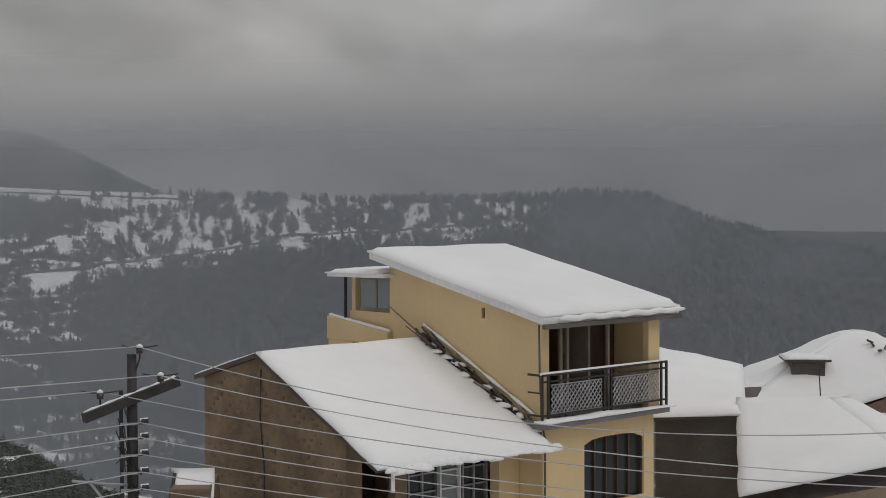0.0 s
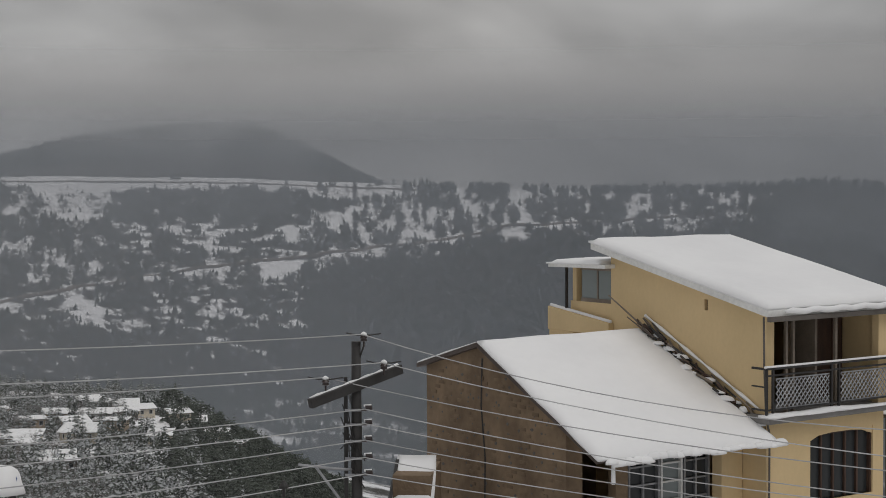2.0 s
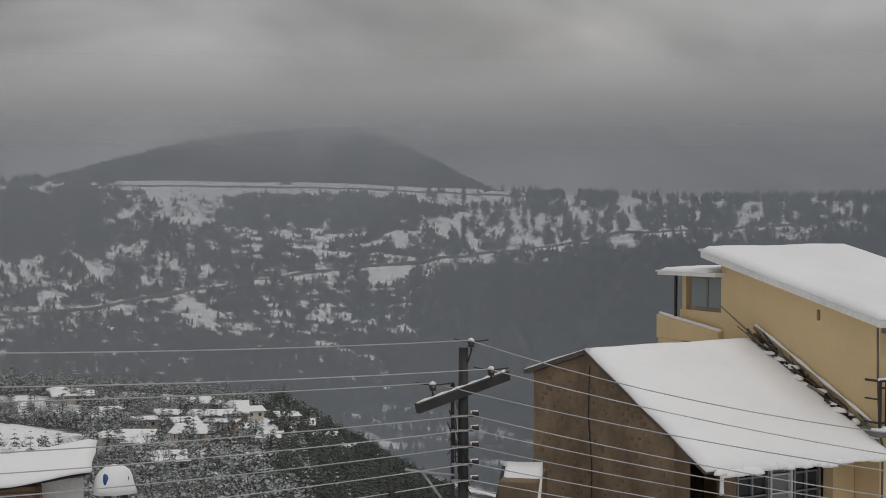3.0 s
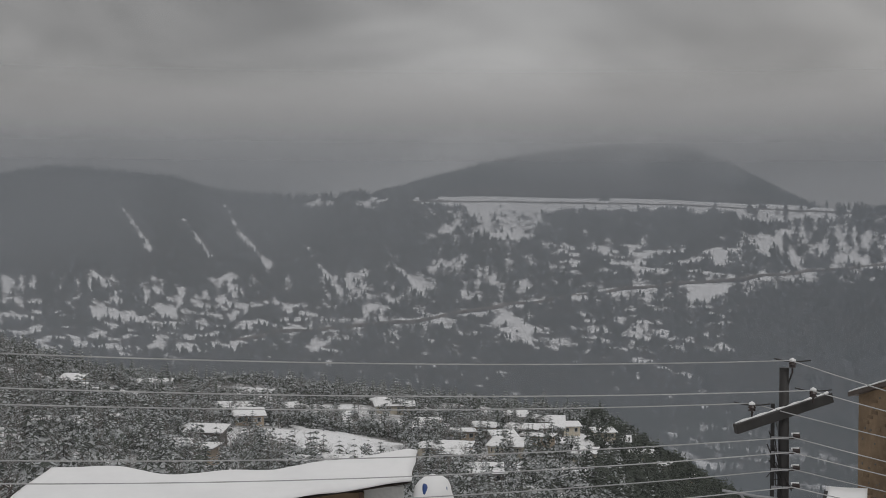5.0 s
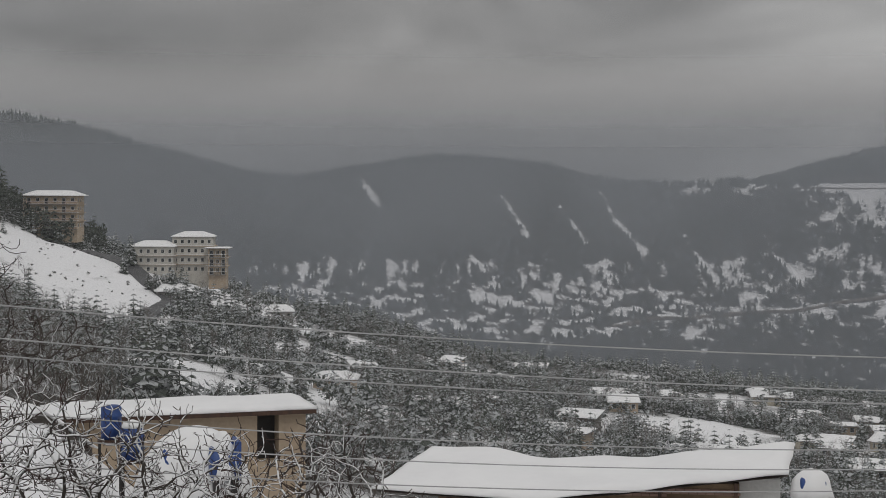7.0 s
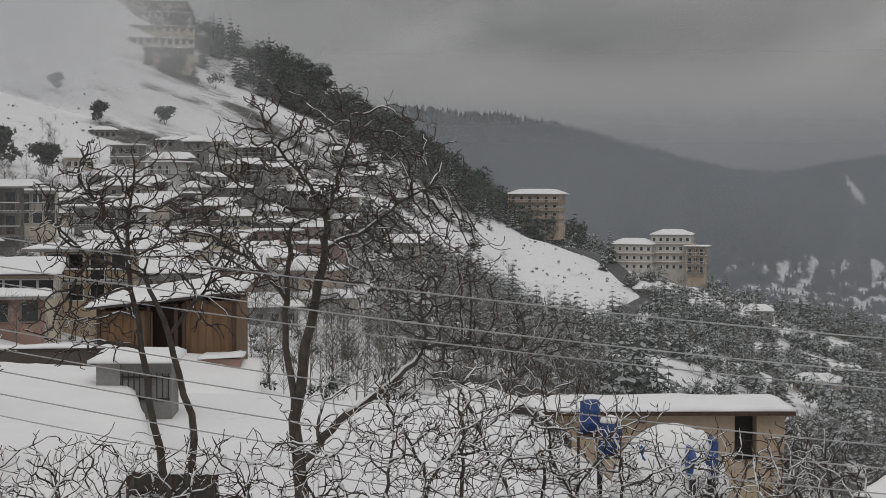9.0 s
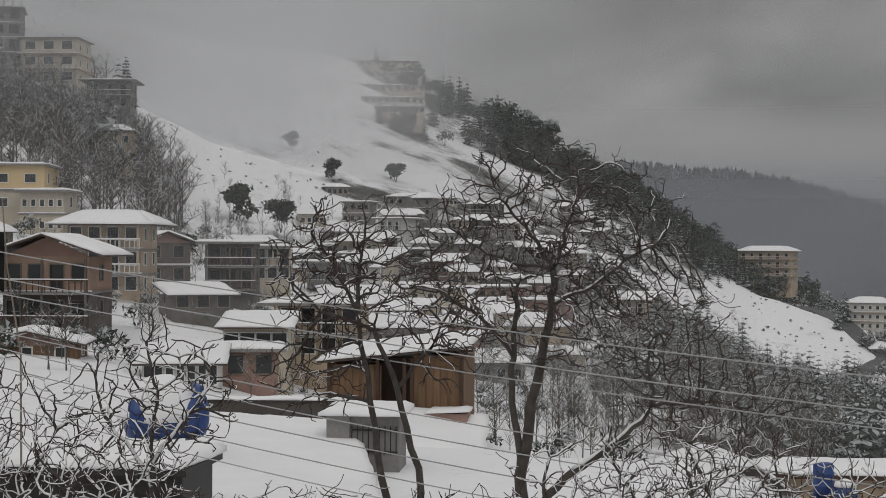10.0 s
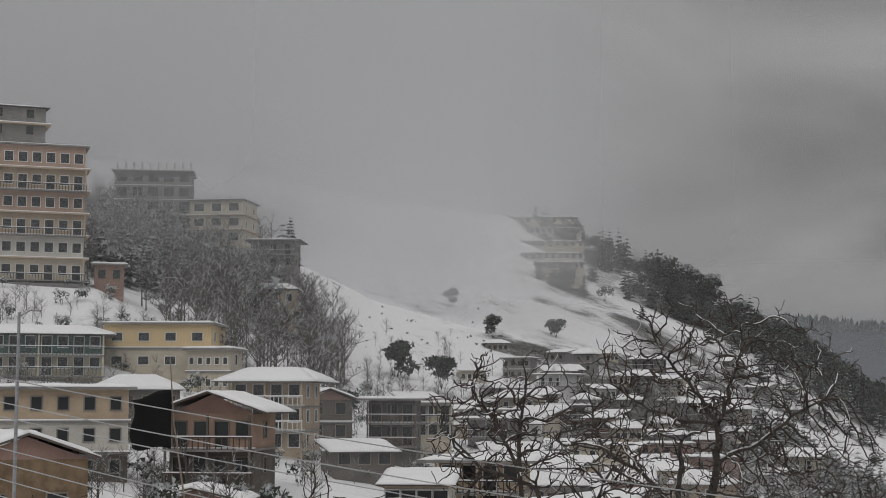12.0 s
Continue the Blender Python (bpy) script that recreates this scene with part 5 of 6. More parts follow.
for az, r, el in VILLAGE + [(a + hr.uniform(-0.7, 0.7), q + hr.uniform(-25, 25), e) for a, q, e in VILLAGE[::2] + VILLAGE[11:22]]:
    st = hr.choice(["mono", "hip", "mono", "flat"])
    p = bearing(az, r)
    zg = ground_at(p.x, p.y)
    town_house("village house under a white snowy roof", az, r, math.degrees(math.atan2(zg + 0.3, r)), hr.uniform(6, 11), hr.uniform(5, 8), 1, hr.choice([CREAM, TAN, CONC, DARKCONC, CREAM]), st,
               hr.uniform(-20, 20), 2.7, 3, (), hr.uniform(1.0, 1.8), sides=False, group="village houses", foot=3, over=0.8)

# ---------- yard, sheds and tanks below the eye ----------
shed1 = thing("shed", on_bearing(65.0, 63, -4.55, -9), "brown boarded shed with a sloping snowy roof", "shed")
part("wall", Geo().box(-2.9, -0.9, 0, 4, -3.6, -0.2), BROWN, shed1)
part("wall", Geo().box(0.55, 2.6, 0, 4, -3.6, 0.2), BROWN, shed1)
part("wall", Geo().box(-0.9, 0.55, 0.9, 4, -3.6, 0.0), WOOD, shed1, "dark open bay")
for x in (-2.9, -0.9, 0.2, 0.5, 2.5):
    part("post", Geo().box(x - 0.07, x + 0.07, -0.15, 0.0, -3.6, 0.1), WOOD, shed1)
for k in range(18):
    x = -2.8 + k * 0.3
    if not -0.95 < x < 0.5:
        part("board", Geo().box(x, x + 0.24, -0.03, 0.0, -3.3, -0.25), BROWN, shed1)
r = part("roof", Geo().add([(-3.3, -0.6, -0.15), (2.95, -0.6, 0.55), (2.95, 4.4, 0.85), (-3.3, 4.4, 0.15), (-3.3, -0.6, -0.05), (2.95, -0.6, 0.65), (2.95, 4.4, 0.95), (-3.3, 4.4, 0.25)],
                          [(3, 2, 1, 0), (4, 5, 6, 7), (0, 1, 5, 4), (1, 2, 6, 5), (2, 3, 7, 6), (3, 0, 4, 7)]), SHEET, shed1)
part("roof_snow", Geo().slab((-3.35, -0.65, -0.05), (3.0, -0.65, 0.65), (3.0, 4.4, 0.95), (-3.35, 4.4, 0.25), 0.2, 18, 10, 0.06), SNOW, r, smooth=True)
part("terrace_wall", Geo().box(1.3, 2.9, -1.4, -0.2, -4.0, -2.0), PINK, shed1, "low red brick terrace wall")
part("terrace_snow", Geo().slab((1.2, -1.5, -2.0), (3.0, -1.5, -1.9), (3.0, 0, -1.9), (1.2, 0, -2.0), 0.16, 8, 6, 0.05), SNOW, shed1, smooth=True)
part("snow_bank", Geo().drape([(-5.5, -7.0, -2.75), (-1.5, -7.0, -2.8), (2.2, -6.0, -3.1), (4.0, -5.0, -3.3)], [(-4.6, -0.1, -1.5), (-1.5, -0.1, -1.75), (1.2, -0.1, -2.0), (3.6, 0.4, -2.3)], 0.2, 22, 12, 0.1), SNOW, shed1, "drifted snow before the shed", smooth=True)
hut = thing("hut", on_bearing(66.0, 50, -6.65, -8), "small white hut with a dark grilled opening", "hut")
part("wall", Geo().box(-1.5, -0.75, 0, 2, -1, 1.3).box(-0.75, 0.85, 0.15, 2, -1, 1.3), CONC, hut)
part("grille", Geo().box(-0.7, 0.8, 0.08, 0.1, 0.05, 0.1).box(-0.7, 0.8, 0.08, 0.1, 0.75, 0.8), IRON, hut)
for i in range(9):
    part("bar", Geo().box(-0.7 + i * 0.18, -0.67 + i * 0.18, 0.07, 0.1, 0.0, 0.9), IRON, hut)
part("roof_snow", Geo().slab((-1.7, -0.3, 1.25), (1.1, -0.3, 1.25), (1.1, 2.3, 1.3), (-1.7, 2.3, 1.3), 0.25, 10, 8, 0.05), SNOW, hut, smooth=True)

shed2 = thing("house", on_bearing(46.6, 56, -7.75, 10), "low plastered house with a long snowy roof", "house")
part("wall", Geo().box(-4.6, 2.2, 0, 1.9, -6, -0.1), TAN, shed2)
part("wall", Geo().box(3.0, 4.0, 0, 1.9, -6, -0.1).box(2.2, 3.0, 0, 1.9, -6, -1.9), TAN, shed2)
# Solid dark block in the opening; its colour stands for the unlit interior.
part("doorway", Geo().box(2.2, 3.0, 0.7, 1.9, -1.9, -0.1), IRON, shed2, "near-black block standing for shade inside the door opening")
part("gutter_board", Geo().box(-5.2, 4.3, -0.42, -0.34, -0.16, 0.02), WOOD, shed2)
r2 = part("roof", Geo().prism_x([(-0.4, -0.1), (2.2, 0.02), (2.2, 0.12), (-0.4, 0.0)], -5.2, 4.25), SHEET, shed2)
part("roof_snow", Geo().slab((-5.25, -0.45, 0.0), (4.3, -0.45, 0.0), (4.3, 2.2, 0.12), (-5.25, 2.2, 0.12), 0.2, 26, 10, 0.04), SNOW, r2, smooth=True)
gb = thing("house", on_bearing(52.4, 52, -8.2, 20), "low house end with a snowy gable roof", "house")
part("wall", Geo().prism([(-1.2, -5), (2.2, -5), (2.2, -0.3), (0.4, 1.1), (-1.2, -0.1)], 0.4, 6), DARKCONC, gb)
part("roof_snow", Geo().slab((-4.5, 0, -0.7), (0.4, 0, 1.1), (0.4, 6, 1.1), (-4.5, 6, -0.7), 0.22, 14, 10, 0.06).slab((0.4, 0, 1.1), (2.3, 0, -0.3), (2.3, 6, -0.3), (0.4, 6, 1.1), 0.2, 8, 10, 0.05), SNOW, gb, smooth=True)


def barrel(g, p, r, h, sides=20):
    x, y, z = p
    prof = [(0, r * 0.86), (0.03, r), (h * 0.3, r), (h * 0.32, r * 1.05), (h * 0.36, r * 1.05), (h * 0.38, r), (h * 0.66, r), (h * 0.68, r * 1.05), (h * 0.72, r * 1.05), (h * 0.74, r), (h * 0.94, r), (h, r * 0.8)]
    return g.tube([(x, y, z + q) for q, _ in prof], [k for _, k in prof], sides)


for az, r, z, rad, h in ((49.65, 47, -7.25, 0.30, 1.0), (48.9, 46, -7.7, 0.34, 0.95)):
    tk = thing("water_drum", on_bearing(az, r, z), "blue plastic water drum on a roof", "water tank", "water drums")
    part("drum", barrel(Geo(), (0, 0, 0), rad, h), BLUE, tk, smooth=True)
    part("stand", Geo().box(-0.4, 0.4, -0.4, 0.4, -0.08, 0), WOOD, tk)
    for sx in (-0.34, 0.34):
        for sy in (-0.34, 0.34):
            part("leg", Geo().box(sx - 0.04, sx + 0.04, sy - 0.04, sy + 0.04, -4, -0.08), IRON, tk)
    if az < 49:
        part("snow_cap", Geo().tube([(0, 0, h - 0.02), (0, 0, h + 0.12), (0, 0, h + 0.2)], [rad * 0.95, rad * 0.8, 0.05], 14), SNOW, tk, smooth=True)


def lying_tank(az, r, z, length, rad, label, low=0.8):
    tk = thing("water_tank", on_bearing(az, r, z, 8), label, "water tank", "water tanks")
    prof = [(-0.5, 0.55), (-0.47, 0.85), (-0.43, 0.97)] + [(-0.4 + 0.8 * i / 8, 1.0 + 0.04 * (i % 2)) for i in range(9)] + [(0.43, 0.97), (0.47, 0.85), (0.5, 0.55)]
    part("tank", Geo().tube([(q * length, 0, rad) for q, _ in prof], [k * rad for _, k in prof], 20), BLUE, tk, "blue ribbed plastic tank", smooth=True)
    if low > 0:
        part("lid", Geo().cyl((0.1, 0, 2 * rad - 0.02), (0.1, 0, 2 * rad + 0.1), 0.2, 14), BLUE, tk)
    for x in (-0.3, 0.3):
        part("cradle", Geo().box(x * length - 0.08, x * length + 0.08, -rad * 0.8, rad * 0.8, -3.2, rad * 0.35), IRON, tk)
    sn = Geo().dome((-0.06 * length if low > 0 else 0.0, 0.1, rad * low), length * (0.54 if low > 0 else 0.85), rad * (1.35 if low > 0 else 1.8), rad * (2.75 - low), 7, 22, 0.12)
    part("snow_cap", sn, SNOW, tk, "heap of snow on top", smooth=True)
    if low > 0:
        part("strap", Geo().box(0.38 * length - 0.06, 0.38 * length + 0.06, -rad * 1.05, rad * 1.05, rad * 0.2, rad * 2.3), BLUE, tk)


lying_tank(73.5, 46, -5.6, 2.4, 0.68, "blue plastic water tank heaped with snow")
lying_tank(46.7, 44, -8.0, 2.0, 0.55, "blue water tank almost buried in snow", -1.1)
lying_tank(45.6, 43.5, -7.95, 0.9, 0.5, "small blue water tank capped with snow", 0.2)
lying_tank(24.1, 44.0, -8.25, 0.75, 0.28, "small blue tank capped with snow", -0.1)

# broad flat roof under deep snow, with a stone coping along its far edge
deck = thing("house", pose(0, 0, 0), "low flat-roofed house buried in smooth snow", "house")
q0, q1, q2, q3 = (bearing(*c) for c in ((76.5, 31, -6.75), (64.6, 31, -6.75), (66.6, 56, -6.3), (73.4, 57, -5.95)))
part("roof_snow", Geo().slab(q0, q1, q2, q3, 0.22, 26, 26, 0.06), SNOW, deck, "deep smooth snow", smooth=True)
body = [p + (sum((q0, q1, q2, q3), Vector()) / 4 - p) * 0.02 - Vector((0, 0, 0.05)) for p in (q0, q1, q2, q3)]
part("wall", Geo().add(body + [p - Vector((0, 0, 2.5)) for p in body], [(0, 1, 2, 3), (7, 6, 5, 4)] + [(i, 4 + i, 4 + (i + 1) % 4, (i + 1) % 4) for i in range(4)]), DARKCONC, deck)
wall = thing("parapet_wall", on_bearing(69.9, 58, -5.75, -8), "low stone coping wall capped with snow", "wall")
part("stone_wall", Geo().box(-3.9, 3.3, 0, 0.4, -2.5, 0.08), DARKCONC, wall)
part("wall_snow", Geo().slab((-4.0, -0.1, 0.08), (3.4, -0.1, 0.08), (3.4, 0.5, 0.08), (-4.0, 0.5, 0.08), 0.12, 24, 3, 0.05), SNOW, wall, smooth=True)
pit = thing("shelter", on_bearing(65.0, 33, -6.25, 0), "dark open shelter with a snow-covered edge", "shelter")
part("back", Geo().box(-0.95, 0.95, 0.8, 1.0, -1.3, 0.3), DARKCONC, pit)
for x in (-0.95, 0.0, 0.9):
    part("post", Geo().box(x, x + 0.06, -0.1, -0.04, -1.9, 0.38), WOOD, pit)
part("roof_snow", Geo().slab((-1.2, -0.3, 0.42), (1.15, -0.3, 0.33), (1.15, 1.2, 0.4), (-1.2, 1.2, 0.48), 0.16, 12, 6, 0.08), SNOW, pit, smooth=True)
low_sh = thing("shelter", on_bearing(76.4, 36, -4.95, -20), "dark tin shelter roof edged with snow", "shelter")
part("roof", Geo().box(-2.6, 2.4, -0.1, 3, -0.2, -0.05), IRON, low_sh)
part("roof_snow", Geo().slab((-2.7, -0.1, -0.05), (2.3, -0.1, -0.05), (2.5, 3, 0.0), (-2.7, 3, 0.0), 0.3, 16, 8, 0.08), SNOW, low_sh, smooth=True)
part("back", Geo().box(-2.4, 2.2, 0.3, 2.8, -3, -0.2), IRON, low_sh)
part("snow_bank", Geo().drape([(-3.2, -2.4, -2.0), (2.9, -2.4, -2.0)], [(-3.2, 0.25, -1.05), (2.9, 0.25, -0.85)], 0.2, 16, 8, 0.1), SNOW, low_sh, "snow banked against the shelter", smooth=True)

# long white roof under the valley view
barn = thing("house", on_bearing(32.2, 43.5, -7.45, -3), "low brick house with a long sagging snowy roof", "house")
part("wall", Geo().box(-4.3, 4.2, 0.5, 3.6, -6, -0.55), MUD, barn)
part("wall", Geo().box(4.2, 5.35, 0.9, 3.6, -6, -0.45), WHITE, barn, "white plastered end wall")
FRONT = [(-6.0, -0.9, -0.75), (-3.8, -1.2, -0.78), (-1.6, -1.35, -0.82), (0.8, -0.8, -0.66), (3.1, -0.25, -0.42), (5.5, 0.3, -0.20)]
BACK = [(-4.9, 2.9, -0.18), (-3.3, 2.8, -0.12), (-1.2, 2.4, -0.36), (1.2, 2.35, -0.26), (3.5, 2.4, 0.02), (5.85, 2.4, 0.30)]
bg = Geo().drape(FRONT, BACK, 0.16, 44, 14, 0.04)
part("roof_snow", bg, SNOW, barn, "smooth sagging snow", smooth=True)
low = [(x, y + 0.05, z - 0.07) for x, y, z in FRONT] + [(x, y, z - 0.09) for x, y, z in BACK]
part("roof", Geo().add(low, [(i, i + 1, 7 + i, 6 + i) for i in range(5)]), SHEET, barn)
for x in (-4.0, -2.0, 0.0, 2.0, 4.1):
    part("eave_post", Geo().box(x - 0.05, x + 0.05, 0.35, 0.5, -3, -0.5), WOOD, barn)
for k in range(40):
    part("brick", Geo().box(-0.11, 0.11, -0.03, 0.02, -0.035, 0.035).mesh("brick", PINK) if k == 0 else bpy.data.meshes["brick.001"] if "brick.001" in bpy.data.meshes else brick_mesh, PINK, barn).matrix_local = pose(0.4 + 0.24 * (k % 16) + (0.12 if (k // 16) % 2 else 0), 0.5, -0.75 - 0.085 * (k // 16))
pipe = thing("vent_pipe", on_bearing(14.1, 30, 0), "black vent pipe with a small cowl", "pipe")
part("pipe", Geo().tube([(0, 0, -8), (0, 0, -5.75)], [0.03, 0.03], 8), IRON, pipe)
part("cowl", Geo().tube([(0, 0, -5.75), (0, 0, -5.7), (0, 0, -5.6)], [0.09, 0.09, 0.02], 8), IRON, pipe)

# black banner on a leaning pole
flag = thing("flag", on_bearing(79.1, 33, 0), "black cloth banner on a thin leaning pole", "flag")
part("flag_pole", Geo().tube([(-0.1, 0, 0.95), (0.0, 0, -0.4), (0.28, 0, -2.2), (0.35, 0, -10)], [0.012, 0.016, 0.02, 0.03], 8), PALEWOOD, flag)
fg = Geo()
nv, nu = 14, 12
pts = []
for j in range(nv + 1):
    for i in range(nu + 1):
        s, t = i / nu, j / nv
        x = -0.05 - s * 0.80 - 0.05 * math.sin(t * 7 + s * 3) * s
        z = 0.28 - t * 1.22 - s * (0.20 * (1 - t)) + 0.04 * math.sin(s * 6)
        pts.append((x, 0.06 * math.sin(s * 9 + t * 4), z))
fg.add(pts, [(j * (nu + 1) + i, j * (nu + 1) + i + 1, (j + 1) * (nu + 1) + i + 1, (j + 1) * (nu + 1) + i) for j in range(nv) for i in range(nu)])
cloth = part("cloth", fg, BLACK, flag, smooth=True)
sol = cloth.modifiers.new("thickness", "SOLIDIFY")
sol.thickness = 0.006
mast = thing("lamp_post", on_bearing(84.6, 75, 0), "thin grey lamp post beside the houses", "lamp post")
part("post", Geo().tube([(0, 0, -8), (0, 0, 4.2)], [0.1, 0.07], 8), STEEL, mast)
part("lamp_arm", Geo().tube([(0, 0, 4.0), (0.5, 0, 4.3), (0.9, 0, 4.3)], [0.04, 0.04, 0.06], 6), STEEL, mast)


# ---------- road over the shoulder ----------
def ribbon(name, label, pts, width, material, lift=0.35, parapet=False):
    rg = Geo()
    P = [Vector((*bearing(a, r)[:2], 0)) for a, r in pts]
    fine = []
    for i in range(len(P) - 1):
        fine += [P[i].lerp(P[i + 1], k / 6) for k in range(6)]
    fine.append(P[-1])
    L, Rr = [], []
    for i, p in enumerate(fine):
        d = (fine[min(i + 1, len(fine) - 1)] - fine[max(i - 1, 0)]).normalized()
        s = Vector((-d.y, d.x, 0)) * width / 2
        zc = max(ground_at(p.x, p.y), ground_at((p + s).x, (p + s).y), ground_at((p - s).x, (p - s).y)) + lift
        L.append((p.x + s.x, p.y + s.y, zc))
        Rr.append((p.x - s.x, p.y - s.y, zc))
    n = len(fine)
    low = [(x, y, z - 3) for x, y, z in L + Rr]
    rg.add(L + Rr + low, [(i, i + 1, n + i + 1, n + i) for i in range(n - 1)] + [(i, 2 * n + i, 2 * n + i + 1, i + 1) for i in range(n - 1)] + [(n + i, n + i + 1, 3 * n + i + 1, 3 * n + i) for i in range(n - 1)])
    return tagged(part(name, rg, material), label, "road", kind="structure")


ribbon("road", "wet grey road winding along the snowy bank", [(50.6, 600), (49.4, 560), (48.3, 520), (47.5, 495), (47.7, 470), (48.3, 440), (48.8, 410), (49.2, 380)], 6.0, ASPH)


def far_place(az, el):
    """Where the far mountainside stands at this height over the eye, as bearing and distance."""
    r = np.arange(1900.0, 3110.0, 10.0)
    b = np.radians(az)
    h = ground_z(-np.sin(b) * r, np.cos(b) * r)
    seen = np.degrees(np.arctan2(h, r)) >= el
    return az, float(r[np.argmax(seen)]) if seen.any() else 3080.0


ribbon("road", "far mountain road lined with snow", [far_place(a, float(np.interp(a, ROAD_AT, ROAD_EL))) for a in np.arange(-1.5, 31.6, 1.5)], 13.0, FARROAD, 1.2)
ribbon("road", "far mountain road along the snowy shelf", [far_place(a, float(np.interp(a, CREST_AT, CREST_EL)) - 0.2) for a in np.arange(8, 26.1, 1.5)], 9.0, FARROAD, 1.2)


# ---------- trees ----------
def conifer_proto(rng, height, spread, whorls, arms, drop):
    """Trunk, drooping boughs and snow lying on some of them. Triangles: verts, tris, slots (0 wood, 1 needles, 2 snow)."""
    v, t, s = [], [], []

    def tri(a, b, c, k):
        n = len(v)
        v.extend((a, b, c))
        t.append((n, n + 1, n + 2))
        s.append(k)
    for q in range(3):
        a0, a1 = q * 2.094, (q + 1) * 2.094
        tri((0.02 * height * math.cos(a0), 0.02 * height * math.sin(a0), -0.5), (0.02 * height * math.cos(a1), 0.02 * height * math.sin(a1), -0.5), (0, 0, height * 0.95), 0)
    for w in range(whorls):
        f = w / (whorls - 1)
        z = height * (0.12 + 0.86 * f)
        reach = spread * (1 - f) ** 0.8 + 0.04 * height
        for a in range(arms):
            if rng.random() < 0.12:
                continue
            an = math.tau * (a + rng.random()) / arms
            L = reach * rng.uniform(0.65, 1.15)
            ca, sa_ = math.cos(an), math.sin(an)
            wd = L * rng.uniform(0.3, 0.5)
            tip = (ca * L, sa_ * L, z - drop * L * rng.uniform(0.6, 1.3))
            mid = L * 0.5
            l = (ca * mid - sa_ * wd, sa_ * mid + ca * wd, z - drop * mid - 0.12 * wd)
            r = (ca * mid + sa_ * wd, sa_ * mid - ca * wd, z - drop * mid - 0.12 * wd)
            root = (0, 0, z + 0.1 * L)
            tri(root, l, tip, 1)
            tri(root, tip, r, 1)
            if rng.random() < 0.8:
                up = 0.05 * L + 0.05
                k = rng.uniform(0.55, 0.9)
                tri((ca * 0.2 * L, sa_ * 0.2 * L, z + up), (l[0] * k + tip[0] * (1 - k), l[1] * k + tip[1] * (1 - k), l[2] + up), (tip[0] * 0.95, tip[1] * 0.95, tip[2] + up), 2)
                if rng.random() < 0.5:
                    tri((ca * 0.2 * L, sa_ * 0.2 * L, z + up), (tip[0] * 0.9, tip[1] * 0.9, tip[2] + up), (r[0] * k + tip[0] * (1 - k), r[1] * k + tip[1] * (1 - k), r[2] + up), 2)
    return np.array(v, np.float32), np.array(t, np.int64), np.array(s)


def round_proto(rng, height, spread, clumps):
    """A leafy crown of many small leaf sprays with snow on the upper ones."""
    v, t, s = [], [], []

    def tri(a, b, c, k):
        n = len(v)
        v.extend((a, b, c))
        t.append((n, n + 1, n + 2))
        s.append(k)
    for q in range(4):
        an = q * 1.57 + rng.random()
        tri((0.1, 0, -0.5), (-0.1, 0.1, -0.5), (math.cos(an) * spread * 0.5, math.sin(an) * spread * 0.5, height * 0.7), 0)
    hubs = [(rng.uniform(-0.6, 0.6) * spread, rng.uniform(-0.6, 0.6) * spread, height * rng.uniform(0.4, 0.9)) for _ in range(6)]
    for _ in range(clumps):
        h = hubs[rng.integers(6)]
        d = rng.normal(size=3)
        d /= np.linalg.norm(d)
        R = spread * 0.5 * rng.uniform(0.6, 1.05)
        p = np.array(h) + d * R * np.array((1, 1, 0.75))
        e = rng.normal(size=(3, 3)) * spread * 0.12
        tri(tuple(p + e[0]), tuple(p + e[1]), tuple(p + e[2]), 2 if d[2] + 0.25 * math.sin(9 * h[0] + 5 * h[1]) > 0.22 and rng.random() < 0.85 else 1)
    return np.array(v, np.float32), np.array(t, np.int64), np.array(s)


def bare_proto(rng, height, spread, limbs, twigs):
    """A leafless tree of tapering sticks."""
    v, t, s = [], [], []

    def stick(a, b, w0, k):
        a, b = np.array(a), np.array(b)
        d = b - a
        u = np.cross(d, rng.normal(size=3))
        u /= np.linalg.norm(u) + 1e-9
        w = np.cross(d, u)
        w /= np.linalg.norm(w) + 1e-9
        n = len(v)
        for an in (0, 2.094, 4.189):
            v.append(tuple(a + (u * math.cos(an) + w * math.sin(an)) * w0))
        v.append(tuple(b))
        for i in range(3):
            t.append((n + i, n + (i + 1) % 3, n + 3))
            s.append(k)
    top = (rng.uniform(-0.05, 0.05) * height, rng.uniform(-0.05, 0.05) * height, height * 0.85)
    stick((0, 0, -0.5), top, height * 0.014, 0)
    for i in range(limbs):
        f = rng.uniform(0.2, 0.85)
        a = np.array((0, 0, 0)) * (1 - f) + np.array(top) * f
        an, L = rng.uniform(0, math.tau), spread * (1.1 - 0.6 * f) * rng.uniform(0.6, 1.1)
        b = a + np.array((math.cos(an) * L, math.sin(an) * L, L * rng.uniform(0.5, 1.4)))
        stick(a, b, height * 0.0065, 0)
        for _ in range(twigs):
            g = rng.uniform(0.3, 1.0)
            c = a + (b - a) * g
            e = c + rng.normal(size=3) * spread * 0.25 + np.array((0, 0, spread * 0.22))
            stick(c, e, height * 0.0036, 3 if rng.random() < 0.35 else 0)
    return np.array(v, np.float32), np.array(t, np.int64), np.array(s)


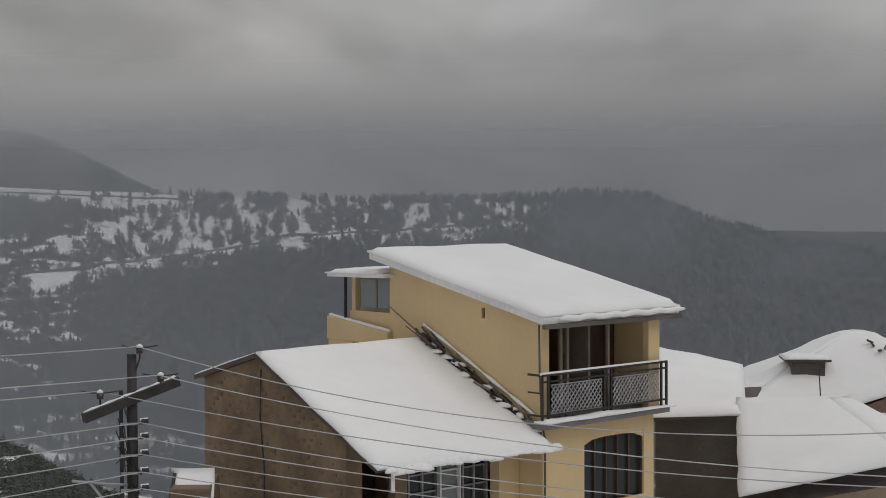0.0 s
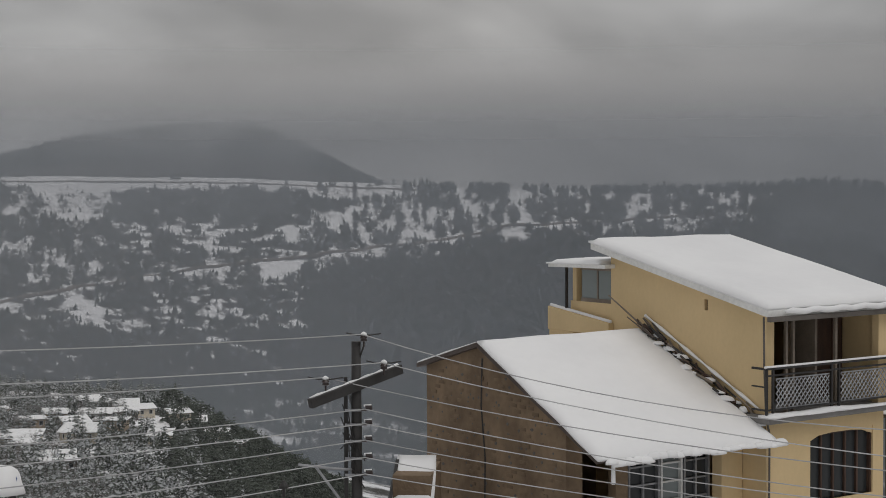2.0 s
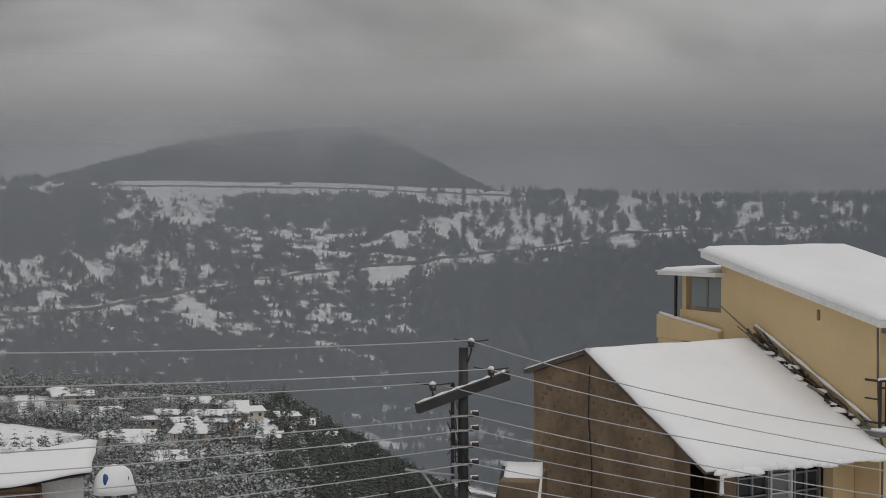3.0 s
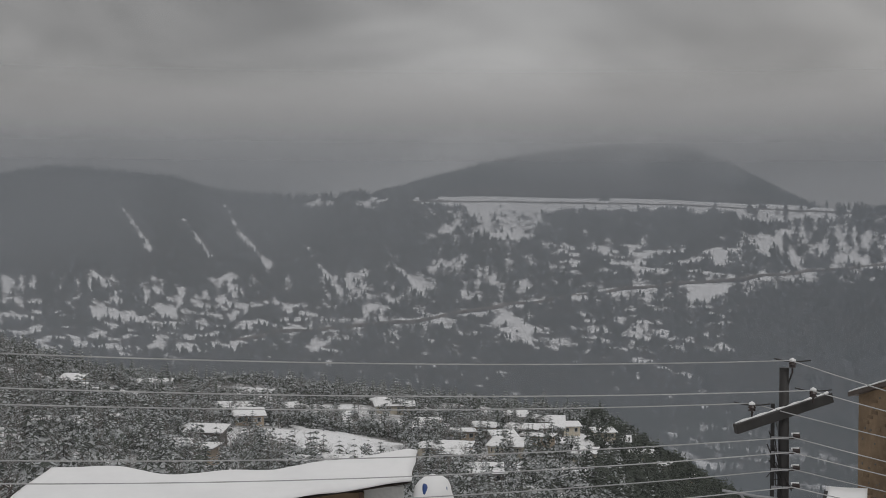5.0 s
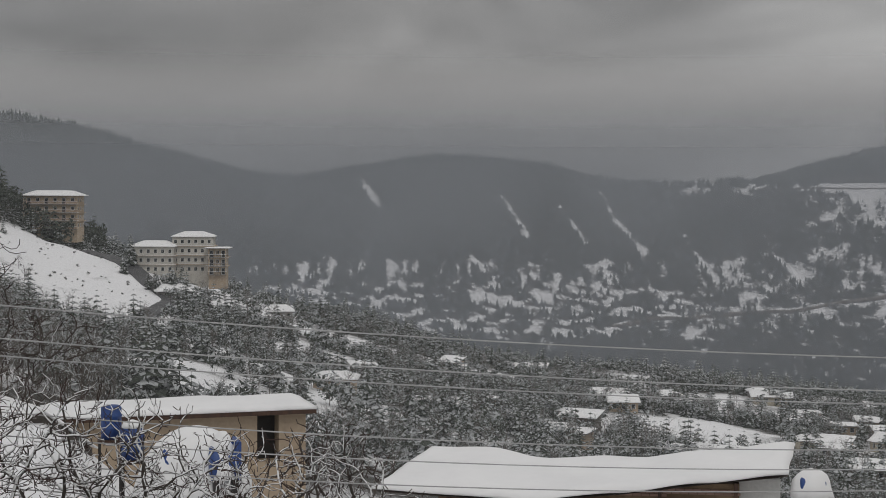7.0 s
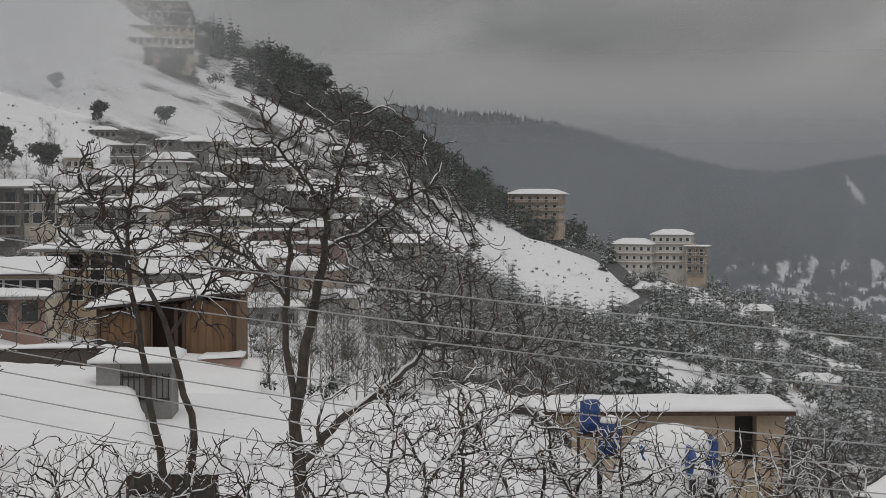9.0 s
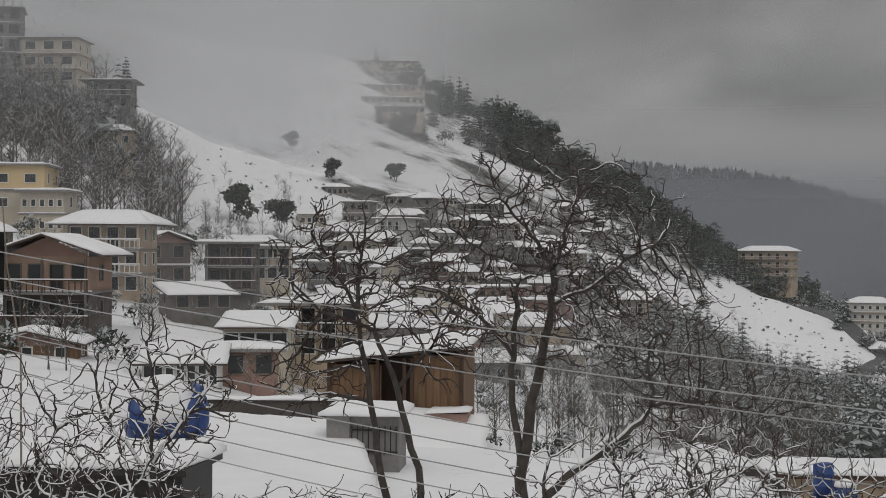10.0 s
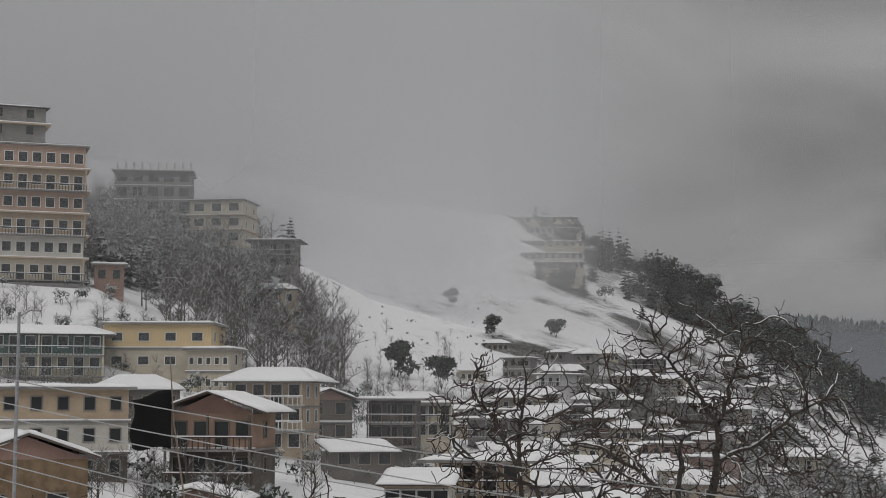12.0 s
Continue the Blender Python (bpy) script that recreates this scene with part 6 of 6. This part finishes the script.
def plant(name, label, protos, spots, scales, mats, rng):
    """One object of many trees set on the ground."""
    V, T, S = [], [], []
    o = 0
    for (x, y, z), k in zip(spots, scales):
        v, t, s = protos[rng.integers(len(protos))]
        an = rng.uniform(0, math.tau)
        c, q = math.cos(an), math.sin(an)
        w = v * k * np.array((1, 1, rng.uniform(0.85, 1.15)), np.float32)
        V.append(np.stack([w[:, 0] * c - w[:, 1] * q + x, w[:, 0] * q + w[:, 1] * c + y, w[:, 2] + z], 1))
        T.append(t + o)
        S.append(s)
        o += len(v)
    me = bulk_mesh(name, np.concatenate(V), np.concatenate(T), np.concatenate(S), mats)
    return tagged(new(name, me), label, "trees", kind="stuff")


def scatter(rng, n, az0, az1, r0, r1, cover_min, keep=None):
    az = rng.uniform(az0, az1, n)
    r = np.sqrt(rng.uniform(r0 ** 2, r1 ** 2, n))
    x, y = -np.sin(np.radians(az)) * r, np.cos(np.radians(az)) * r
    ok = woodland(x, y) > cover_min + rng.uniform(-0.2, 0.2, n)
    if keep is not None:
        ok &= keep(az, r)
    x, y = x[ok], y[ok]
    return np.stack([x, y, ground_z(x, y) - 0.3], 1)


trng = np.random.default_rng(5)
FOREST_MATS = [BARK, NEEDLE, FROST, FROST]
near_conifers = [conifer_proto(trng, 9.0, 2.3, 9, 7, 0.35) for _ in range(6)]
rounds = [round_proto(trng, 7.0, 3.4, 150) for _ in range(6)]
bares = [bare_proto(trng, 9.0, 2.6, 14, 6) for _ in range(6)]
BARE_MATS = [BARE, NEEDLE, FROST, FROST]

p = scatter(trng, 5200, 12.5, 58, 170, 760, 0.48)
p = p[np.degrees(np.arctan2(-p[:, 0], p[:, 1])) > 17 + trng.uniform(-1.5, 1.5, len(p))]
plant("conifer_wood", "snow-dusted conifers on the wooded spur", near_conifers, p, trng.uniform(0.5, 1.15, len(p)), FOREST_MATS, trng)
p = scatter(trng, 4200, 12.5, 52, 150, 740, 0.38)
p = p[np.degrees(np.arctan2(-p[:, 0], p[:, 1])) > 17 + trng.uniform(-1.5, 1.5, len(p))]
plant("evergreen_thicket", "frosted round evergreen trees between the houses", rounds, p, trng.uniform(0.4, 0.85, len(p)), FOREST_MATS, trng)
p = scatter(trng, 1500, 20, 60, 110, 620, 0.3)
plant("bare_wood", "leafless grey trees on the slope", bares, p, trng.uniform(0.5, 1.1, len(p)), BARE_MATS, trng)
# wooded crest of the hill and the bank below the upper hotels
p = scatter(trng, 1500, 50, 66, 560, 900, 0.5)
plant("conifer_wood", "dark conifers along the hill crest", near_conifers + rounds, p, trng.uniform(0.8, 1.7, len(p)), [BARK, NEEDLE, NEEDLE, FROST], trng)
p = scatter(trng, 650, 74.0, 90, 235, 430, 0.3)
plant("bare_wood", "tall leafless trees on the bank", bares, p, trng.uniform(0.9, 1.6, len(p)), BARE_MATS, trng)
p = scatter(trng, 480, 75, 90, 250, 430, 0.4)
plant("conifer_wood", "snowy conifers between the hotels", near_conifers + rounds, p, trng.uniform(0.7, 1.3, len(p)), FOREST_MATS, trng)
p = scatter(trng, 800, 56, 75, 95, 420, 0.10)
plant("bare_scrub", "leafless garden trees between the houses", bares, p, trng.uniform(0.3, 0.7, len(p)), BARE_MATS, trng)
p = scatter(trng, 800, 50, 62, 110, 400, -0.1)
plant("bare_scrub", "brown leafless scrub on the slope below the road", bares, p, trng.uniform(0.4, 0.85, len(p)), BARE_MATS, trng)
p = scatter(trng, 420, 56, 88, 100, 300, -0.2)
plant("garden_evergreens", "small dark evergreen shrubs between the houses", rounds, p, trng.uniform(0.15, 0.42, len(p)), FOREST_MATS, trng)
p = scatter(trng, 800, 76, 90, 90, 230, -0.05)
plant("bare_scrub", "leafless garden trees between the houses", bares, p[::2], trng.uniform(0.3, 0.6, len(p[::2])), BARE_MATS, trng)
p = scatter(trng, 150, 72.9, 79.5, 205, 340, -0.3)
plant("bare_wood", "tall leafless trees below the upper houses", bares, p, trng.uniform(1.0, 1.7, len(p)), BARE_MATS, trng)
p = scatter(trng, 1500, 11.5, 18.5, 380, 800, 0.35)
plant("conifer_wood", "dark conifers on the end of the spur", near_conifers + rounds, p, trng.uniform(0.6, 1.2, len(p)), [BARK, NEEDLE, NEEDLE, FROST], trng)
p = scatter(trng, 220, 46, 54, 390, 600, -1.5)
plant("slope_scrub", "small dark shrubs on the snowy bank below the road", rounds, p, trng.uniform(0.06, 0.22, len(p)), [BARK, BARK, NEEDLE, FROST], trng)
p = scatter(trng, 260, 67, 75.5, 285, 620, -1.5)
plant("slope_scrub", "small dark shrubs poking through the snow slope", rounds, p, trng.uniform(0.05, 0.16, len(p)), [BARK, BARK, NEEDLE, FROST], trng)
# far mountain woods
def spire_proto(rng, height, spread, slot=1):
    """A far conifer: two ragged tiers of boughs."""
    v, t = [], []
    for z0, z1, w in ((0.05, 0.75, 1.0), (0.42, 1.0, 0.66)):
        n = len(v)
        for q in range(5):
            an, k = math.tau * (q + 0.6 * rng.random()) / 5, rng.uniform(0.7, 1.2)
            v.append((math.cos(an) * spread * w * k, math.sin(an) * spread * w * k, height * (z0 + rng.uniform(-0.05, 0.08))))
        v.append((rng.uniform(-0.1, 0.1) * spread, rng.uniform(-0.1, 0.1) * spread, height * z1))
        t += [(n + q, n + (q + 1) % 5, n + 5) for q in range(5)]
    return np.array(v, np.float32), np.array(t, np.int64), np.full(len(t), slot)


spires = [spire_proto(trng, 9.5, 2.3, 1 if i < 4 else 3) for i in range(6)] + [spire_proto(trng, 7.0, 3.0, 1 if i < 2 else 3) for i in range(4)]
FAR_MATS = [BARK, NEEDLE, NEEDLE, HOAR]
p = scatter(trng, 5200, -18, 57, 3060, 3110, 0.35)
plant("far_wood", "ragged line of trees along the mountain crest", spires, p, trng.uniform(0.7, 2.0, len(p)), FAR_MATS, trng)
p = scatter(trng, 9000, 8, 28, 3900, 4320, 0.2)
plant("far_wood", "dark woods on the cloud-capped hill", spires, p, trng.uniform(0.8, 1.7, len(p)), FAR_MATS, trng)
p = scatter(trng, 46000, -18, 57, 1800, 3080, 0.5)
plant("far_wood", "dark woods on the far mountainside", spires, p, trng.uniform(0.6, 1.35, len(p)), FAR_MATS, trng)
p = scatter(trng, 12000, -18, 57, 1000, 1850, 0.5)
plant("far_wood", "dark woods on the valley floor", spires, p, trng.uniform(0.7, 1.3, len(p)), [BARK, NEEDLE, NEEDLE, NEEDLE], trng)
p = scatter(trng, 4000, -18, 57, 1850, 3050, 0.1)
plant("far_wood", "scattered dark trees on far snowy fields", spires, p, trng.uniform(0.5, 1.1, len(p)), FAR_MATS, trng)


def lone_tree(label, proto, az, r, el, k, mats=FOREST_MATS):
    v, t, s = proto
    p = bearing(az, r)
    tr = thing("tree", pose(p.x, p.y, ground_at(p.x, p.y) - 0.2 if el is None else rise(r, el), 0, 0, az * 37), label, "tree")
    for slot, nm in ((0, "trunk"), (1, "crown"), (2, "crown_snow")):
        sel = s == slot
        if sel.any():
            tri = t[sel]
            u, inv = np.unique(tri, return_inverse=True)
            tagged(part(nm, bulk_mesh(nm, v[u] * k, inv.reshape(-1, 3), np.zeros(len(tri)), [mats[slot]]), None, tr), kind="stuff")


big_round = [round_proto(trng, 7.0, 3.2, 700) for _ in range(3)]
for az, r, el, k in ((71.1, 330, 0.75, 1.25), (69.4, 320, 0.6, 1.0), (69.05, 475, None, 0.8), (67.5, 440, None, 0.95), (65.2, 470, None, 0.9), (73.0, 240, -0.9, 0.9), (60.7, 690, None, 1.9), (59.7, 690, None, 2.1), (58.5, 690, None, 1.7), (57.9, 690, None, 1.6), (60.2, 680, None, 1.5)):
    lone_tree("dark round evergreen tree standing on the snow slope", big_round[int(az * 10) % 3], az, r, el, k, [BARK, NEEDLE, NEEDLE if az > 65 else FROST, FROST])
fine_conifers = [conifer_proto(trng, 9.0, 2.2, 16, 10, 0.4) for _ in range(3)]
for az, r, el, k in ((52.1, 620, -0.7, 0.8), (48.95, 545, -2.9, 1.6), (49.2, 530, -3.1, 1.1), (75.0, 335, 5.0, 1.2), (46.2, 330, -6.4, 1.0), (79.4, 290, 4.0, 1.3), (80.2, 285, 3.9, 1.2), (78.8, 285, 3.3, 1.3)):
    lone_tree("tall conifer standing above the slope", fine_conifers[int(az * 10) % 3], az, r, el, k)


# ---------- bare trees close by ----------
def branch_out(rng, pts, parent, wide, goals, step, kill, reach, droop):
    """Grow twigs from the given limb points towards goals spread through the crown, each goal pulling its nearest twig."""
    pts, parent, wide = list(pts), list(parent), list(wide)
    P = np.array(pts)
    d = np.linalg.norm(goals[:, None, :] - P[None, :, :], axis=2)
    near, dist = d.argmin(1), d.min(1)
    alive = np.ones(len(goals), bool)
    stuck = {}
    for _ in range(110):
        pull = {}
        for g in np.nonzero(alive & (dist < reach))[0]:
            pull.setdefault(int(near[g]), []).append(g)
        fresh = []
        for i, gs in sorted(pull.items()):
            if stuck.get(i, 0) > 2:
                continue
            dirs = goals[gs] - pts[i]
            dirs = dirs / (np.linalg.norm(dirs, axis=1)[:, None] + 1e-9)
            v = dirs.mean(0) + rng.normal(size=3) * 0.24 + np.array((0, 0, droop))
            if parent[i] >= 0:
                b = np.array(pts[i]) - np.array(pts[parent[i]])
                v = v + 0.35 * b / (np.linalg.norm(b) + 1e-9)
            v = v / (np.linalg.norm(v) + 1e-9)
            stuck[i] = stuck.get(i, 0) + 1
            fresh.append((i, np.array(pts[i]) + v * step * rng.uniform(0.8, 1.2)))
        if not fresh:
            break
        o = len(pts)
        for i, q in fresh:
            pts.append(q)
            parent.append(i)
            wide.append(0.0)
        F = np.array([q for _, q in fresh])
        d = np.linalg.norm(goals[:, None, :] - F[None, :, :], axis=2)
        k, m = d.argmin(1), d.min(1)
        better = m < dist
        near, dist = np.where(better, k + o, near), np.where(better, m, dist)
        alive &= dist > kill
    # short curled spurs on the tips
    tips = sorted(set(range(len(pts))) - set(parent))
    for i in tips:
        for _ in range(rng.integers(1, 3)):
            b = np.array(pts[i]) - np.array(pts[parent[i]])
            b = b / (np.linalg.norm(b) + 1e-9)
            j, q = i, np.array(pts[i])
            for _ in range(2):
                b = b + rng.normal(size=3) * 0.45 + np.array((0, 0, 0.25))
                b = b / np.linalg.norm(b)
                q = q + b * step * 0.8
                pts.append(q)
                parent.append(j)
                wide.append(0.0)
                j = len(pts) - 1
    return pts, parent, wide


def crown_goals(rng, blobs):
    """Goals spread through round parts of a crown: centre, three half-widths, how many; denser towards the outside."""
    out = []
    for c, half, n in blobs:
        d = rng.normal(size=(n, 3))
        d /= np.linalg.norm(d, axis=1)[:, None]
        out.append(np.array(c) + d * np.array(half) * (rng.random((n, 1)) ** 0.45))
    return np.concatenate(out)


def bare_tree(label, az, r, limbs, blobs, seed, snow=0.6, fine=0.009, step=0.12, kill=0.14, droop=0.05):
    """limbs: main stems as (side, height, radius) points in metres across the line of sight; blobs: the crown's round parts."""
    rng = np.random.default_rng(seed)
    tr = thing("bare_tree", on_bearing(az, r, 0), label, "tree", "bare trees")
    limb, brush, snowy, trunk = Geo(), Geo(), Geo(), Geo()
    pts, parent, wide = [], [], []
    for stem in limbs:
        lean = rng.uniform(-0.5, 0.5)
        for i in range(len(stem) - 1):
            for k in range(5):
                s = k / 4 if i == len(stem) - 2 else k / 5
                x, z, w = (stem[i][c] * (1 - s) + stem[i + 1][c] * s for c in range(3))
                w *= 0.8
                y = lean * (i + s) / len(stem) if stem is not limbs[0] else 0.0
                j = rng.normal(size=3) * (0.022 if i or k else 0)
                first = i == 0 and k == 0
                root = -1
                if first and pts:
                    root = min(range(len(pts)), key=lambda n: (pts[n][0] - x) ** 2 + (pts[n][2] - z) ** 2)
                pts.append(np.array((x, y, z)) + j if root < 0 else np.array(pts[root]))
                parent.append(root if first else len(pts) - 2)
                wide.append(w)
    stem_n = len(pts)
    load_of_snow = 0.95 if snow > 0.65 else 0.6
    pts, parent, wide = branch_out(rng, pts, parent, wide, crown_goals(rng, blobs), step, kill, 1.6, droop)
    n = len(pts)
    load = np.zeros(n)
    kids = [[] for _ in range(n)]
    for i in range(n - 1, -1, -1):
        load[i] = max(load[i], fine ** 2.5) if not kids[i] else load[i]
        if parent[i] >= 0:
            kids[parent[i]].append(i)
            load[parent[i]] += load[i]
    rad = [wide[i] if i < stem_n else min(0.05, load[i] ** 0.4) for i in range(n)]
    starts = [i for i in range(n) if parent[i] < 0]
    while starts:
        i = starts.pop()
        path = [parent[i]] if parent[i] >= 0 else []
        while True:
            path.append(i)
            if not kids[i]:
                break
            order = sorted(kids[i], key=lambda c: (c == i + 1 and c < stem_n, load[c]))
            starts += order[:-1]
            i = order[-1]
        body = [rad[k] for k in path]
        if parent[path[1 if len(path) > 1 else 0]] >= 0 and len(path) > 1:
            body[0] = min(body[0], body[1] * 1.25)
        line = [Vector(pts[k]) for k in path]
        if len(line) < 2:
            continue
        on_stem = path[-2] < stem_n and len(path) > 1 and path[1] < stem_n
        big = max(body)
        (trunk if on_stem else limb if big > 0.016 else brush).tube(line, body, 9 if on_stem else 5 if big > 0.016 else 3)
        if on_stem or rng.random() < snow * (1.0 if big > 0.014 else 0.7):
            a = 0
            while a < len(line) - 1:
                b = min(len(line) - 1, a + int(rng.integers(3, 9)))
                run = line[a:b + 1]
                if len(run) > 1 and (on_stem or abs((run[-1] - run[0]).normalized().z) < 0.93) and rng.random() < 0.35 + 0.6 * snow:
                    ks = [max(k, 0.006) for k in body[a:b + 1]]
                    snowy.tube([q + Vector(((-0.55 if on_stem else -0.2) * k, (-0.4 if on_stem else -0.3) * k, k * 0.6)) for q, k in zip(run, ks)], [k * load_of_snow for k in ks[:-1]] + [ks[-1] * 0.25], 5 if big > 0.016 else 3)
                a = b
    part("trunk", trunk, BARK, tr, "grey bark trunk and main limbs", smooth=True)
    if limb.v:
        tagged(part("branchwork", limb, BARK, tr, smooth=True), kind="stuff")
    tagged(part("brushwood", brush, TWIG, tr, "fine reddish twigs"), kind="stuff")
    if snowy.v:
        tagged(part("branch_snow", snowy, SNOW, tr, "lines of snow along the branches", smooth=True), kind="stuff")
    return tr


bare_tree("large leafless walnut tree with snow along its limbs", 60.4, 30, [
    [(0.1, -8.2, 0.20), (0.05, -5.8, 0.18), (-0.08, -4.4, 0.15), (0.2, -2.6, 0.12), (0.52, -1.1, 0.10), (0.55, -0.4, 0.085)],
    [(-0.08, -4.4, 0.10), (-0.25, -2.6, 0.08), (-0.2, -1.4, 0.065), (-0.12, -0.7, 0.04)],
    [(0.05, -5.3, 0.12), (0.75, -4.4, 0.10), (1.7, -3.75, 0.085), (2.3, -3.2, 0.07), (2.45, -2.75, 0.05)],
    [(0.55, -0.4, 0.06), (0.2, 0.15, 0.045), (-0.3, 0.75, 0.035), (-0.6, 1.2, 0.02)],
    [(0.55, -0.4, 0.06), (0.75, 0.25, 0.045), (0.95, 0.9, 0.03), (1.0, 1.5, 0.02)],
    [(0.52, -1.1, 0.06), (1.3, -0.7, 0.045), (1.9, -0.2, 0.035), (2.5, 0.1, 0.02)],
    [(0.55, -0.4, 0.05), (-0.1, -0.3, 0.04), (-0.9, -0.05, 0.03), (-1.4, 0.35, 0.02)],
    [(-0.25, -2.0, 0.055), (-0.9, -1.3, 0.048), (-1.6, -0.9, 0.042), (-1.85, -0.25, 0.035), (-1.5, 0.2, 0.02)],
    [(2.4, -3.0, 0.05), (3.1, -2.9, 0.04), (3.9, -2.95, 0.03), (4.6, -3.2, 0.02)]],
    [((0.6, 0, -0.1), (2.7, 2.0, 2.3), 1450), ((2.3, 0, -1.3), (1.8, 1.3, 1.2), 320), ((-1.5, 0, -0.7), (1.4, 1.0, 1.2), 300), ((3.7, 0, -2.9), (2.0, 1.1, 0.9), 280)], 3, 0.3, 0.0078)
bare_tree("slender leafless tree with two leaning stems", 65.4, 27, [
    [(0.45, -8.0, 0.13), (0.2, -5.6, 0.10), (-0.15, -3.6, 0.08), (-0.55, -1.2, 0.05), (-0.5, -0.1, 0.035)],
    [(0.45, -6.4, 0.10), (0.55, -4.2, 0.085), (0.15, -2.4, 0.065), (-0.25, -1.4, 0.045)],
    [(-0.5, -1.2, 0.045), (-1.0, -0.3, 0.035), (-1.4, 0.3, 0.02)],
    [(-0.25, -1.4, 0.045), (-1.2, -1.1, 0.035), (-1.9, -0.5, 0.02)],
    [(0.15, -2.4, 0.045), (0.8, -1.6, 0.035), (1.2, -0.7, 0.02)]],
    [((-0.7, 0, -0.5), (1.5, 1.3, 1.5), 600), ((0.9, 0, -1.5), (0.9, 0.9, 1.0), 180), ((-1.3, 0, -2.2), (1.0, 0.9, 0.8), 150)], 8, 0.45)
bare_tree("small leafless tree above the yard", 73.9, 24, [
    [(0.1, -8.0, 0.08), (0.0, -4.6, 0.06), (-0.05, -3.0, 0.045), (0.05, -2.2, 0.025)],
    [(0.0, -3.6, 0.045), (-0.6, -2.8, 0.035), (-0.9, -2.2, 0.02)],
    [(0.0, -3.2, 0.045), (0.5, -2.5, 0.03), (0.9, -2.0, 0.02)]],
    [((0.0, 0, -2.3), (1.4, 1.1, 1.2), 300)], 12, 0.7)
for i, (az, r, top) in enumerate(((77.6, 21, -2.3), (80.2, 23, -1.9), (76.2, 22, -3.0), (69.4, 25, -4.2), (57.4, 23, -2.9), (54.6, 24, -2.8), (51.6, 25, -3.2), (48.8, 25, -3.6), (45.4, 26, -4.2), (62.6, 24, -4.0), (83.4, 24, -1.7), (42.6, 27, -4.5), (67.2, 23, -3.8))):
    bare_tree("snow-laden leafless bush of tangled branches", az, r, [
        [(0, -8.5, 0.055), (0.1, top - 1.6, 0.04), (0.15, top - 0.9, 0.022)],
        [(0, -7.0, 0.045), (-0.5, top - 1.5, 0.033), (-0.9, top - 0.8, 0.02)],
        [(0, -7.0, 0.045), (0.7, top - 1.5, 0.033), (1.1, top - 0.9, 0.02)]],
        [((0.1, 0, top - 0.9), (2.0, 1.3, 1.3), 380), ((0.1, 0, top - 2.4), (1.8, 1.2, 1.0), 170)], 40 + i, 0.9 if az > 68 or az < 60 else 0.7, 0.0072, 0.12, 0.14)
bare_tree("bare leafless tree at the edge of the valley view", 40.9, 28, [
    [(0, -10, 0.07), (0.05, -5.6, 0.045), (-0.1, -4.9, 0.025)], [(0.0, -6.2, 0.045), (-0.6, -5.2, 0.03), (-0.9, -4.6, 0.02)]],
    [((-0.4, 0, -4.9), (1.1, 0.9, 0.9), 160)], 77, 0.5)
